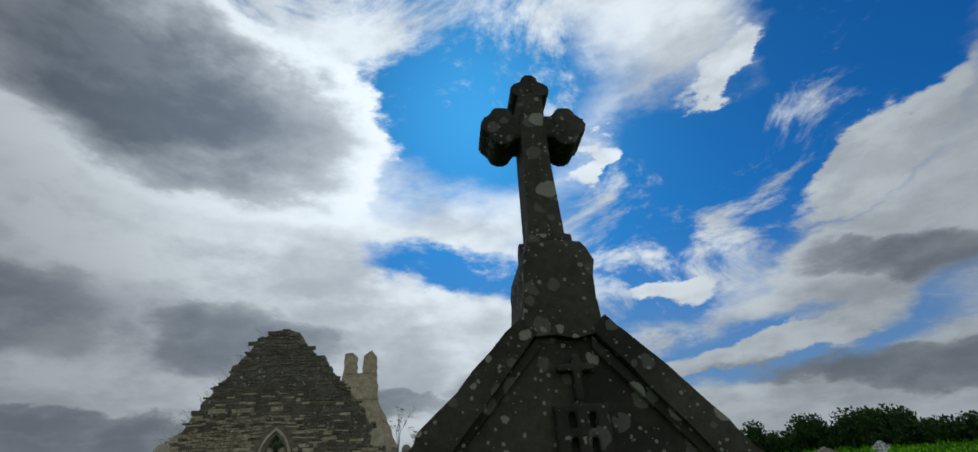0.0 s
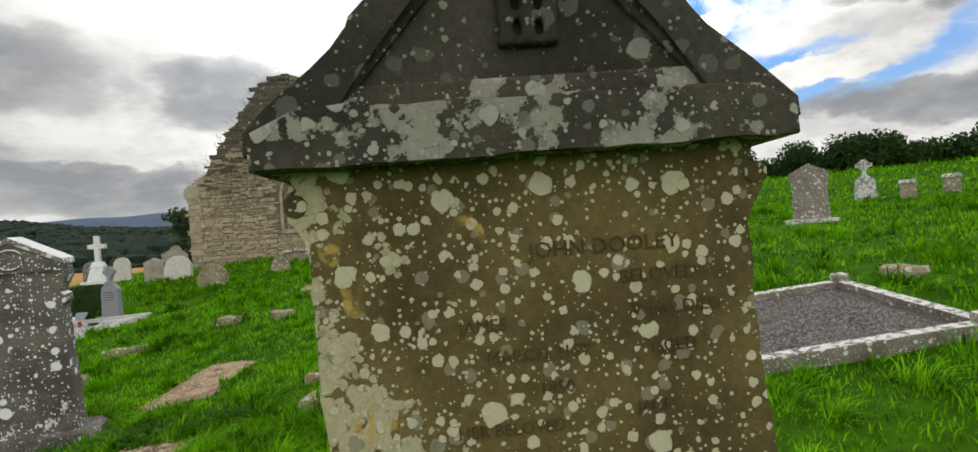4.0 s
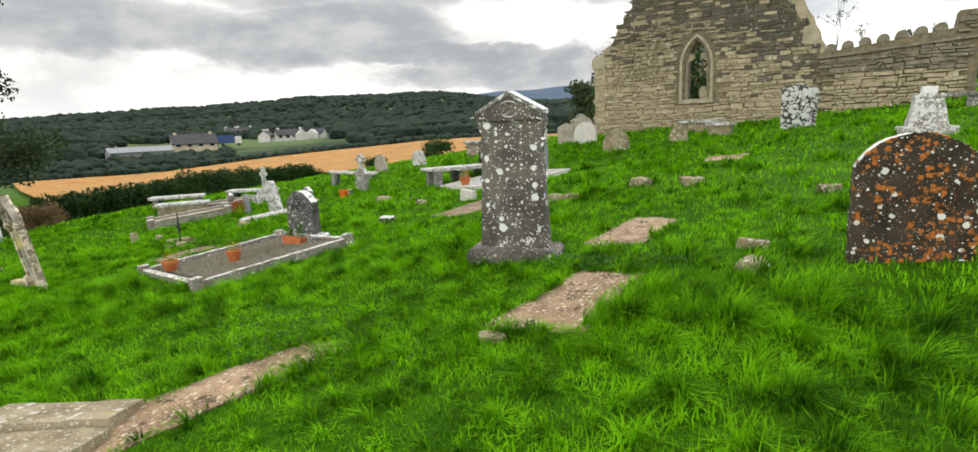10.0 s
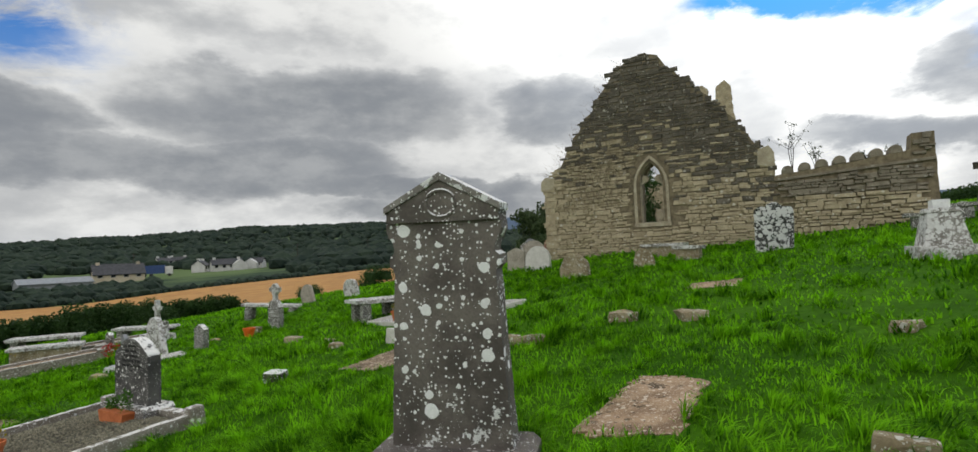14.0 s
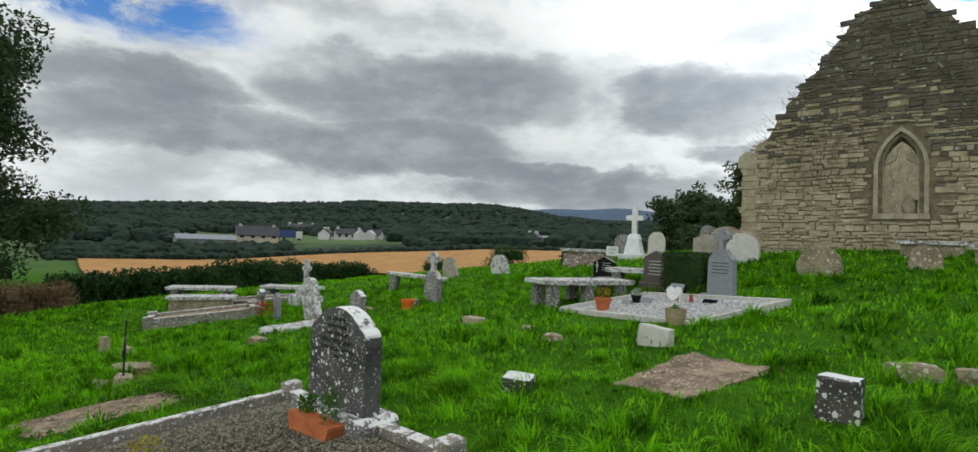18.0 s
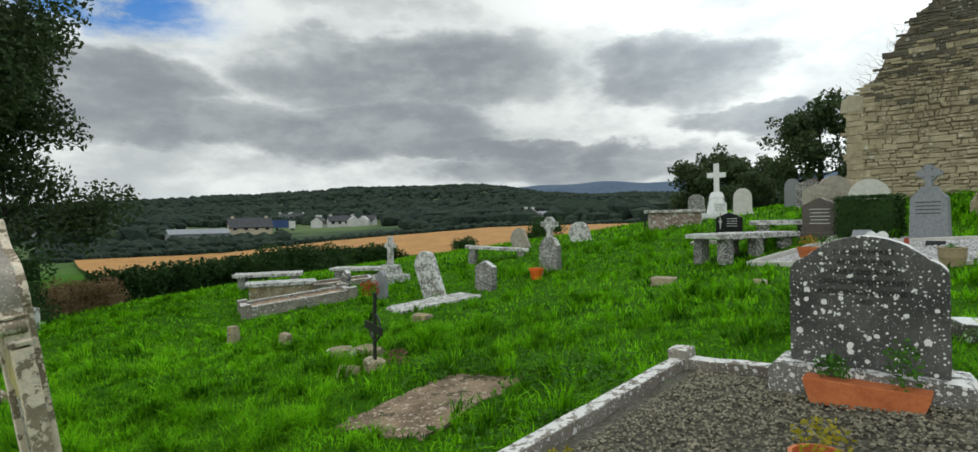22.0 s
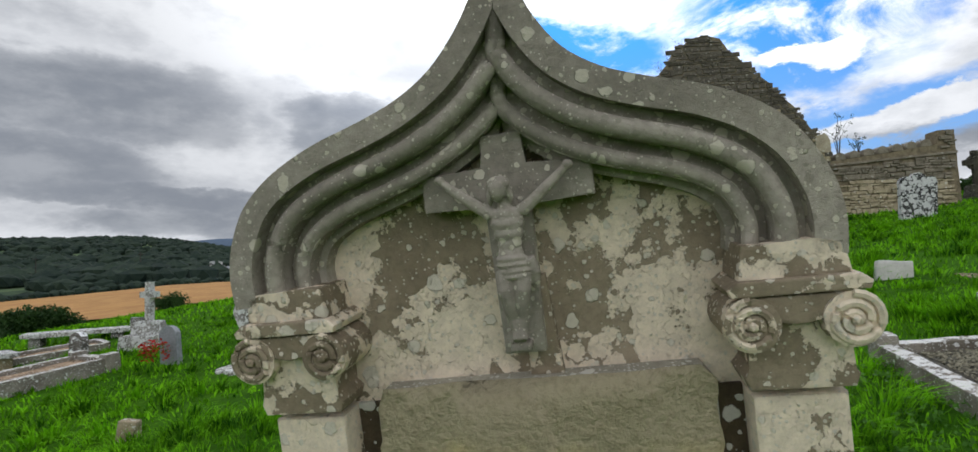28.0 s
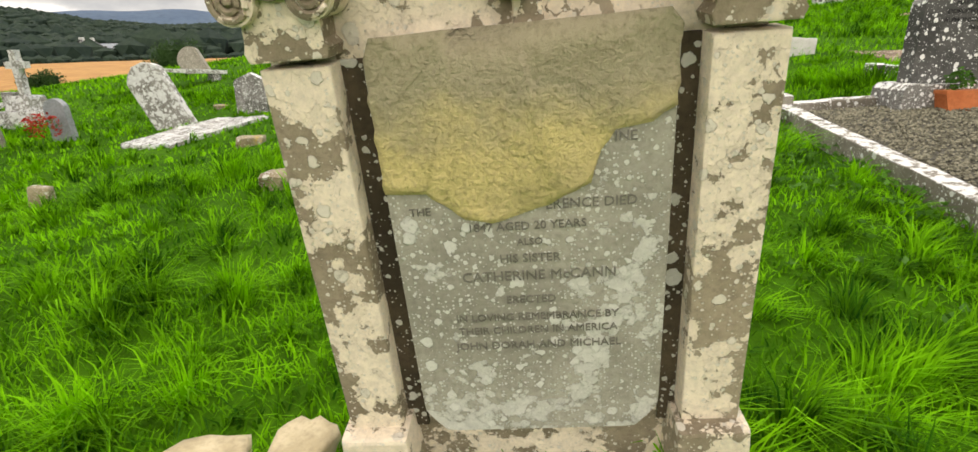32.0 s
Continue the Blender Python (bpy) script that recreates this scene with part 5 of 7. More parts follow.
blob(bm, (cx0 - 0.008, 0.022, 0.258), (0.0155, 0.017, 0.021))
blob(bm, (cx0 - 0.007, 0.03, 0.268), (0.021, 0.02, 0.014))
for k in (-1, 1):
    blob(bm, (cx0 - 0.007 + k * 0.017, 0.034, 0.248), (0.007, 0.01, 0.018), 1)
tube(bm, [(cx0 - 0.004, 0.036, 0.24 + 1.12), (cx0, 0.036, 0.22 + 1.12)], [0.009, 0.014], 8)
for z, rx, ry in ((0.214, 0.03, 0.016), (0.2, 0.031, 0.02), (0.184, 0.027, 0.019), (0.166, 0.022, 0.016), (0.15, 0.023, 0.016)):
    blob(bm, (cx0, 0.034, z), (rx, ry, 0.016))
for z, rx, x in ((0.142, 0.028, 0.0), (0.132, 0.031, 0.002), (0.121, 0.031, 0.004), (0.112, 0.027, 0.005)):
    blob(bm, (cx0 + x, 0.03, z), (rx, 0.022, 0.0075))
tube(bm, [(cx0 + 0.028, 0.03, 0.14 + 1.12), (cx0 + 0.036, 0.034, 0.115 + 1.12), (cx0 + 0.035, 0.04, 0.088 + 1.12)], [0.011, 0.011, 0.007], 8)
for k in (-1, 1):
    tube(bm, [(cx0 + k * 0.026, 0.036, 0.218 + 1.12), (cx0 + k * 0.05, 0.034, 0.236 + 1.12), (cx0 + k * 0.076, 0.036, 0.257 + 1.12), (cx0 + k * 0.104, 0.042, 0.28 + 1.12)], [0.0125, 0.0105, 0.0095, 0.007], 10)
    blob(bm, (cx0 + k * 0.11, 0.04, 0.286), (0.0095, 0.008, 0.0085), 2)
    tube(bm, [(cx0 + k * 0.015, 0.032, 0.12 + 1.12), (cx0 + k * 0.015, 0.02, 0.088 + 1.12), (cx0 + k * 0.012, 0.022, 0.07 + 1.12), (cx0 + k * 0.009, 0.032, 0.04 + 1.12), (cx0 + k * 0.006, 0.028, 0.02 + 1.12), (cx0 + k * 0.006, 0.018, 0.004 + 1.12)], [0.0155, 0.014, 0.0125, 0.0115, 0.0085, 0.008], 10)
box(bm, cx0 - 0.018, cx0 + 0.018, 0.02, 0.06, -0.016 + 1.12, -0.002 + 1.12, 0.003)
bmesh.ops.translate(bm, verts=bm.verts[:], vec=(0, -0.013, 0))
figure = part("carved_figure", bm, M_EG, og, smooth=True)
weld = figure.modifiers.new("weld", "REMESH")
weld.mode, weld.voxel_size, weld.use_smooth_shade = "VOXEL", 0.0022, True
worn = figure.modifiers.new("worn", "SMOOTH")
worn.factor, worn.iterations = 0.5, 2
# the arch's point leans a little to one side
for ob in og.children:
    if ob.name.split(".")[0] in ("arch_moulding", "roll_moulding", "slab"):
        for v in ob.data.vertices:
            v.co.x += 0.115 * max(0.0, v.co.z - 1.4)
for i, (x, z, s) in enumerate(((-12.38, 4.38, 0.27), (-12.14, 4.42, 0.2))):
    tagged(part("field_stone", rock(bmesh.new(), s, s * 0.7, s * 0.6, 60 + i, 3), M_TAN, None, m=on_lawn(x, z, 20 + i * 50, sink=0.0), smooth=True), "rounded pale brown boulder in the grass beside the headstone", "stone")

# ---- other graves ----


def crossed(bm, w, h, t, arm=0.62, thick=0.2, z0=0.0):
    """A Latin cross of the given height."""
    k = thick * w
    za, zb = z0 + h * arm, z0 + h * arm + 2 * k
    prism(bm, [(-k, z0), (k, z0), (k * 0.9, za), (w / 2, za), (w / 2, zb), (k * 0.9, zb), (k, z0 + h), (-k, z0 + h), (-k * 0.9, zb), (-w / 2, zb), (-w / 2, za), (-k * 0.9, za)], -t / 2, t / 2, 0.01)
    return bm


def ringed(bm, w, h, t, z0):
    """A Celtic cross with its ring."""
    k = 0.13 * w
    c = z0 + h * 0.66
    crossed(bm, w, h, t, 0.66 - k / h, 0.13, z0)
    r0, r1 = 0.27 * w, 0.37 * w
    for i in range(20):
        a, b = math.tau * i / 20, math.tau * (i + 1) / 20
        q = [(r0 * math.cos(a), r0 * math.sin(a)), (r1 * math.cos(a), r1 * math.sin(a)), (r1 * math.cos(b), r1 * math.sin(b)), (r0 * math.cos(b), r0 * math.sin(b))]
        v0 = [bm.verts.new((x, -t * 0.35, z + c)) for x, z in q]
        v1 = [bm.verts.new((x, t * 0.35, z + c)) for x, z in q]
        bm.faces.new(v0)
        bm.faces.new(list(reversed(v1)))
        for j in range(4):
            bm.faces.new((v0[j], v1[j], v1[(j + 1) % 4], v0[(j + 1) % 4]))
    bmesh.ops.recalc_face_normals(bm, faces=bm.faces[:])
    return bm


def table_tomb(label, x, y, yaw, l, w, h, mat, legs=3, round_legs=False, tilt=0.0, thick=0.09, chest=False):
    th = empty("table_tomb", on_lawn(x, y, yaw, 0, tilt), label, "tomb")
    bm = bmesh.new()
    prism(bm, resample([(-l / 2, h - thick), (l / 2, h - thick), (l / 2 + 0.01, h), (-l / 2 - 0.01, h)], 0.12, 0.006, int(x * 7)), -w / 2, w / 2, 0.015)
    part("top_slab", bm, mat, th)
    if chest:
        part("chest", box(bmesh.new(), -l / 2 + 0.08, l / 2 - 0.08, -w / 2 + 0.08, w / 2 - 0.08, -0.15, h - thick - 0.002, 0.01), M_D, th, "rough stone side walls")
        return th
    for i in range(legs):
        for k in (-1, 1):
            px = -l / 2 + 0.25 + (l - 0.5) * i / (legs - 1)
            py = k * (w / 2 - 0.16)
            bm = bmesh.new()
            if round_legs:
                lathe(bm, [(0.13, -0.15), (0.15, h * 0.4), (0.12, h - thick - 0.002)], 14, (px, py, 0))
            else:
                box(bm, px - 0.11, px + 0.11, py - 0.09, py + 0.09, -0.15, h - thick - 0.002, 0.012)
            part("leg", bm, M_C, th)
    return th


def boulder(x, y, s, label="rough brown stone lying in the grass", mat=None, flat=0.6, yaw=0.0, seed=None, slim=0.75):
    sd = seed if seed is not None else int(abs(x * 13 + y * 7)) % 50
    bm = rock(bmesh.new(), s, s * slim, s * flat, sd, 2)
    return tagged(part("loose_stone", bm, mat or M_D, None, m=on_lawn(x, y, yaw, sink=0.01)), label, "stone", "loose stones")


def squared(x, y, w, d, h, yaw, label, mat, lean=0.0, side=0.0):
    bm = box(bmesh.new(), -w / 2, w / 2, -d / 2, d / 2, -0.08, h, 0.02, 0.015)
    bmesh.ops.subdivide_edges(bm, edges=[e for e in bm.edges if e.calc_length() > 0.1], cuts=2)
    for v in bm.verts:
        v.co += Vector((noise.noise(v.co * 6 + Vector((x, 0, 0))), noise.noise(v.co * 6 + Vector((0, y, 0))), noise.noise(v.co * 5))) * 0.015
    return tagged(part("stone_block", bm, mat, None, m=on_lawn(x, y, yaw, lean, side, 0.02)), label, "stone")


# beside the church
th = empty("lobed_headstone", on_lawn(-0.8, 18.1, -8, 3, 2), "black headstone blotched white, with a three-lobed top", "headstone")
g = [(-0.42, -0.1), (0.42, -0.1), (0.44, 0.9)] + arc(0.28, 0.98, 0.16, -20, 110, 6) + arc(0.0, 1.04, 0.2, 20, 160, 8) + arc(-0.28, 0.98, 0.16, 70, 200, 6)
part("slab", prism(bmesh.new(), resample(g, 0.05, 0.004, 3), -0.08, 0.08, 0.01), M_G, th)
th = empty("pedestal_monument", on_lawn(1.45, 14.2, 0), "tapered stone pedestal crusted with white lichen", "monument")
part("shaft", box(bmesh.new(), -0.32, 0.32, -0.3, 0.3, 0.17, 0.72, 0.015, 0.1), M_W, th)
part("plinth", box(bmesh.new(), -0.45, 0.45, -0.42, 0.42, -0.15, 0.18, 0.015), M_W, th)
part("cap", box(bmesh.new(), -0.24, 0.24, -0.22, 0.22, 0.722, 0.8, 0.015, 0.03), M_W, th)
part("finial_block", box(bmesh.new(), -0.12, 0.12, -0.12, 0.12, 0.80, 0.94, 0.01), M_WHITE, th)
squared(1.3, 13.6, 0.35, 0.3, 0.2, 12, "squared stone block with white lichen by the pedestal", M_W)
headstone("broken_headstone", "broken round brown headstone spotted with lichen", -5.75, 17.5, -6, "broken", 0.82, 0.8, 0.22, M_D, rough=0.01)
headstone("rounded_headstone", "pale cream round-topped headstone beneath the church wall", -7.75, 20.2, -8, "round", 0.9, 0.95, 0.14, M_PALE, lean=-4)
headstone("rounded_headstone", "dark round-topped headstone by the church corner", -8.55, 22.1, 25, "low", 0.8, 1.1, 0.15, M_EG)
headstone("rounded_headstone", "brown round-topped headstone beyond the church corner", -9.25, 23.6, 10, "peak", 0.75, 1.05, 0.14, M_C)
headstone("broken_headstone", "leaning broken brown headstone in front of the church", -3.95, 18.1, 5, "broken", 0.55, 0.62, 0.2, M_D, side=-8)
table_tomb("low ledger tomb with a white lichened slab", -3.7, 20.6, -8, 1.3, 0.8, 0.4, M_W, chest=True)
table_tomb("small chest tomb blotched with white lichen", -2.85, 18.65, -8, 0.78, 0.55, 0.4, M_W, chest=True)
th = empty("celtic_cross", on_lawn(5.3, 23.4, -10), "tall dark grey ringed cross on a tapered pedestal", "cross")
part("cross", ringed(bmesh.new(), 0.75, 1.25, 0.16, 0.55), M_AT, th)
part("pedestal", box(bmesh.new(), -0.42, 0.42, -0.3, 0.3, -0.15, 0.552, 0.015, 0.12), M_AT, th)
table_tomb("grey table tomb with a thick slab", 4.3, 20.6, -10, 1.7, 0.8, 0.42, M_C, legs=2)
table_tomb("long low table tomb by the church wall", 2.7, 19.0, -8, 1.2, 0.6, 0.4, M_C, legs=2)
th = empty("flower_bunch", pose(4.5, 20.6, float(lawn(4.3, 20.6)) + 0.39, 0, 0, 0), "bunch of dark red flowers lying on a table tomb", "flowers")
leaves(th, "red", 0.16, 0.0, 8)
headstone("celtic_headstone", "small ringed cross headstone, pale with lichen", 3.95, 21.3, 0, "round", 0.42, 0.6, 0.12, M_W)
headstone("rounded_headstone", "plain round-topped pale headstone on the slope", 4.9, 17.4, -30, "round", 0.6, 0.72, 0.14, M_PALE)
th = empty("stone_cross", on_lawn(5.7, 17.9, -30), "short brown stone cross on a white base", "cross")
part("cross", crossed(bmesh.new(), 0.36, 0.75, 0.12, 0.6, 0.17, 0.28), M_D, th)
part("plinth", box(bmesh.new(), -0.22, 0.22, -0.2, 0.2, -0.15, 0.282, 0.01), M_WHITE, th)
for x, y, w, d, yaw in ((1.35, 7.95, 0.75, 0.4, -40), (1.65, 9.2, 0.7, 0.35, 5), (2.35, 9.65, 0.55, 0.4, -15), (2.3, 6.9, 0.4, 0.4, 20)):
    squared(x, y, w, d, 0.09, yaw, "low flat kerb stone with white lichen in the grass", M_KERB)
# up the slope
th = empty("shouldered_headstone", on_lawn(8.2, 10.7, -38), "pink grey headstone with white lichened shoulders and a flat base", "headstone")
part("slab", prism(bmesh.new(), [(px, pz + 0.08) for px, pz in resample([(-0.33, 0), (0.33, 0), (0.31, 0.75), (0.35, 0.8), (0.35, 0.95), (0.0, 1.14), (-0.35, 0.95), (-0.35, 0.8), (-0.31, 0.75)], 0.04, 0.004, 2)], -0.1, 0.1, 0.01), stone("pink grey stone", (0.2, 0.16, 0.13), (0.3, 0.25, 0.21), 0.45, 14.0, (0.66, 0.66, 0.63)), th)
part("plinth", box(bmesh.new(), -0.48, 0.48, -0.25, 0.25, -0.15, 0.08, 0.015), M_W, th)
th = empty("celtic_headstone", on_lawn(11.55, 12.9, -40), "white lichened headstone topped by a ringed cross", "headstone")
part("cross", ringed(bmesh.new(), 0.36, 0.42, 0.12, 0.62), M_W, th)
part("slab", prism(bmesh.new(), [(-0.24, 0.06), (0.24, 0.06), (0.22, 0.5), (0.0, 0.7), (-0.22, 0.5)], -0.08, 0.08, 0.01), M_W, th)
part("plinth", box(bmesh.new(), -0.4, 0.4, -0.22, 0.22, -0.15, 0.06, 0.015), M_W, th)
for x, y in ((11.75, 11.9), (12.5, 11.5)):
    th = empty("stump_headstone", on_lawn(x, y, -45), "squat brown grave stone with a flat lichened cap", "headstone", "squat stones")
    part("shaft", box(bmesh.new(), -0.16, 0.16, -0.12, 0.12, -0.1, 0.38, 0.02), M_D, th)
    part("cap", box(bmesh.new(), -0.19, 0.19, -0.15, 0.15, 0.382, 0.47, 0.02, 0.03), M_W, th)
_, m = plot("kerbed_grave", "pale kerbed grave of grey chippings with a square corner post", 3.16, 5.8, -9, 2.4, 1.65, M_KERB, M_GRAVEL, 0.11, 0.12, 0.14, tilt=(4.0, -5.2))
gravel("loose grey chippings inside the pale kerbed grave", m, 2.3, 1.55, 0.05, 9000, M_PEBG, 0.009, 5)
boulder(5.2, 5.7, 0.4, "brown stone in the grass beyond the kerb", flat=0.4)

# the white gravel plot and its headstones
_, m = plot("family_plot", "white gravel plot with low kerbs, headstones and keepsakes", -7.25, 14.55, -26, 3.05, 2.2, M_PALE, M_GRAVEL2, 0.06, 0.075, 0, tilt=(2.5, -4.6))
gravel("loose white chippings in the family plot", m, 2.95, 2.1, 0.03, 6000, M_PEBW, 0.016, 6)
th = headstone("granite_headstone", "dark grey granite headstone with a peaked top and pale letters", -8.62, 15.85, -24, "peak", 0.68, 0.86, 0.1, M_BROWN, (0.8, 0.16, 0.26), rough=0.0)
for i in range(5):
    part("text_line", box(bmesh.new(), -0.2 + 0.03 * (i % 2), 0.2 - 0.03 * (i % 2), -0.0535, -0.0505, 0.62 - i * 0.07, 0.635 - i * 0.07), M_GOLD, th)
bm = bmesh.new()
rnd = random.Random(5)
for i in range(2600):
    f = rnd.randint(0, 4)
    p = [rnd.uniform(-0.5, 0.5), rnd.uniform(-0.2, 0.2), rnd.uniform(0.0, 0.82)]
    if f == 0:
        p[1] = -0.2
    elif f == 1:
        p[0] = 0.5
    elif f == 2:
        p[0] = -0.5
    elif f == 3:
        p[1] = 0.2
    else:
        p[2] = 0.82
    leaf_cloud(bm, p, (0.04, 0.04, 0.04), 1, 0.035, rnd)
box(bm, -0.47, 0.47, -0.17, 0.17, 0.0, 0.78, 0.03)
tagged(part("clipped_hedge", bm, M_LEAF, None, m=on_lawn(-7.85, 15.35, -26)), "small square-clipped dark green hedge between headstones", "hedge")
th = empty("celtic_headstone", on_lawn(-7.05, 14.62, -26), "pale grey headstone with a ringed cross on top and small lettering", "headstone")
part("cross", ringed(bmesh.new(), 0.34, 0.42, 0.09, 0.86), M_GREY, th)
part("slab", prism(bmesh.new(), resample([(-0.27, 0.1), (0.27, 0.1), (0.25, 0.74), (0.14, 0.84), (0.1, 0.92), (-0.1, 0.92), (-0.14, 0.84), (-0.25, 0.74)], 0.05, 0.001, 3), -0.06, 0.06, 0.008), M_GREY, th)
part("plinth", box(bmesh.new(), -0.36, 0.36, -0.14, 0.14, -0.1, 0.102, 0.01), M_GREY, th)
for i in range(4):
    part("text_line", box(bmesh.new(), -0.17, 0.17, -0.0635, -0.0605, 0.66 - i * 0.06, 0.672 - i * 0.06), M_INK, th)
flower_pot(-8.69, 13.17, 0.15, 0.22, "orange plastic pot of yellow and orange flowers on white gravel", plant="orange", lift=0.04, seed=5)
th = empty("wicker_basket", on_lawn(-7.08, 11.95, 0), "round tan basket pot at the plot's corner", "flower pot")
part("pot", lathe(bmesh.new(), [(0.11, 0), (0.135, 0.12), (0.14, 0.13), (0.14, 0.23), (0.15, 0.235), (0.15, 0.255), (0.125, 0.255), (0.12, 0.2), (0.001, 0.2)], 20), plain("tan wicker", (0.3, 0.22, 0.13), (0.4, 0.31, 0.2), 40.0), th)
leaves(th, "green", 0.08, 0.2, 9)
th = empty("heart_plaque", on_lawn(-7.79, 14.17, -20, -14), "white heart-shaped memorial plaque leaning on the gravel", "plaque")
heart = [(0.0, 0.0), (0.12, 0.1), (0.16, 0.19)] + arc(0.08, 0.21, 0.08, 0, 160, 7) + arc(-0.08, 0.21, 0.08, 20, 180, 7) + [(-0.12, 0.1)]
part("plate", prism(bmesh.new(), [(x, z + 0.03) for x, z in heart], -0.02, 0.02, 0.006), M_WHITE, th)
for x, y, w, h, mt, lb in ((-8.52, 13.72, 0.2, 0.16, M_GREY, "small grey memorial tablet leaning on white gravel"), (-8.2, 13.85, 0.2, 0.16, M_GREY, "small square memorial tablet on white gravel"), (-7.08, 13.74, 0.24, 0.14, M_BLACK, "dark framed memorial tablet leaning on white gravel"), (-8.0, 14.9, 0.3, 0.3, M_GREY, "plain grey stone tablet below the headstone")):
    th = empty("memorial_tablet", on_lawn(x, y, -15, -35), lb, "plaque")
    part("plate", box(bmesh.new(), -w / 2, w / 2, -0.015, 0.015, 0.04, 0.04 + h, 0.005), mt, th)
flower_pot(-8.38, 13.97, 0.1, 0.14, "black pot of white flowers on the plot", M_BLACK, "white", 0.04, 7)
for i, (x, y) in enumerate(((-7.62, 14.05), (-7.5, 14.0), (-7.4, 13.95), (-7.55, 13.85))):
    th = empty("grave_lantern", on_lawn(x, y, 0), "small red and white glass grave light", "lantern", "grave lights")
    part("jar", lathe(bmesh.new(), [(0.03, 0.04), (0.036, 0.1), (0.03, 0.15 + 0.02 * i), (0.001, 0.16 + 0.02 * i)], 12), M_PALE if i % 2 else plain("red glass", (0.3, 0.05, 0.03), (0.4, 0.1, 0.06)), th)
table_tomb("table tomb with a lichened slab on square stone legs", -9.85, 14.65, 62, 2.2, 0.85, 0.45, M_W, legs=3)
table_tomb("low cracked table tomb beside the granite headstone", -9.35, 16.6, 10, 1.3, 0.8, 0.4, M_W, legs=2)
th = headstone("granite_headstone", "small polished black headstone with a white cross and lettering", -10.65, 17.8, -5, "peak", 0.62, 0.62, 0.1, M_BLACK, (0.7, 0.08, 0.3), rough=0.0)
part("cross_inlay", crossed(bmesh.new(), 0.1, 0.3, 0.004, 0.6, 0.1, 0.2), M_GOLD, th, m=pose(-0.2, -0.0525, 0, 0, 0, 0))
for i in range(4):
    part("text_line", box(bmesh.new(), -0.05, 0.2, -0.0535, -0.0505, 0.45 - i * 0.06, 0.462 - i * 0.06), M_GOLD, th)
_, m = plot("kerbed_grave", "small kerbed earth grave before the black headstone", -10.7, 17.7, -5, 1.0, 1.1, M_KERB, M_GRAVEL, 0.08, 0.08, 0, tilt=(2, -4))
# the white cross monument and neighbours
th = empty("cross_monument", on_lawn(-12.15, 24.0, 4), "tall white stone cross on a stepped white pedestal", "cross")
part("cross", crossed(bmesh.new(), 0.62, 1.25, 0.17, 0.6, 0.14, 0.72), M_WHITE, th)
part("pedestal", box(bmesh.new(), -0.32, 0.32, -0.3, 0.3, 0.2, 0.722, 0.02, 0.1), M_WHITE, th)
part("step", box(bmesh.new(), -0.48, 0.48, -0.45, 0.45, -0.2, 0.202, 0.02), M_WHITE, th)
part("shoulder_block", box(bmesh.new(), -0.26, 0.26, -0.2, 0.2, 0.722, 0.95, 0.05, 0.08), M_WHITE, th)
headstone("gothic_headstone", "pale pointed headstone in a carved frame", -11.3, 24.0, 6, "gothic", 0.6, 0.95, 0.14, M_PALE, (0.72, 0.1, 0.3))
headstone("rounded_headstone", "grey round-topped headstone behind the white cross", -13.2, 25.5, 6, "round", 0.62, 1.1, 0.14, M_C)
headstone("celtic_headstone", "pale blue grey headstone with a cross-shaped top", -9.9, 25.5, 5, "gothic", 0.5, 1.15, 0.12, M_GREY)
headstone("rounded_headstone", "reddish round-topped granite headstone", -9.4, 27.0, 5, "round", 0.7, 1.05, 0.14, plain("red granite", (0.25, 0.12, 0.09), (0.34, 0.18, 0.13), 30.0))
headstone("peaked_headstone", "grey brown headstone with three points", -8.95, 21.3, -8, "peak", 0.7, 0.95, 0.12, M_EG)
th = empty("chest_tomb", on_lawn(-13.1, 21.9, 25), "large chest tomb with mottled sides and an overhanging slab", "tomb")
part("chest", box(bmesh.new(), -0.8, 0.8, -0.4, 0.4, -0.2, 0.5, 0.02), stone("mottled red and white stone", (0.2, 0.13, 0.1), (0.4, 0.3, 0.25), 0.6, 8.0), th)
part("top_slab", box(bmesh.new(), -0.92, 0.92, -0.5, 0.5, 0.502, 0.6, 0.02), M_W, th)
th = empty("iron_cross", on_lawn(-14.15, 22.1, 10), "small black iron cross standing in the grass", "cross")
part("cross", crossed(bmesh.new(), 0.3, 0.62, 0.03, 0.6, 0.09, 0.0), M_IRON, th)
th = empty("white_sign", on_lawn(-11.2, 19.6, 15), "small white notice board on a thin post", "sign")
part("board", box(bmesh.new(), -0.17, 0.17, -0.01, 0.01, 0.5, 0.78, 0.004), M_WHITE, th)
part("post", box(bmesh.new(), -0.015, 0.015, 0.0105, 0.035, -0.1, 0.7, 0.002), M_D, th)
for i in range(5):
    part("text_line", box(bmesh.new(), -0.12, 0.12, -0.0125, -0.0102, 0.72 - i * 0.04, 0.728 - i * 0.04), M_INK, th)

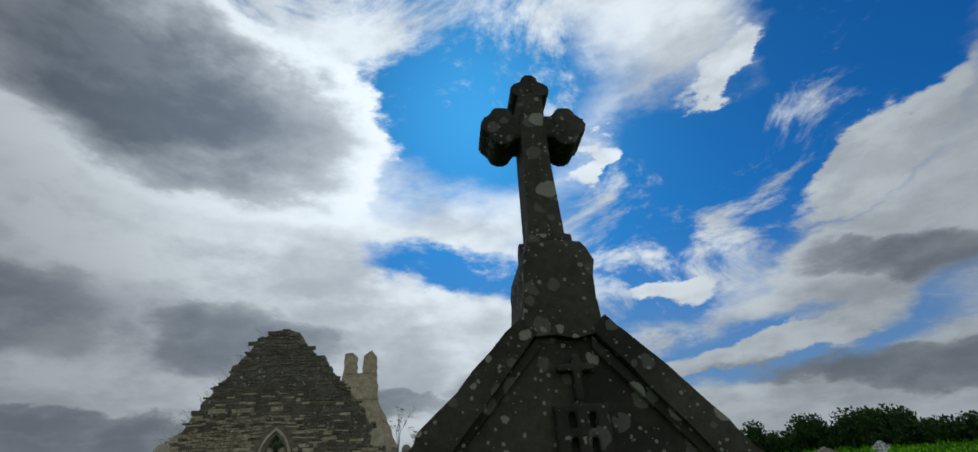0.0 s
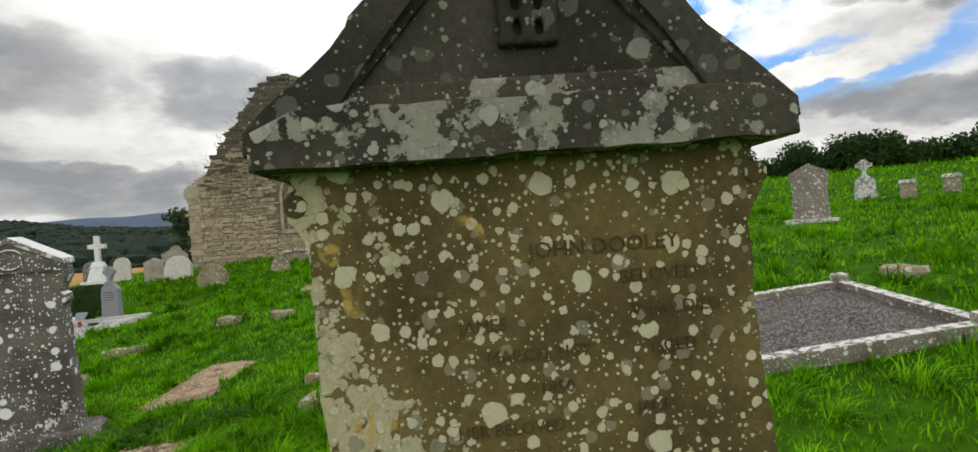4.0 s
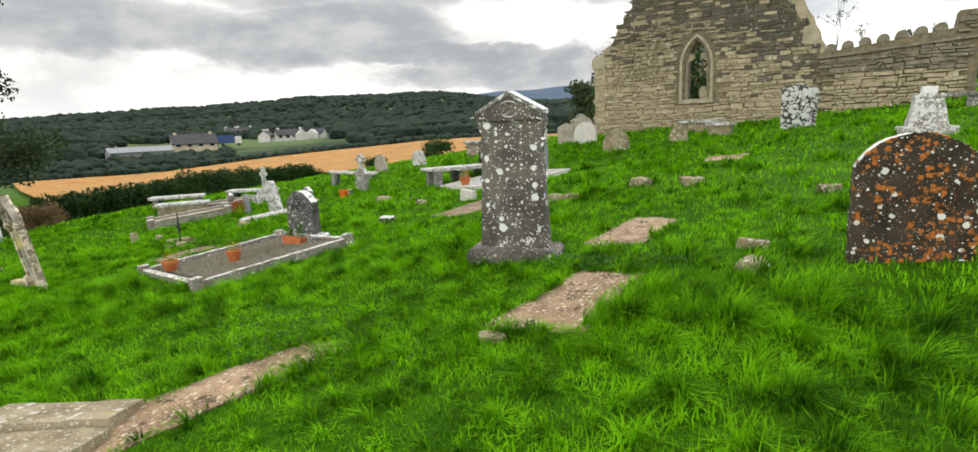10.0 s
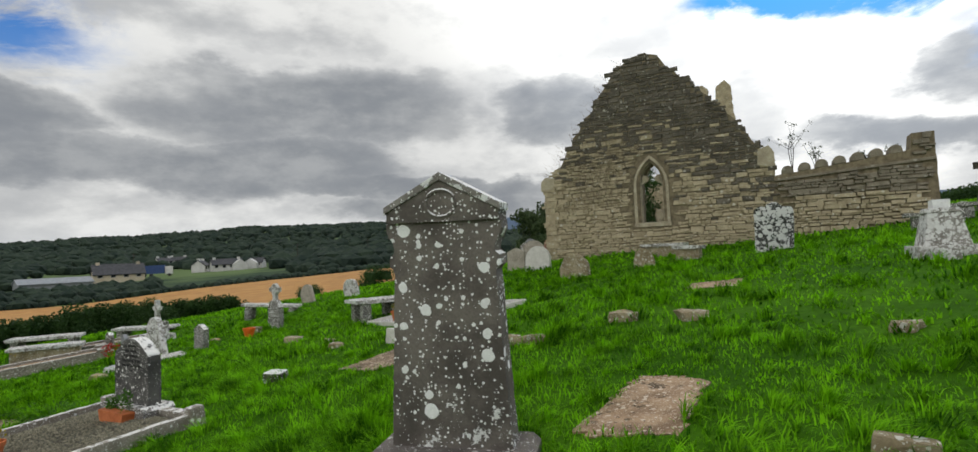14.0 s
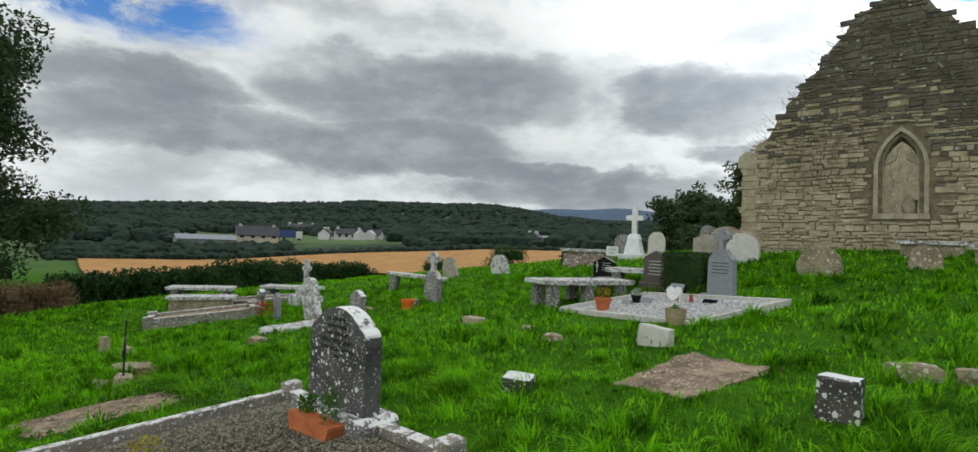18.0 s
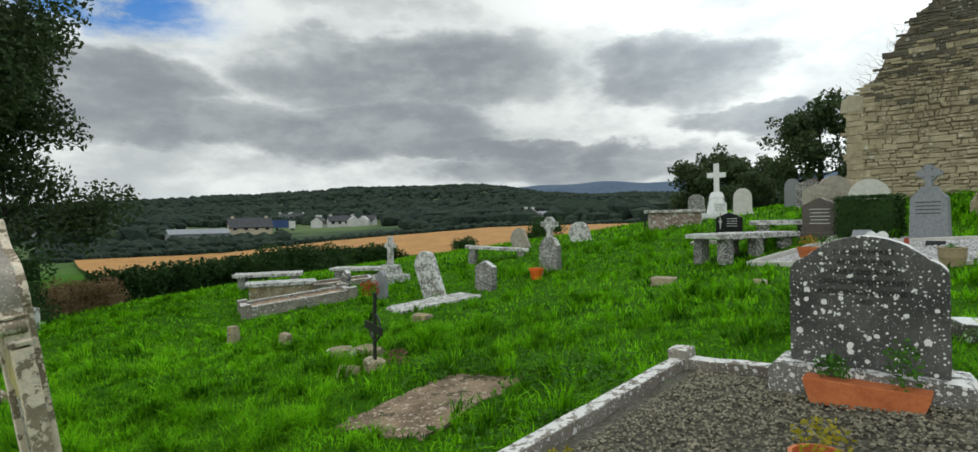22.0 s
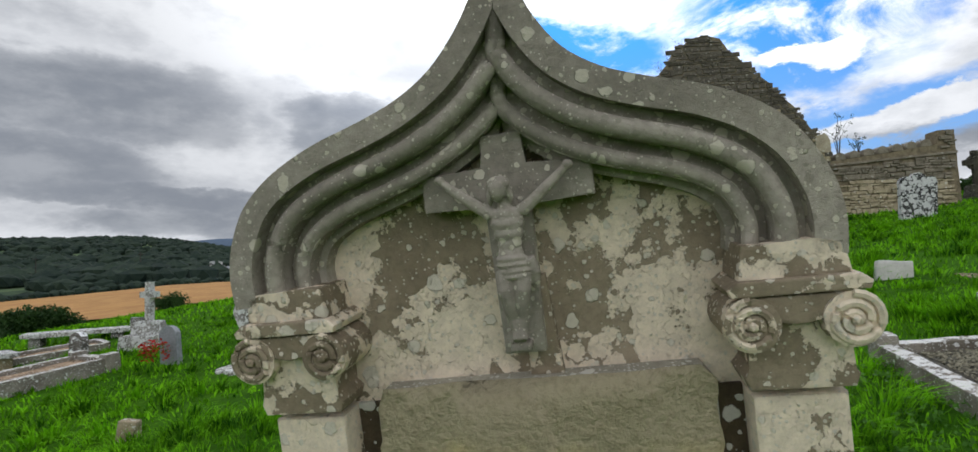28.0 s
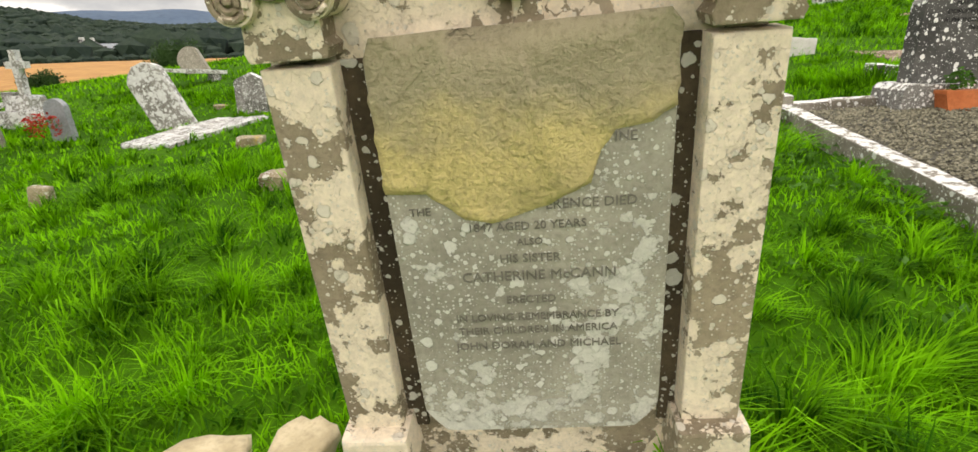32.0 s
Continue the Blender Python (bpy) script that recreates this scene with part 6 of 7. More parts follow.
# the row of old stones down the slope
headstone("leaning_headstone", "leaning round-topped headstone blotched with white lichen", -15.75, 12.5, -8, "low", 0.6, 1.22, 0.14, M_W, lean=-4, side=-27)
headstone("upright_headstone", "grey peaked headstone with a white lichened edge", -14.66, 12.88, -15, "peak", 0.55, 0.8, 0.14, M_C, side=2)
th = empty("celtic_headstone", on_lawn(-14.2, 15.0, -12), "grey headstone with a pierced ringed cross on top", "headstone")
part("slab", prism(bmesh.new(), resample([(-0.29, -0.1), (0.29, -0.1), (0.27, 0.65), (0.12, 0.85), (-0.12, 0.85), (-0.27, 0.65)], 0.05, 0.003, 2), -0.08, 0.08, 0.01), M_C, th)
part("cross", ringed(bmesh.new(), 0.46, 0.52, 0.12, 0.82), M_W, th)
for i in range(5):
    part("text_line", box(bmesh.new(), -0.16, 0.16, -0.084, -0.0805, 0.6 - i * 0.055, 0.618 - i * 0.055), M_W, th)
flower_pot(-13.9, 13.75, 0.16, 0.24, "bright orange pot by the cross headstone", plain("bright orange plastic", (0.7, 0.12, 0.015), (0.8, 0.16, 0.02), 9.0, 0.5), "green", 0.0, 11)
headstone("smooth_headstone", "plain smooth grey headstone tilting slightly", -17.6, 12.75, -20, "low", 0.42, 0.82, 0.1, M_GREY, side=-6)
th = empty("flower_bunch", on_lawn(-17.72, 12.45, 0), "bunch of bright red flowers at a grave's foot", "flowers")
leaves(th, "red", 0.26, 0.2, 12)
th = empty("cross_monument", on_lawn(-19.55, 15.05, -12), "weathered pale stone cross on a stepped base, leaning a little", "cross")
part("cross", crossed(bmesh.new(), 0.42, 0.85, 0.14, 0.6, 0.15, 0.58), M_W, th)
part("upper_step", box(bmesh.new(), -0.27, 0.27, -0.25, 0.25, 0.3, 0.582, 0.02, 0.05), M_W, th)
part("lower_step", box(bmesh.new(), -0.44, 0.44, -0.42, 0.42, -0.2, 0.302, 0.02, 0.03), M_W, th)
headstone("slim_headstone", "narrow grey round-headed stone on a kerb", -20.2, 13.9, -15, "round", 0.34, 0.75, 0.14, M_B)
headstone("slim_headstone", "narrow pale stone post behind the tombs", -20.4, 15.9, -15, "flat", 0.3, 0.7, 0.14, M_C)
table_tomb("long table tomb with a lichened double slab", -24.3, 14.2, 50, 2.1, 1.0, 0.48, M_W, legs=2)
table_tomb("chest tomb with a thick white lichened slab", -22.0, 13.05, 55, 1.9, 0.85, 0.46, M_W, chest=True)
_, m = plot("kerbed_grave", "old kerbed grave with raised lichened kerbs and a bare middle", -19.25, 13.1, -28, 1.15, 2.5, M_KERB, M_SLAB, 0.16, 0.26, 0.24, tilt=(2.0, -3.0))
table_tomb("low table tomb on short stone supports", -22.3, 16.5, 30, 2.1, 0.8, 0.32, M_W, legs=2)
kg, m = plot("kerbed_grave", "narrow lichened grave kerb before a table tomb", -21.0, 15.6, -40, 0.9, 1.9, M_KERB, M_SLAB, 0.12, 0.14, 0, tilt=(2.0, -3.0))
table_tomb("broken table tomb on round stone legs", -18.1, 18.6, 30, 2.1, 0.7, 0.48, M_W, legs=2, round_legs=True, tilt=4)
headstone("leaning_headstone", "dark headstone leaning far to one side", -18.6, 21.2, -10, "low", 0.75, 1.0, 0.14, M_EG, lean=-10, side=-32)
headstone("leaning_headstone", "rounded headstone leaning, its face white with lichen", -16.0, 20.85, -15, "low", 0.8, 0.85, 0.16, M_W, side=-18)
squared(-14.1, 14.2, 0.24, 0.2, 0.22, 10, "small upright footstone in the grass", M_D)

# the two metal crosses
th = empty("iron_cross", on_lawn(-11.95, 6.98, -22, 0, 3), "black iron wheel cross with a name bar, in a concrete foot", "cross")
part("upright", box(bmesh.new(), -0.027, 0.027, -0.009, 0.009, 0.07, 0.78, 0.003), M_IRON, th)
part("name_bar", box(bmesh.new(), -0.22, 0.22, -0.022, -0.0095, 0.4, 0.48, 0.005), M_IRON, th)
ring = [(0.13 * math.cos(math.tau * i / 24), 0.0, 0.45 + 0.13 * math.sin(math.tau * i / 24)) for i in range(25)]
part("ring", tube(bmesh.new(), ring, 0.012, 6), M_IRON, th)
part("foot", rock(bmesh.new(), 0.2, 0.18, 0.17, 4, 2, (0, 0, 0), 0.2), M_D, th)
tagged(part("memorial_tablet", box(bmesh.new(), -0.11, 0.11, -0.02, 0.02, -0.02, 0.16, 0.006), M_D, None, m=on_lawn(-12.08, 6.72, 20, -50)), "small brown stone tablet leaning at the iron cross's foot", "plaque")
th = empty("dry_flowers", on_lawn(-11.78, 7.12, 0), "withered brown and red flowers behind the iron cross", "flowers")
bm = bmesh.new()
leaf_cloud(bm, (0, 0, 0.12), (0.13, 0.1, 0.1), 120, 0.02, random.Random(3))
tagged(part("heads", bm, leaf_material("withered petals", (0.1, 0.04, 0.03), (0.3, 0.2, 0.12)), th), kind="stuff")
th = empty("iron_cross", on_lawn(-15.78, 5.15, 15, 0, -2), "thin black metal cross with a white oval plate", "cross")
part("upright", box(bmesh.new(), -0.012, 0.012, -0.006, 0.006, -0.1, 0.92, 0.002), M_IRON, th)
part("arm", box(bmesh.new(), -0.17, 0.17, -0.012, -0.0065, 0.56, 0.61, 0.002), M_IRON, th)
bm = bmesh.new()
tube(bm, [(0, -0.0125, 0.6), (0, -0.018, 0.6)], 0.09, 20)
for v in bm.verts:
    v.co.z = 0.6 + (v.co.z - 0.6) * 1.5
part("oval_plate", bm, M_WHITE, th)

# loose stones
for x, y, s, yaw in ((-3.22, 10.75, 0.42, 10), (-2.28, 10.55, 0.36, 30), (-0.28, 9.15, 0.28, 60), (-4.55, 9.68, 0.34, 20), (-4.15, 9.62, 0.3, -10), (-0.94, 5.63, 0.3, 70), (-10.6, 12.0, 0.34, 0), (-8.28, 10.6, 0.26, 40), (-12.45, 7.4, 0.34, 10), (-12.9, 7.4, 0.3, 80), (-17.8, 4.65, 0.6, 20), (-16.4, 5.2, 0.38, 15), (-14.22, 4.6, 0.17, 60), (-13.68, 4.65, 0.13, 5), (-15.08, 4.8, 0.13, 20), (-18.25, 5.4, 0.26, 70), (-13.85, 9.85, 0.3, 5), (-2.55, 3.82, 0.2, 25), (-9.1, 11.4, 0.2, 0), (-15.6, 14.1, 0.25, 12)):
    boulder(x, y, s, yaw=yaw, flat=0.5)
for x, y, w, d, h, yaw, side in ((-15.2, 8.3, 0.2, 0.15, 0.2, 10, 5), (-17.22, 8.7, 0.2, 0.16, 0.32, 5, -4), (-0.98, 6.3, 0.32, 0.14, 0.1, -10, 2), (-4.25, 8.08, 0.25, 0.17, 0.2, 5, 9)):
    squared(x, y, w, d, h, yaw, "squared buff stone standing in the grass", M_D, side=side)
M_TOP = stone("dark stone capped with white lichen", (0.05, 0.047, 0.04), (0.13, 0.12, 0.1), 0.45, 16.0, (0.86, 0.86, 0.83), fine_white=0.2, top=1.6)
squared(-5.0, 8.47, 0.26, 0.22, 0.3, -10, "small upright footstone with a white top", M_TOP)
squared(-7.38, 8.32, 0.28, 0.24, 0.16, 20, "small dark stone block with a white top", M_TOP, lean=5)
squared(-6.85, 10.38, 0.42, 0.14, 0.24, -15, "pale flat-topped stone slab standing in the grass", M_PALE, side=4)
squared(-6.2, 13.0, 0.3, 0.25, 0.1, 0, "flat pale stone beside the gravel plot", M_W)
squared(-20.7, 6.35, 0.3, 0.2, 0.7, 10, "small upright stone at the head of a kerb", M_C)
squared(-26.0, 8.4, 0.3, 0.2, 0.6, 10, "small pale headstone far down the slope", M_W)
_, m = plot("kerbed_grave", "low kerbed grave with dark pots and flowers down the slope", -20.8, 6.2, -66, 1.0, 2.6, M_KERB, M_GRAVEL, 0.1, 0.12, 0, tilt=(5, 0))
_, m = plot("kerbed_grave", "overgrown kerbed grave near the hedge", -26.2, 8.3, -66, 1.0, 2.6, M_KERB, M_GRAVEL, 0.1, 0.12, 0, tilt=(5, 0))

# flat ledger slabs
LEDGERS = []


def ledger(label, corners, mat=None, lift=0.012, n=14):
    """A worn flat slab that lies in the turf, given by its four corners."""
    LEDGERS.append(corners)
    (ax, ay), (bx, by), (cx, cy), (dx, dy) = corners
    bm = bmesh.new()
    mx, my = (ax + bx + cx + dx) / 4, (ay + by + cy + dy) / 4
    zc = float(lawn(mx, my))
    vs = []
    for i in range(n + 1):
        row = []
        for j in range(n + 1):
            u, v = i / n, j / n
            e = 0.09 * (noise.noise(Vector((ax + i * 0.9, ay + j * 0.9, 0))) if i in (0, n) or j in (0, n) else 0)
            x = (ax * (1 - u) + bx * u) * (1 - v) + (dx * (1 - u) + cx * u) * v + e
            y = (ay * (1 - u) + by * u) * (1 - v) + (dy * (1 - u) + cy * u) * v + e
            row.append(bm.verts.new((x - mx, y - my, float(lawn(x, y)) + lift + 0.008 * noise.noise(Vector((x * 3, y * 3, 1))) - zc)))
        vs.append(row)
    fs = [bm.faces.new((vs[i][j], vs[i + 1][j], vs[i + 1][j + 1], vs[i][j + 1])) for i in range(n) for j in range(n)]
    ex = bmesh.ops.extrude_face_region(bm, geom=fs)
    for v in [g for g in ex["geom"] if isinstance(g, bmesh.types.BMVert)]:
        v.co.z += 0.0
    for v in {v for f in fs for v in f.verts}:
        v.co.z -= 0.08
    bmesh.ops.recalc_face_normals(bm, faces=bm.faces[:])
    tagged(part("ledger_slab", bm, mat or M_SLAB, None, m=pose(mx, my, zc, 0, 0, 0)), label, "grave slab", "ledger slabs")


ledger("worn pinkish ledger slab sunk in the turf", ((-2.78, 4.05), (-1.93, 4.02), (-1.84, 5.38), (-2.46, 5.46)))
ledger("worn pinkish ledger slab sunk in the turf", ((-2.86, 6.55), (-2.1, 6.5), (-2.0, 7.75), (-2.57, 7.9)))
ledger("long grey ledger slab half grown over by grass", ((-4.85, 1.7), (-4.2, 1.55), (-3.6, 3.5), (-4.2, 3.5)))
ledger("bare brown ledger slab sunk in the turf", ((-11.05, 5.72), (-10.25, 5.7), (-10.28, 7.0), (-10.93, 6.93)), M_EARTH)
ledger("bare brown ledger slab sunk in the turf", ((-6.65, 8.75), (-5.98, 8.48), (-5.5, 9.7), (-6.37, 10.05)), M_EARTH)
ledger("pale lichened ledger slab before the leaning stones", ((-16.1, 11.35), (-15.1, 10.75), (-14.2, 12.1), (-15.2, 12.7)), M_W, 0.05)
ledger("small worn slab in the grass below the church", ((-2.6, 13.2), (-1.7, 13.1), (-1.6, 13.7), (-2.5, 13.9)))
th = empty("fallen_headstone", on_lawn(-4.75, 1.75, 30, -8, 0), "fallen grey headstone broken across in two pieces", "headstone")
part("lower_piece", prism(bmesh.new(), resample([(-0.5, 0.0), (0.5, 0.0), (0.5, 0.16), (-0.5, 0.14)], 0.08, 0.006, 2), -0.35, 0.0, 0.012), M_D, th)
part("upper_piece", prism(bmesh.new(), resample([(-0.5, 0.03), (0.46, 0.03), (0.46, 0.2), (-0.5, 0.2)], 0.08, 0.006, 3), 0.015, 0.38, 0.012), M_D, th)

# ---- trees, hedges and the valley ----


def leaf_quads(centres, radii, counts, size, seed, squash=0.75):
    """Many small leaves in loose clumps: arrays of vertices and faces."""
    g = np.random.RandomState(seed)
    idx = np.repeat(np.arange(len(centres)), counts)
    n = len(idx)
    d = g.normal(size=(n, 3))
    d /= np.linalg.norm(d, axis=1)[:, None]
    d *= (g.rand(n) ** 0.45)[:, None] * np.asarray(radii)[idx][:, None] * (1, 1, squash)
    p = np.asarray(centres)[idx] + d
    a = g.normal(size=(n, 3))
    a /= np.linalg.norm(a, axis=1)[:, None]
    b = np.cross(a, g.normal(size=(n, 3)))
    b /= np.linalg.norm(b, axis=1)[:, None]
    s = (size * (0.6 + 0.8 * g.rand(n)))[:, None]
    v = np.stack([p - a * s, p - b * s * 0.55, p + a * s, p + b * s * 0.55], 1).reshape(-1, 3)
    return v, np.arange(4 * n).reshape(-1, 4)


def tree(label, x, y, z, h, spread, seed, leaves_n=9000, leaf=0.09, lean=0.0, clear=0.22, trunk=0.035):
    rnd = random.Random(seed)
    th = empty("tree", pose(x, y, z, 0, 0, 0), label, "tree")
    bm = bmesh.new()
    ends = []
    top = Vector((lean * h, 0, h * 0.78))

    def limb(p, d, length, r, depth):
        path = [p.copy()]
        q = p.copy()
        for i in range(4):
            d = (d + Vector((rnd.uniform(-1, 1), rnd.uniform(-1, 1), rnd.uniform(-0.3, 0.5))) * 0.22).normalized()
            q = q + d * length / 4
            path.append(q.copy())
        tube(bm, path, [r * (1 - 0.16 * i) for i in range(5)], 6 if depth else 9, False)
        if depth >= 3:
            ends.append(q)
            return
        if depth >= 1:
            ends.append(path[3])
        for k in range(3 if depth < 2 else 2):
            nd = (d + Vector((rnd.uniform(-1, 1), rnd.uniform(-1, 1), rnd.uniform(-0.25, 0.6))) * 0.85).normalized()
            limb(path[rnd.choice((3, 4))], nd, length * rnd.uniform(0.6, 0.8), r * 0.55, depth + 1)

    base = [Vector((lean * h * f, 0.05 * math.sin(f * 5), h * f)) for f in (-0.02, 0.08, 0.2, 0.38, 0.6, 0.8)]
    r0 = h * trunk
    tube(bm, base, [r0 * 1.35, r0, r0 * 0.85, r0 * 0.65, r0 * 0.38, r0 * 0.14], 12)
    for i in range(13):
        f = clear + (0.8 - clear) * i / 12
        a = rnd.random() * math.tau
        d = Vector((math.cos(a), math.sin(a), 0.25 + 0.5 * f)).normalized()
        k = int(np.searchsorted((-0.02, 0.08, 0.2, 0.38, 0.6, 0.8), f)) - 1
        limb(Vector((lean * h * f, 0, h * f)), d, spread * (1.0 - 1.15 * max(0, f - 0.34)) * rnd.uniform(0.42, 0.6), r0 * 0.4 * (1.1 - f), 1)
    part("trunk", bm, M_BARK, th)
    c = np.array([tuple(e) for e in ends])
    g = np.random.RandomState(seed)
    c = np.concatenate([c, c + g.normal(size=c.shape) * spread * 0.09])
    rad = spread * (0.09 + 0.12 * g.rand(len(c)))
    counts = np.maximum(3, (leaves_n * rad ** 2 / (rad ** 2).sum()).astype(int))
    v, f = leaf_quads(c, rad, counts, leaf, seed)
    ob = mesh_object("crown", v, f, M_TREE)
    ob.parent = th
    return th


def far_z(x, y):
    return float(land(x, y))


tree("large dark leafy tree with an ivied trunk by the hedge", -30.4, 6.6, far_z(-30.4, 6.6) - 0.2, 12.3, 6.0, 3, 92000, 0.085, 0.0, 0.17, 0.03)
tree("broad round dark tree beyond the church", -9.6, 39.0, far_z(-9.6, 39), 6.6, 3.3, 5, 14000, 0.11, 0.0, 0.14)
tree("dark spreading tree beyond the far graves", -19.5, 56, far_z(-19.5, 56), 7.8, 4.6, 7, 12000, 0.17, 0.05, 0.2)
tree("leafy dark tree beyond the far graves", -15.5, 55, far_z(-15.5, 55), 7.0, 4.2, 9, 12000, 0.17, 0.0, 0.15)
tree("young tree behind the white cross", -14.2, 44, far_z(-14.2, 44), 4.0, 2.6, 14, 5000, 0.12, 0.0, 0.15)


def hedge(name, label, pts, h, w, seed, density=240, leaf=0.06, mat=None, wild=0.25):
    """A ragged hedge along a line: a dark core and a skin of leaves."""
    g = np.random.RandomState(seed)
    cs, rs = [], []
    for (x0, y0), (x1, y1) in zip(pts, pts[1:]):
        d = math.hypot(x1 - x0, y1 - y0)
        for i in range(int(d / (w * 0.3)) + 1):
            f = i * w * 0.3 / d
            x, y = x0 + (x1 - x0) * f, y0 + (y1 - y0) * f
            hh = h * (1 + wild * math.sin(x * 1.3 + y * 0.7 + seed) * 0.6 + wild * (g.rand() - 0.5))
            for k in range(max(1, int(hh / (w * 0.5)))):
                cs.append((x + g.normal() * w * 0.14, y + g.normal() * w * 0.14, far_z(x, y) + w * 0.25 + k * w * 0.45))
                rs.append(w * (0.4 + 0.2 * g.rand()))
    v, f = leaf_quads(cs, rs, np.full(len(cs), int(density * 2.6)), leaf * 0.72, seed, 0.9)
    corner = np.array([(-1, -1, -1), (1, -1, -1), (1, 1, -1), (-1, 1, -1), (-1, -1, 1), (1, -1, 1), (1, 1, 1), (-1, 1, 1)]) * (0.36, 0.36, 0.33)
    cv = (np.array(cs)[:, None] + corner[None] * np.array(rs)[:, None, None] * (0.8 + 0.4 * g.rand(len(cs), 8, 1))).reshape(-1, 3)
    quad = np.array([(3, 2, 1, 0), (4, 5, 6, 7), (0, 1, 5, 4), (1, 2, 6, 5), (2, 3, 7, 6), (3, 0, 4, 7)])
    cf = (quad[None] + 8 * np.arange(len(cs))[:, None, None]).reshape(-1, 4)
    v, f = np.concatenate([v, cv]), np.concatenate([f, cf + len(v)])
    tagged(mesh_object(name, v, f, mat or M_LEAF), label, "hedge", kind="stuff")


hedge("hedge", "dark green boundary hedge below the graveyard", [(-36, -8), (-33.5, 4), (-33.5, 13), (-37, 26), (-36, 33)], 1.5, 1.3, 3, 170, 0.12)
hedge("bramble_hedge", "wild bushy hedge of brambles above the lower graves", [(-30.5, 18.5), (-33.0, 25.0)], 1.35, 1.4, 4, 420, 0.09, None, 0.6)
hedge("bush", "round green bush at the graveyard's lower edge", [(-25.5, 34.3), (-24.0, 34.5)], 1.9, 1.7, 5, 420, 0.07)
hedge("bush", "low dark bush by the field", [(-33.5, 37), (-32.5, 37.2)], 1.5, 1.4, 6, 300, 0.08)
hedge("hedge", "tall overgrown dark hedge along the upper boundary", [(4, 44), (11.5, 30.5), (16.5, 21.5), (21, 12.5), (24, 2)], 1.15, 1.2, 7, 200, 0.1, None, 0.9)
hedge("brush", "tawny dry brush beside the big tree", [(-30.5, 9.5), (-31.5, 12.5)], 1.0, 1.1, 9, 200, 0.06, leaf_material("dry brush", (0.16, 0.1, 0.05), (0.28, 0.19, 0.1)))
hedge("hedge", "clipped green field hedge beyond the lower graves", [(-27.0, -2.0), (-26.9, 4.4)], 1.15, 1.2, 10, 330, 0.06)
hedge("hedge", "dark clipped hedge before the big tree", [(-27.0, 5.6), (-27.6, 9.0)], 1.05, 1.2, 11, 330, 0.06)
ivy_c, ivy_r = [], []
gi = np.random.RandomState(8)
for i in range(70):
    ivy_c.append((gi.uniform(0.9, 2.3), gi.uniform(7.5, 11.0), gi.uniform(1.5, 5.6)))
    ivy_r.append(0.5)
v, f = leaf_quads(ivy_c, ivy_r, np.full(70, 130), 0.07, 4)
ob = mesh_object("ivy_thicket", v, f, M_LEAF)
ob.matrix_basis = CH
tagged(ob, "dark ivy and bushes growing inside the roofless nave", "ivy", kind="stuff")
rnd = random.Random(77)
for x, hgt in ((8.35, 1.55), (9.0, 0.8), (10.4, 0.5), (11.0, 0.5)):
    th = empty("sapling", CH @ Matrix.Translation((x, 0.45, 3.8)), "thin sapling growing on top of the church wall", "sapling", "wall saplings")
    bm = bmesh.new()
    tips = []
    for i in range(8):
        p = [Vector((0, 0, 0)), Vector((rnd.uniform(-0.1, 0.1), rnd.uniform(-0.1, 0.1), hgt * 0.5)), Vector((rnd.uniform(-0.4, 0.4) * hgt, rnd.uniform(-0.2, 0.2), hgt * rnd.uniform(0.7, 1.15)))]
        tube(bm, p, [0.012, 0.008, 0.004], 5, False)
        tips += [p[2], (p[1] + p[2]) / 2]
    part("stem", bm, M_BARK, th)
    v, f = leaf_quads([tuple(t) for t in tips], [0.1] * len(tips), np.full(len(tips), 9), 0.03, 3)
    ob = mesh_object("leaves", v, f, M_TREE)
    ob.parent = th

# the barley field
n, k = 60, 16
tv = []
for i in range(n + 1):
    a = radians(20 + 53 * i / n)
    r0 = 52 + 4 * math.sin(i * 0.4)
    r1 = 115 + 3 * math.sin(i * 0.23)
    for j in range(k + 1):
        r = r0 + (r1 - r0) * j / k
        x, y = -5 - r * math.sin(a), 6 + r * math.cos(a)
        tv.append((x, y, far_z(x, y) + 0.45 + 0.05 * noise.noise(Vector((x, y, 0)))))
tf = [(i * (k + 1) + j, i * (k + 1) + j + 1, (i + 1) * (k + 1) + j + 1, (i + 1) * (k + 1) + j) for i in range(n) for j in range(k)]
tagged(mesh_object("barley_field", tv, tf, M_FIELD, True), "wide ripe orange barley field beyond the hedge", "field", kind="structure")

# woods and hedgerows of the valley, far off
g = np.random.RandomState(12)
cs, rs = [], []


def grove(turn0, turn1, r0, r1, count, size):
    for _ in range(count):
        a, r = radians(g.uniform(turn0, turn1)), g.uniform(r0, r1)
        x, y = -5 - r * math.sin(a), 6 + r * math.cos(a)
        s = size * (0.6 + 0.8 * g.rand())
        cs.append((x, y, far_z(x, y) + s * 0.45))
        rs.append(s)


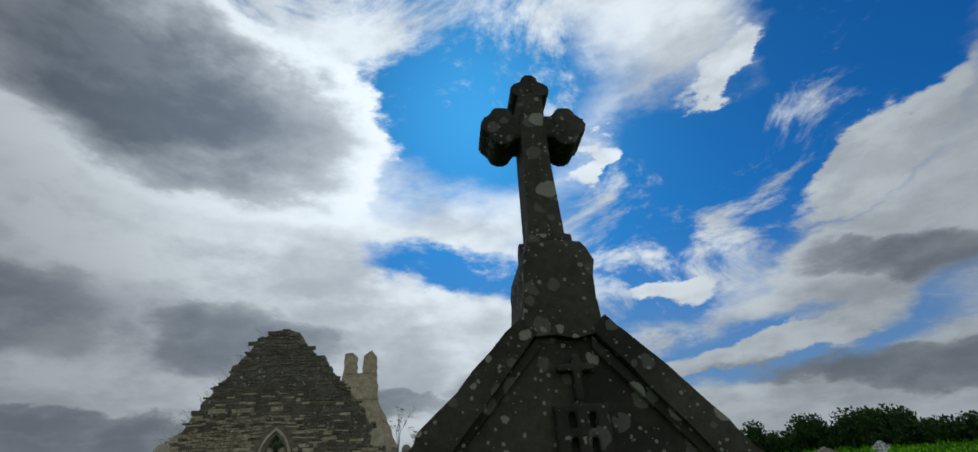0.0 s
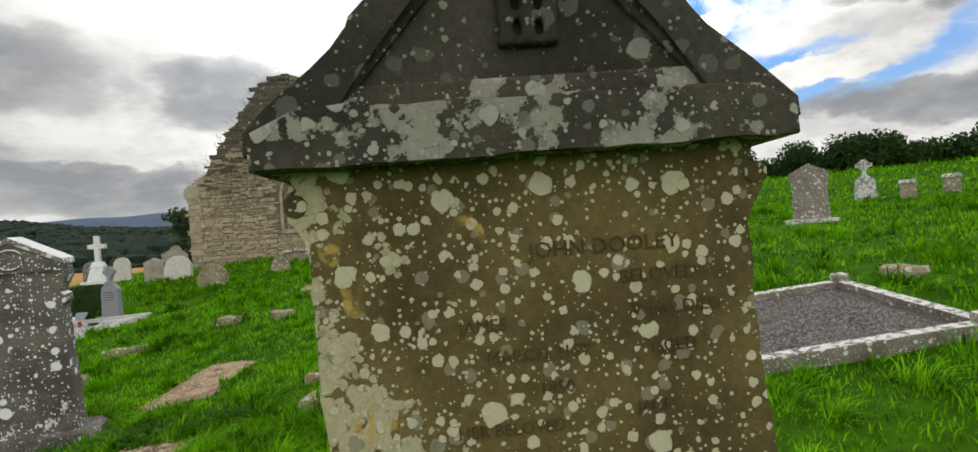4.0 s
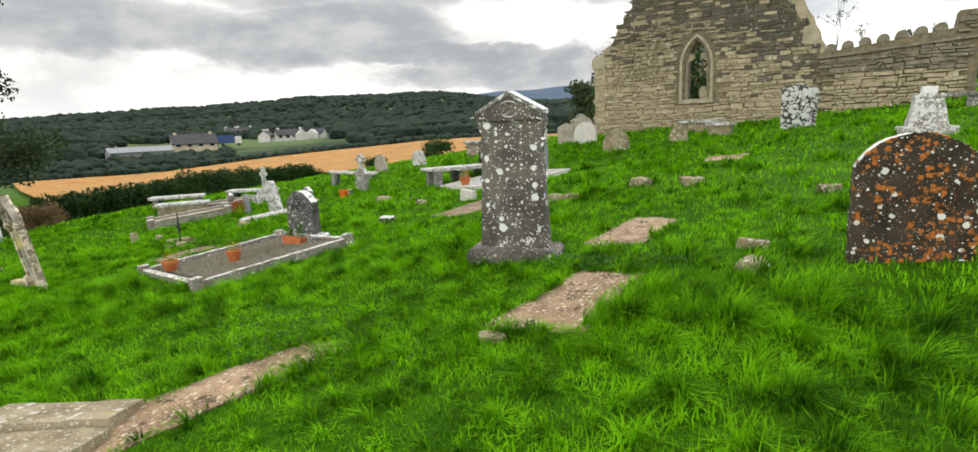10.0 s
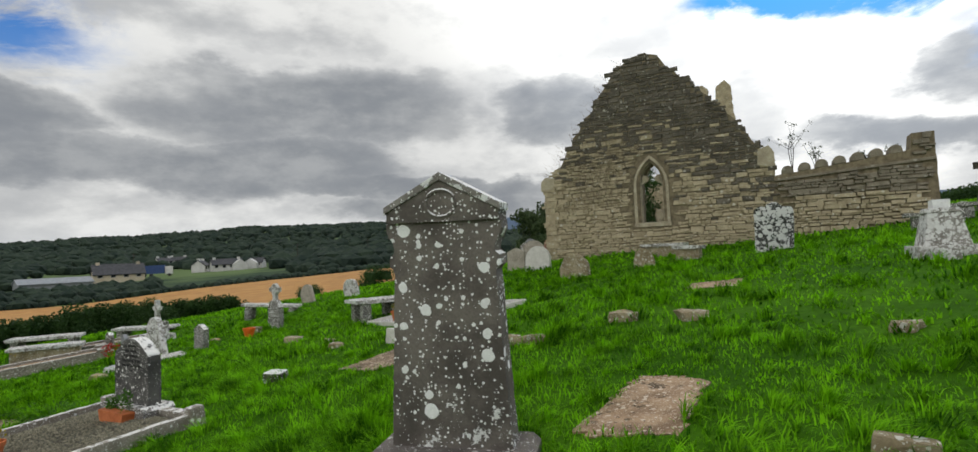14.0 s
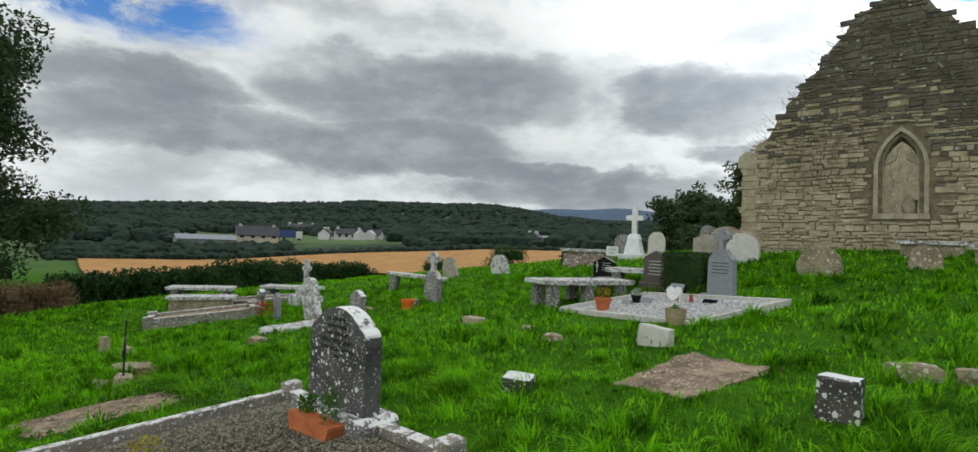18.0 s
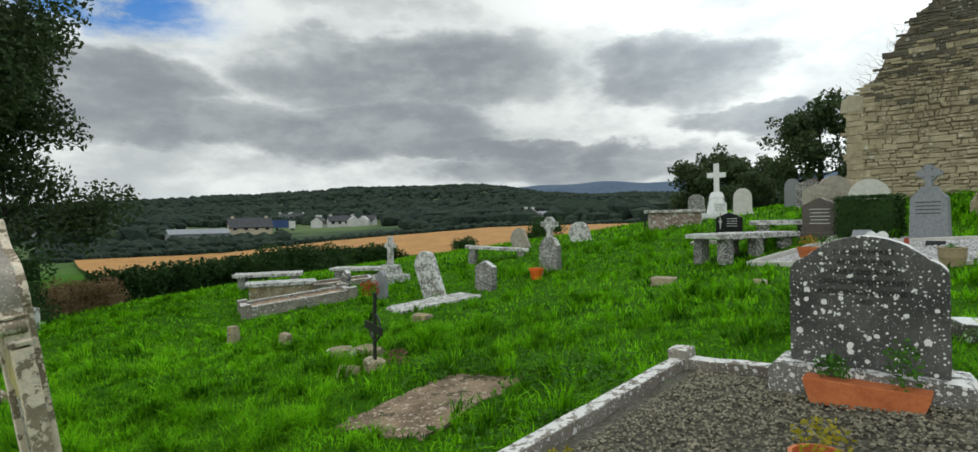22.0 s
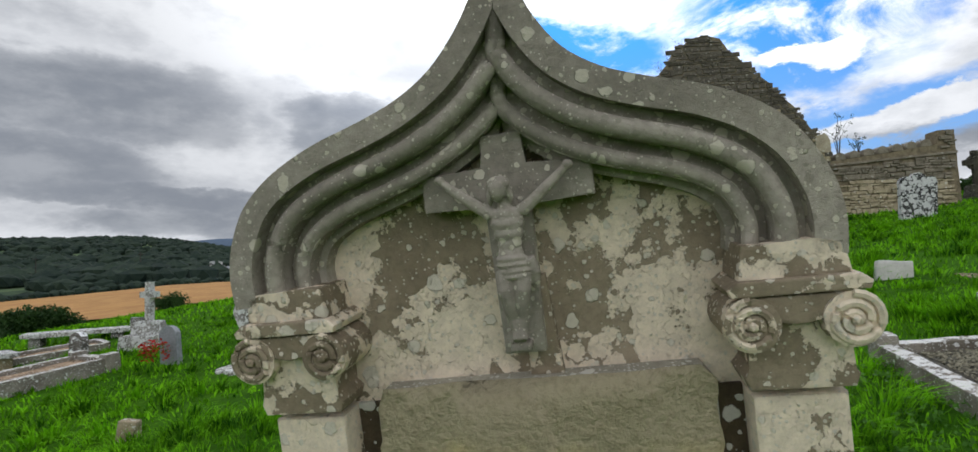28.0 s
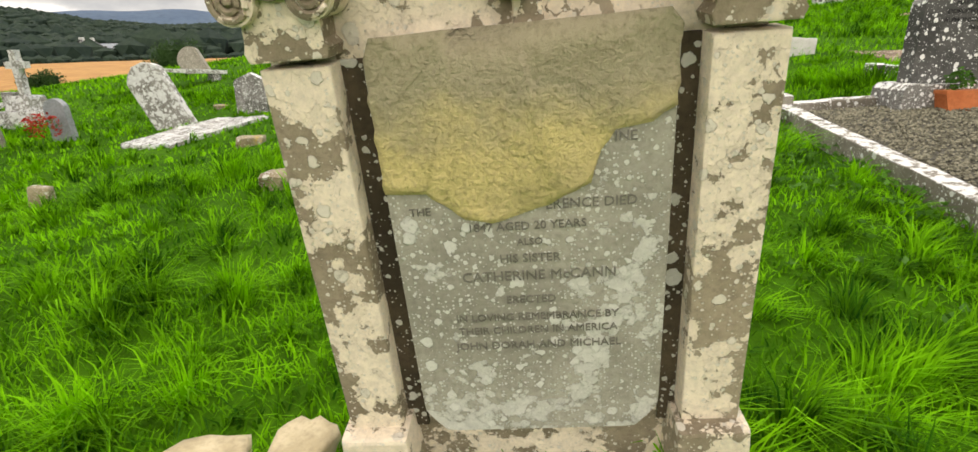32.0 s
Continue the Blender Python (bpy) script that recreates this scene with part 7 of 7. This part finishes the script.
grove(-20, 75, 119, 126, 620, 0.95)
grove(56, 75, 128, 165, 260, 1.5)
grove(8, 27, 150, 260, 260, 4.0)
grove(33, 45.5, 200, 270, 160, 3.6)
grove(22, 44, 135, 185, 60, 2.6)
grove(65, 110, 195, 300, 260, 3.0)
grove(-30, 110, 262, 460, 1800, 3.6)
grove(-30, 115, 460, 900, 3300, 5.0)
grove(-30, 115, 900, 1900, 6200, 7.2)
grove(-60, -15, 90, 160, 160, 3.0)
base = bmesh.new()
bmesh.ops.create_icosphere(base, subdivisions=1, radius=1.0)
bv = np.array([tuple(v.co) for v in base.verts])
bf = np.array([[v.index for v in f.verts] for f in base.faces])
base.free()
cs, rs = np.array(cs), np.array(rs)
vv = bv[None] * (1 + 0.45 * (g.rand(len(cs), len(bv), 1) - 0.5)) * rs[:, None, None] * (1.0, 1.0, 0.75) + cs[:, None]
ff = (bf[None] + len(bv) * np.arange(len(cs))[:, None, None]).reshape(-1, 3)
tagged(mesh_object("far_woods", vv.reshape(-1, 3), ff, M_FAR, False), "dark mixed woods and hedgerows across the valley and hills", "woods", kind="stuff")

# the last ridge, several kilometres off, with distance haze painted as its blue
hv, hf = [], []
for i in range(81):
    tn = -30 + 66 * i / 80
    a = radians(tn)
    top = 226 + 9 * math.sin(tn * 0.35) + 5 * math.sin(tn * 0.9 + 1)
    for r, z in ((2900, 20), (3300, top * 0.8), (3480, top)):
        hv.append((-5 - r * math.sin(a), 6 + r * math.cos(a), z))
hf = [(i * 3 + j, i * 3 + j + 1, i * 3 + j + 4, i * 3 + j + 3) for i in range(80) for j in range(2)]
tagged(mesh_object("far_hills", hv, hf, plain("distant moorland with haze blue", (0.06, 0.095, 0.15), (0.08, 0.12, 0.175), 0.004, 0.95, 0.1), True), "long hills at the valley's far end, coloured haze blue", "hills", kind="structure")

# houses in the valley
M_RENDER = plain("white house render", (0.5, 0.49, 0.46), (0.62, 0.61, 0.58), 0.6, 0.9, 0.1)
M_CREAM = plain("cream house render", (0.5, 0.42, 0.3), (0.58, 0.5, 0.37), 0.6, 0.9, 0.1)
M_SLATE = plain("dark slate roof", (0.035, 0.036, 0.04), (0.07, 0.07, 0.075), 1.5, 0.7, 0.3)
M_METAL = plain("pale metal sheeting", (0.2, 0.215, 0.23), (0.28, 0.3, 0.32), 1.0, 0.5, 0.1)
M_PANE = plain("dark window glass", (0.01, 0.012, 0.015), (0.02, 0.022, 0.025), 4.0, 0.1, 0.0)


def house(label, turn, r, lift, w, d, h, roof, wall, cover, yaw, panes=3, chimney=True, wing=None):
    w, d, h, roof = w * 0.74, d * 0.7, h * 0.74, roof * 0.7
    a = radians(turn)
    x, y = -5 - r * math.sin(a), 6 + r * math.cos(a)
    th = empty("house", pose(x, y, far_z(x, y) + lift, 0, 0, turn + yaw), label, "house", "valley houses")
    bm = bmesh.new()
    prism(bm, [(-d / 2, -2), (d / 2, -2), (d / 2, h), (0, h + roof), (-d / 2, h)], -w / 2, w / 2)
    bmesh.ops.rotate(bm, verts=bm.verts[:], cent=(0, 0, 0), matrix=Matrix.Rotation(radians(90), 3, "Z"))
    part("wall", bm, wall, th)
    bm = bmesh.new()
    for k in (-1, 1):
        prism(bm, [(k * (d / 2 + 0.4), h - 0.25), (0, h + roof + 0.1), (0, h + roof + 0.35), (k * (d / 2 + 0.5), h)], -w / 2 - 0.3, w / 2 + 0.3)
    bmesh.ops.rotate(bm, verts=bm.verts[:], cent=(0, 0, 0), matrix=Matrix.Rotation(radians(90), 3, "Z"))
    ro = part("roof", bm, cover, th)
    if chimney:
        for k in (-1, 1):
            part("chimney", box(bmesh.new(), k * w * 0.4 - 0.5, k * w * 0.4 + 0.5, -0.5, 0.5, h + roof - 0.6, h + roof + 0.9, 0.05), wall, ro)
    for i in range(panes):
        px = -w / 2 + w * (i + 0.5) / panes
        win = part("window", box(bmesh.new(), px - 0.7, px + 0.7, -d / 2 - 0.08, -d / 2 - 0.02, 0.9, 2.2, 0.02), M_RENDER, th)
        part("pane", box(bmesh.new(), px - 0.6, px + 0.6, -d / 2 - 0.1, -d / 2 - 0.082, 1.0, 2.1), M_PANE, win)
    if wing:
        part("gable_wing", prism(bmesh.new(), [(wing - 2.6, -2), (wing + 2.6, -2), (wing + 2.6, h * 0.95), (wing, h + roof * 0.95), (wing - 2.6, h * 0.95)], -d / 2 - 2.5, -d / 2 + 1), wall, th)
    return th


house("white bungalow with gabled wings and a dark roof", 50.0, 235, 0.2, 15, 8, 3.0, 2.8, M_RENDER, M_SLATE, 12, 4, True, 4.0)
house("small white gabled house beside the bungalow", 47.3, 240, 0.2, 8, 7, 2.8, 2.4, M_RENDER, M_SLATE, -20, 2, False, -1.0)
house("white house end with a steep gable", 52.2, 238, 0.2, 7, 7, 3.2, 2.6, M_RENDER, M_SLATE, 70, 2)
house("large cream house under a wide slate roof", 58.7, 205, 0.5, 18, 13, 2.6, 4.2, M_CREAM, M_SLATE, 5, 4)
house("long farm shed roofed with pale metal sheets", 63.2, 190, 0.0, 22, 12, 2.2, 1.6, M_GREY, M_METAL, 10, 0, False)
house("white farmhouse among trees at the field's end", 30.8, 190, 0.5, 8, 6, 2.6, 2.2, M_RENDER, M_SLATE, 60, 2)
house("long grey farm building with white walls", 28.6, 195, 0.4, 14, 7, 2.2, 1.3, M_RENDER, M_METAL, 5, 4, False)
house("distant white cottage below the woods", 75.5, 250, 0.3, 12, 7, 2.6, 2.2, M_RENDER, M_SLATE, 10, 3)
house("distant pale house among the trees", 55.2, 300, 1.0, 9, 7, 3.0, 2.0, M_RENDER, M_SLATE, 30, 3)
house("distant pale house among the trees", 54.0, 305, 1.0, 10, 7, 3.0, 2.0, M_RENDER, M_SLATE, -10, 3)
th = empty("parked_truck", pose(-5 - 220 * math.sin(radians(55.8)), 6 + 220 * math.cos(radians(55.8)), far_z(-5 - 220 * math.sin(radians(55.8)), 6 + 220 * math.cos(radians(55.8))) + 0.2, 0, 0, 50), "blue lorry with a white cab parked by the houses", "truck")
part("box_body", box(bmesh.new(), -5, 2.6, -1.2, 1.2, 1.0, 3.9, 0.05), plain("blue paint", (0.03, 0.06, 0.16), (0.04, 0.08, 0.2), 2.0, 0.4, 0.0), th)
part("cab", box(bmesh.new(), 2.8, 5.0, -1.2, 1.2, 0.7, 3.5, 0.2), M_RENDER, th)
for k in (-3.5, -1.5, 4.0):
    for s in (-1, 1):
        bm = bmesh.new()
        tube(bm, [(k, s * 0.9, 0.5), (k, s * 1.2, 0.5)], 0.5, 14)
        part("wheel", bm, M_IRON, th)
for turn, r in ((43.5, 230), (57.5, 240), (36.5, 220)):
    a = radians(turn)
    x, y = -5 - r * math.sin(a), 6 + r * math.cos(a)
    bm = bmesh.new()
    tube(bm, [(0, 0, -1), (0, 0, 9)], [0.16, 0.1], 8)
    box(bm, -0.9, 0.9, -0.06, 0.06, 8.2, 8.35)
    tagged(part("utility_pole", bm, M_BARK, None, m=pose(x, y, far_z(x, y), 0, 0, turn)), "wooden utility pole in the valley", "pole", "utility poles")
v, f = leaf_quads([(0.1 * math.sin(i), 0.1 * math.cos(i * 1.7), 0.3 + i * 0.17) for i in range(38)], [0.5 - 0.006 * i for i in range(38)], np.full(38, 190), 0.09, 31)
ob = mesh_object("ivy", v, f, M_LEAF)
ob.matrix_basis = pose(-30.4, 6.6, far_z(-30.4, 6.6) - 0.2)
tagged(ob, "dark ivy wrapped round the big tree's trunk", "ivy", kind="stuff")
hedge("hedge", "dark leafy thicket behind the big tree", [(-44, -6), (-42, 6), (-41, 12)], 3.0, 2.6, 22, 300, 0.14, None, 0.4)

# ---- grass ----
LINE = np.array([(0, 0.6), (-0.6, 0.7), (-2.0, 3.0), (-4.4, 4.2), (-7.3, 3.3), (-9.5, 3.2), (-11.8, 3.3)])
PLOTS = [(-7.97, 6.98, -13, 2.33, 2.3), (3.16, 5.8, -9, 2.4, 1.65), (-7.25, 14.55, -26, 3.05, 2.2), (-10.7, 17.7, -5, 1.0, 1.1), (-19.25, 13.1, -28, 1.15, 2.5), (-21.0, 15.6, -40, 0.9, 1.9)]


def off_line(x, y):
    best = np.full(x.shape, 1e9)
    for (ax, ay), (bx, by) in zip(LINE, LINE[1:]):
        dx, dy = bx - ax, by - ay
        t = np.clip(((x - ax) * dx + (y - ay) * dy) / (dx * dx + dy * dy), 0, 1)
        best = np.minimum(best, np.hypot(x - ax - t * dx, y - ay - t * dy))
    return best


def open_turf(x, y):
    """Where grass grows: not on slabs, in plots or inside the church."""
    ok = np.ones(x.shape, bool)
    for cx, cy, yaw, w, d in PLOTS:
        c, s = math.cos(radians(yaw)), math.sin(radians(yaw))
        u, v = (x - cx) * c + (y - cy) * s, -(x - cx) * s + (y - cy) * c
        ok &= ~((abs(u) < w / 2 + 0.03) & (v < 0.05) & (v > -d - 0.05))
    for q in LEDGERS:
        m = np.ones(x.shape, bool)
        for (ax, ay), (bx, by) in zip(q, q[1:] + q[:1]):
            side = (bx - ax) * (y - ay) - (by - ay) * (x - ax)
            m &= side > 0.06 * math.hypot(bx - ax, by - ay)
        ok &= ~m
    c, s = math.cos(radians(-3)), math.sin(radians(-3))
    u, v = (x + 8.2) * c + (y - 22.8) * s, -(x + 8.2) * s + (y - 22.8) * c
    ok &= ~((u > -0.05) & (u < 11.8) & (v > -0.03))
    for cx, cy, r in ((0.26, 1.68, 0.3), (-11.6, 4.25, 0.3), (0.17, 5.86, 0.3), (-3.46, 6.02, 0.4)):
        ok &= np.hypot(x - cx, (y - cy) * 3) > r
    return ok


def blades(name, label, x, y, z, ln, a, lean, width, g, knees):
    """Curved tapering blades: roots, lengths, bearings and droop as arrays."""
    n = len(x)
    dx, dy = np.cos(a), np.sin(a)
    wx, wy = -dy * width * (0.6 + 0.8 * g.rand(n)), dx * width * (0.6 + 0.8 * g.rand(n))
    rows = []
    for f in knees:
        k = 1.0 - 0.75 * f * f
        off, hi = lean * f * f * ln * 1.25, ln * (f - 0.32 * lean * f * f)
        cx, cy, cz = x + dx * off, y + dy * off, z + hi - 0.01
        rows += [np.stack([cx - wx * k, cy - wy * k, cz], -1), np.stack([cx + wx * k, cy + wy * k, cz], -1)]
    off, hi = lean * ln * 1.25, ln * (1 - 0.42 * lean)
    rows.append(np.stack([x + dx * off, y + dy * off, z + hi - 0.01], -1))
    v = np.stack(rows, 1).reshape(-1, 3)
    last = 2 * len(knees)
    tri = [q for j in range(0, last - 2, 2) for q in ((j, j + 1, j + 3), (j, j + 3, j + 2))] + [(last - 2, last - 1, last)]
    f = (np.array(tri)[None] + (last + 1) * np.arange(n)[:, None, None]).reshape(-1, 3)
    tagged(mesh_object(name, v, f, M_BLADE, True), label, "grass", kind="stuff")


def rank(x, y):
    """Where the grass stands tall, from 0 to 1."""
    return 0.5 + 0.5 * np.sin(x * 0.9 + 1.4 * np.sin(y * 0.8)) * np.sin(y * 1.1 + np.sin(x * 0.7))


def turf(name, label, spots, length, width, seed, droop=0.8, knees=(0.0, 0.6)):
    """Short grass between the tufts."""
    g = np.random.RandomState(seed)
    x, y = spots[:, 0], spots[:, 1]
    n = len(x)
    ln = length * (0.4 + 0.8 * g.rand(n)) * (0.7 + 0.6 * rank(x, y))
    a = g.rand(n) * math.tau
    blades(name, label, x, y, land(x, y), ln, a, (0.25 + 0.75 * g.rand(n)) * droop, width, g, knees)


def tufts(name, label, spots, count, size, length, width, seed, knees=(0.0, 0.45, 0.8)):
    """Clumps whose blades rise from one crown and fall outwards, combed one way by the wind."""
    g = np.random.RandomState(seed)
    m = len(spots)
    big = (0.55 + 0.9 * g.rand(m) ** 1.6) * (0.6 + 0.8 * rank(spots[:, 0], spots[:, 1]))
    per = np.maximum(6, (count * big ** 1.4).astype(int))
    i = np.repeat(np.arange(m), per)
    n = len(i)
    r, a = np.abs(g.normal(size=n)) * 0.7, g.rand(n) * math.tau
    ox, oy = r * np.cos(a) * size * big[i], r * np.sin(a) * size * big[i]
    x, y = spots[i, 0] + ox, spots[i, 1] + oy
    keep = open_turf(x, y)
    i, r, ox, oy, x, y = i[keep], r[keep], ox[keep], oy[keep], x[keep], y[keep]
    n = len(i)
    wind = 0.9 * np.sin(spots[:, 0] * 0.6 + spots[:, 1] * 0.4) - 1.2 + 0.7 * g.normal(size=m)
    vx, vy = ox / (size * big[i]) + 0.55 * np.cos(wind[i]) + 0.3 * g.normal(size=n), oy / (size * big[i]) + 0.55 * np.sin(wind[i]) + 0.3 * g.normal(size=n)
    ln = length * big[i] * (0.55 + 0.6 * g.rand(n)) * np.exp(-0.25 * r * r)
    lean = np.clip(0.25 + 0.55 * np.hypot(vx, vy) + 0.15 * g.normal(size=n), 0.1, 1.25)
    blades(name, label, x, y, land(x, y), ln, np.arctan2(vy, vx), lean, width, g, knees)


def scatter(x0, x1, y0, y1, per, lo, hi, seed):
    g = np.random.RandomState(seed)
    n = int((x1 - x0) * (y1 - y0) * per)
    x, y = x0 + g.rand(n) * (x1 - x0), y0 + g.rand(n) * (y1 - y0)
    d = off_line(x, y)
    keep = (d >= lo) & (d < hi) & open_turf(x, y)
    return np.stack([x[keep], y[keep]], -1)


turf("near_turf", "short bright green grass between tufts", scatter(-16, 5, -0.5, 9, 1700, 0.0, 2.6, 1), 0.095, 0.004, 2, 0.95, (0.0, 0.5))
tufts("near_grass", "lush bright green grass in drooping tufts", scatter(-16, 5, -0.5, 9, 22, 0.0, 2.6, 11), 84, 0.08, 0.2, 0.0034, 12, (0.0, 0.5))
turf("middle_turf", "short green grass across the graveyard", scatter(-20, 9, -1, 13, 560, 2.6, 6.0, 3), 0.09, 0.006, 4)
tufts("middle_grass", "lush green tufts across the graveyard", scatter(-20, 9, -1, 13, 10, 2.6, 6.0, 13), 55, 0.1, 0.2, 0.005, 14, (0.0, 0.55))
turf("outer_turf", "short green grass farther across the slope", scatter(-32, 18, -1, 24, 105, 6.0, 17.0, 5), 0.1, 0.013, 6)
tufts("outer_grass", "green tufts farther across the graveyard slope", scatter(-32, 18, -1, 24, 4.5, 6.0, 17.0, 15), 32, 0.13, 0.21, 0.009, 16, (0.0, 0.55))
turf("far_grass", "green grass at the graveyard's edges", scatter(-34, 22, -4, 36, 36, 17.0, 40.0, 7), 0.16, 0.027, 8)


def clover(label, cx, cy, rx, ry, count, seed):
    g = np.random.RandomState(seed)
    x, y = cx + g.normal(size=count) * rx, cy + g.normal(size=count) * ry
    k = open_turf(x, y)
    x, y = x[k], y[k]
    z = land(x, y) + 0.03 + 0.05 * g.rand(len(x))
    v, f = leaf_quads(np.stack([x, y, z], -1), np.full(len(x), 0.02), np.full(len(x), 3), 0.018, seed, 0.3)
    tagged(mesh_object("clover", v, f, M_GRN), label, "clover", kind="stuff")


clover("low clover and weeds growing by a ledger slab", -10.3, 7.1, 0.7, 0.25, 900, 3)
clover("low clover and weeds along the slab's edge", -2.3, 5.75, 0.5, 0.15, 500, 4)
clover("low clover and weeds beside the long slab", -4.3, 3.5, 0.6, 0.4, 500, 5)
clover("low clover and weeds at the kerb", -9.4, 5.6, 0.4, 0.8, 700, 6)

# ---- masonry of the church ----
M_STAIN = stone("church stone darkened by old ivy", (0.075, 0.066, 0.05), (0.155, 0.136, 0.103), 0.2, 6.0, (0.4, 0.38, 0.32), relief=0.9, fine_white=0.1)


def block_shape(w, h, rnd, depth=0.032):
    """One rough-faced stone about its centre: a bulging face, chamfered edges."""
    def j(a):
        return rnd.uniform(-a, a) * min(1.0, h / 0.12)
    o = [(-w / 2 + j(0.024), -h / 2 + j(0.02)), (w / 2 + j(0.024), -h / 2 + j(0.02)), (w / 2 + j(0.024), h / 2 + j(0.02)), (-w / 2 + j(0.024), h / 2 + j(0.02))]
    v = [(x, 0.02, z) for x, z in o] + [(x * 0.97, -depth * 0.6, z * 0.94) for x, z in o] + [(x * 0.9 + j(0.01), -depth + j(0.014), z * 0.8 + j(0.01)) for x, z in o]
    f = []
    for r in (0, 4):
        for i in range(4):
            f.append((r + i, r + (i + 1) % 4, r + 4 + (i + 1) % 4, r + 4 + i))
    f.append((8, 9, 10, 11))
    return v, f


def lay_stones(parent, x0, x1, z0, z1, ok, seed, shapes, near):
    """Courses of rubble; the near ones are parts, the rest one mesh."""
    rnd = random.Random(seed)
    rest_v, rest_f = [], []
    rest_dark_v, rest_dark_f = [], []
    z = z0
    made = 0
    while z < z1:
        h = rnd.choice((0.045, 0.055, 0.06, 0.07, 0.08, 0.09, 0.1, 0.13, 0.17))
        x = x0 - rnd.uniform(0, 0.2)
        while x < x1:
            w = rnd.choice((0.12, 0.16, 0.2, 0.26, 0.3, 0.38, 0.5)) * (1.2 if h > 0.12 else 1)
            cx, cz = x + w / 2, z + h / 2 + 0.05 * math.sin(x * 0.9 + z) + 0.025 * math.sin(x * 3.1 + z * 2.0)
            x += w + 0.016
            cz += rnd.uniform(-0.014, 0.014)
            if not ok(cx, cz, w, h):
                continue
            dark = cz > 5.5 - 0.4 * abs(cx - 2.6) + rnd.gauss(0, 0.75) if cx < 7.7 else cz > 2.95
            if made < near and cz < 5.2 and not (dark and x1 > 8) and rnd.random() < 0.72:
                me = rnd.choice(shapes[dark])
                s = new("stone", me)
                s.parent = parent
                s.matrix_basis = Matrix.Translation((cx, -0.004, cz)) @ Matrix.Diagonal((w / 0.26, 1, h / 0.09, 1))
                made += 1
            else:
                v, f = block_shape(w, h, rnd)
                dst_v, dst_f = (rest_dark_v, rest_dark_f) if dark else (rest_v, rest_f)
                b = len(dst_v)
                dst_v += [(a + cx, c - 0.004, e + cz) for a, c, e in v]
                dst_f += [tuple(q + b for q in t) for t in f]
        z += h + 0.014
    for vs, fs, mat in ((rest_v, rest_f, M_WALL), (rest_dark_v, rest_dark_f, M_STAIN if x1 < 8 else M_MERLON)):
        if vs:
            ob = mesh_object("rubble_masonry", vs, fs, mat)
            ob.parent = parent
            ob["kind"] = "stuff"


SHAPES = {False: [], True: []}
rs = random.Random(4)
for dark in (False, True):
    for i in range(12):
        v, f = block_shape(0.26, 0.09, rs)
        me = bpy.data.meshes.new("stone")
        me.from_pydata(v, [], f)
        me.materials.append(M_STAIN if dark else M_WALL)
        SHAPES[dark].append(me)
HOOD = lancet(WIN_X, WIN_Z0 - 0.2, WIN_Z1 + 0.42, WIN_W + 0.24)


def on_gable(x, z, w, h):
    return sum(inside(x + a * w * 0.5, z + b * h * 0.5, GABLE_EDGE) for a in (-1, 1) for b in (-1, 1)) > 1 and inside(x, z, GABLE_EDGE) and not any(inside(x + a * w * 0.5, z + b * h * 0.4, HOOD) for a in (-1, 0, 1) for b in (-1, 1))


lay_stones(gable, 0.0, 7.8, 1.0, 8.6, on_gable, 5, SHAPES, 300)


def on_parapet(x, z, w, h):
    return 7.85 < x - w / 2 and x + w / 2 < 11.9 and z + h / 2 < 3.52 + (x - 7.8) * 0.062 or (x - w / 2 > 11.4 and x + w / 2 < 11.96 and 3.95 < z < 4.55)


lay_stones(parapet, 7.9, 11.9, 1.2, 4.55, on_parapet, 6, SHAPES, 120)
# quoins at the gable's left corner, with the stones of its return
rq = random.Random(15)
z = 1.0
while z < 4.0:
    h = rq.uniform(0.14, 0.26)
    wq = rq.uniform(0.3, 0.55)
    part("quoin", box(bmesh.new(), -0.035, wq, -0.05, 0.4, z, z + h - 0.012, 0.018), M_WALL, gable)
    z += h

# broken coping stones stepping down the gable's edges
rc = random.Random(9)
for edge in (((4.35, 8.4), (5.2, 7.45), (5.75, 6.85), (6.9, 5.5), (7.45, 4.75)),):
    for (x0, z0), (x1, z1) in zip(edge, edge[1:]):
        steps = max(2, int(abs(z1 - z0) / 0.2))
        for i in range(steps):
            f = (i + 0.5) / steps
            cx, cz = x0 + (x1 - x0) * f, z0 + (z1 - z0) * f
            w, h = rc.choice((0.06, 0.09, 0.13, 0.2)), rc.uniform(0.04, 0.12)
            if rc.random() < 0.35:
                continue
            cx += (0.06 if edge[0][0] > 2 else -0.06) * rc.random()
            part("coping_stone", box(bmesh.new(), cx - w, cx + w * 0.8, rc.uniform(-0.03, 0.05), rc.uniform(0.5, 0.8), cz - h, cz + h, 0.02), M_STAIN, gable)
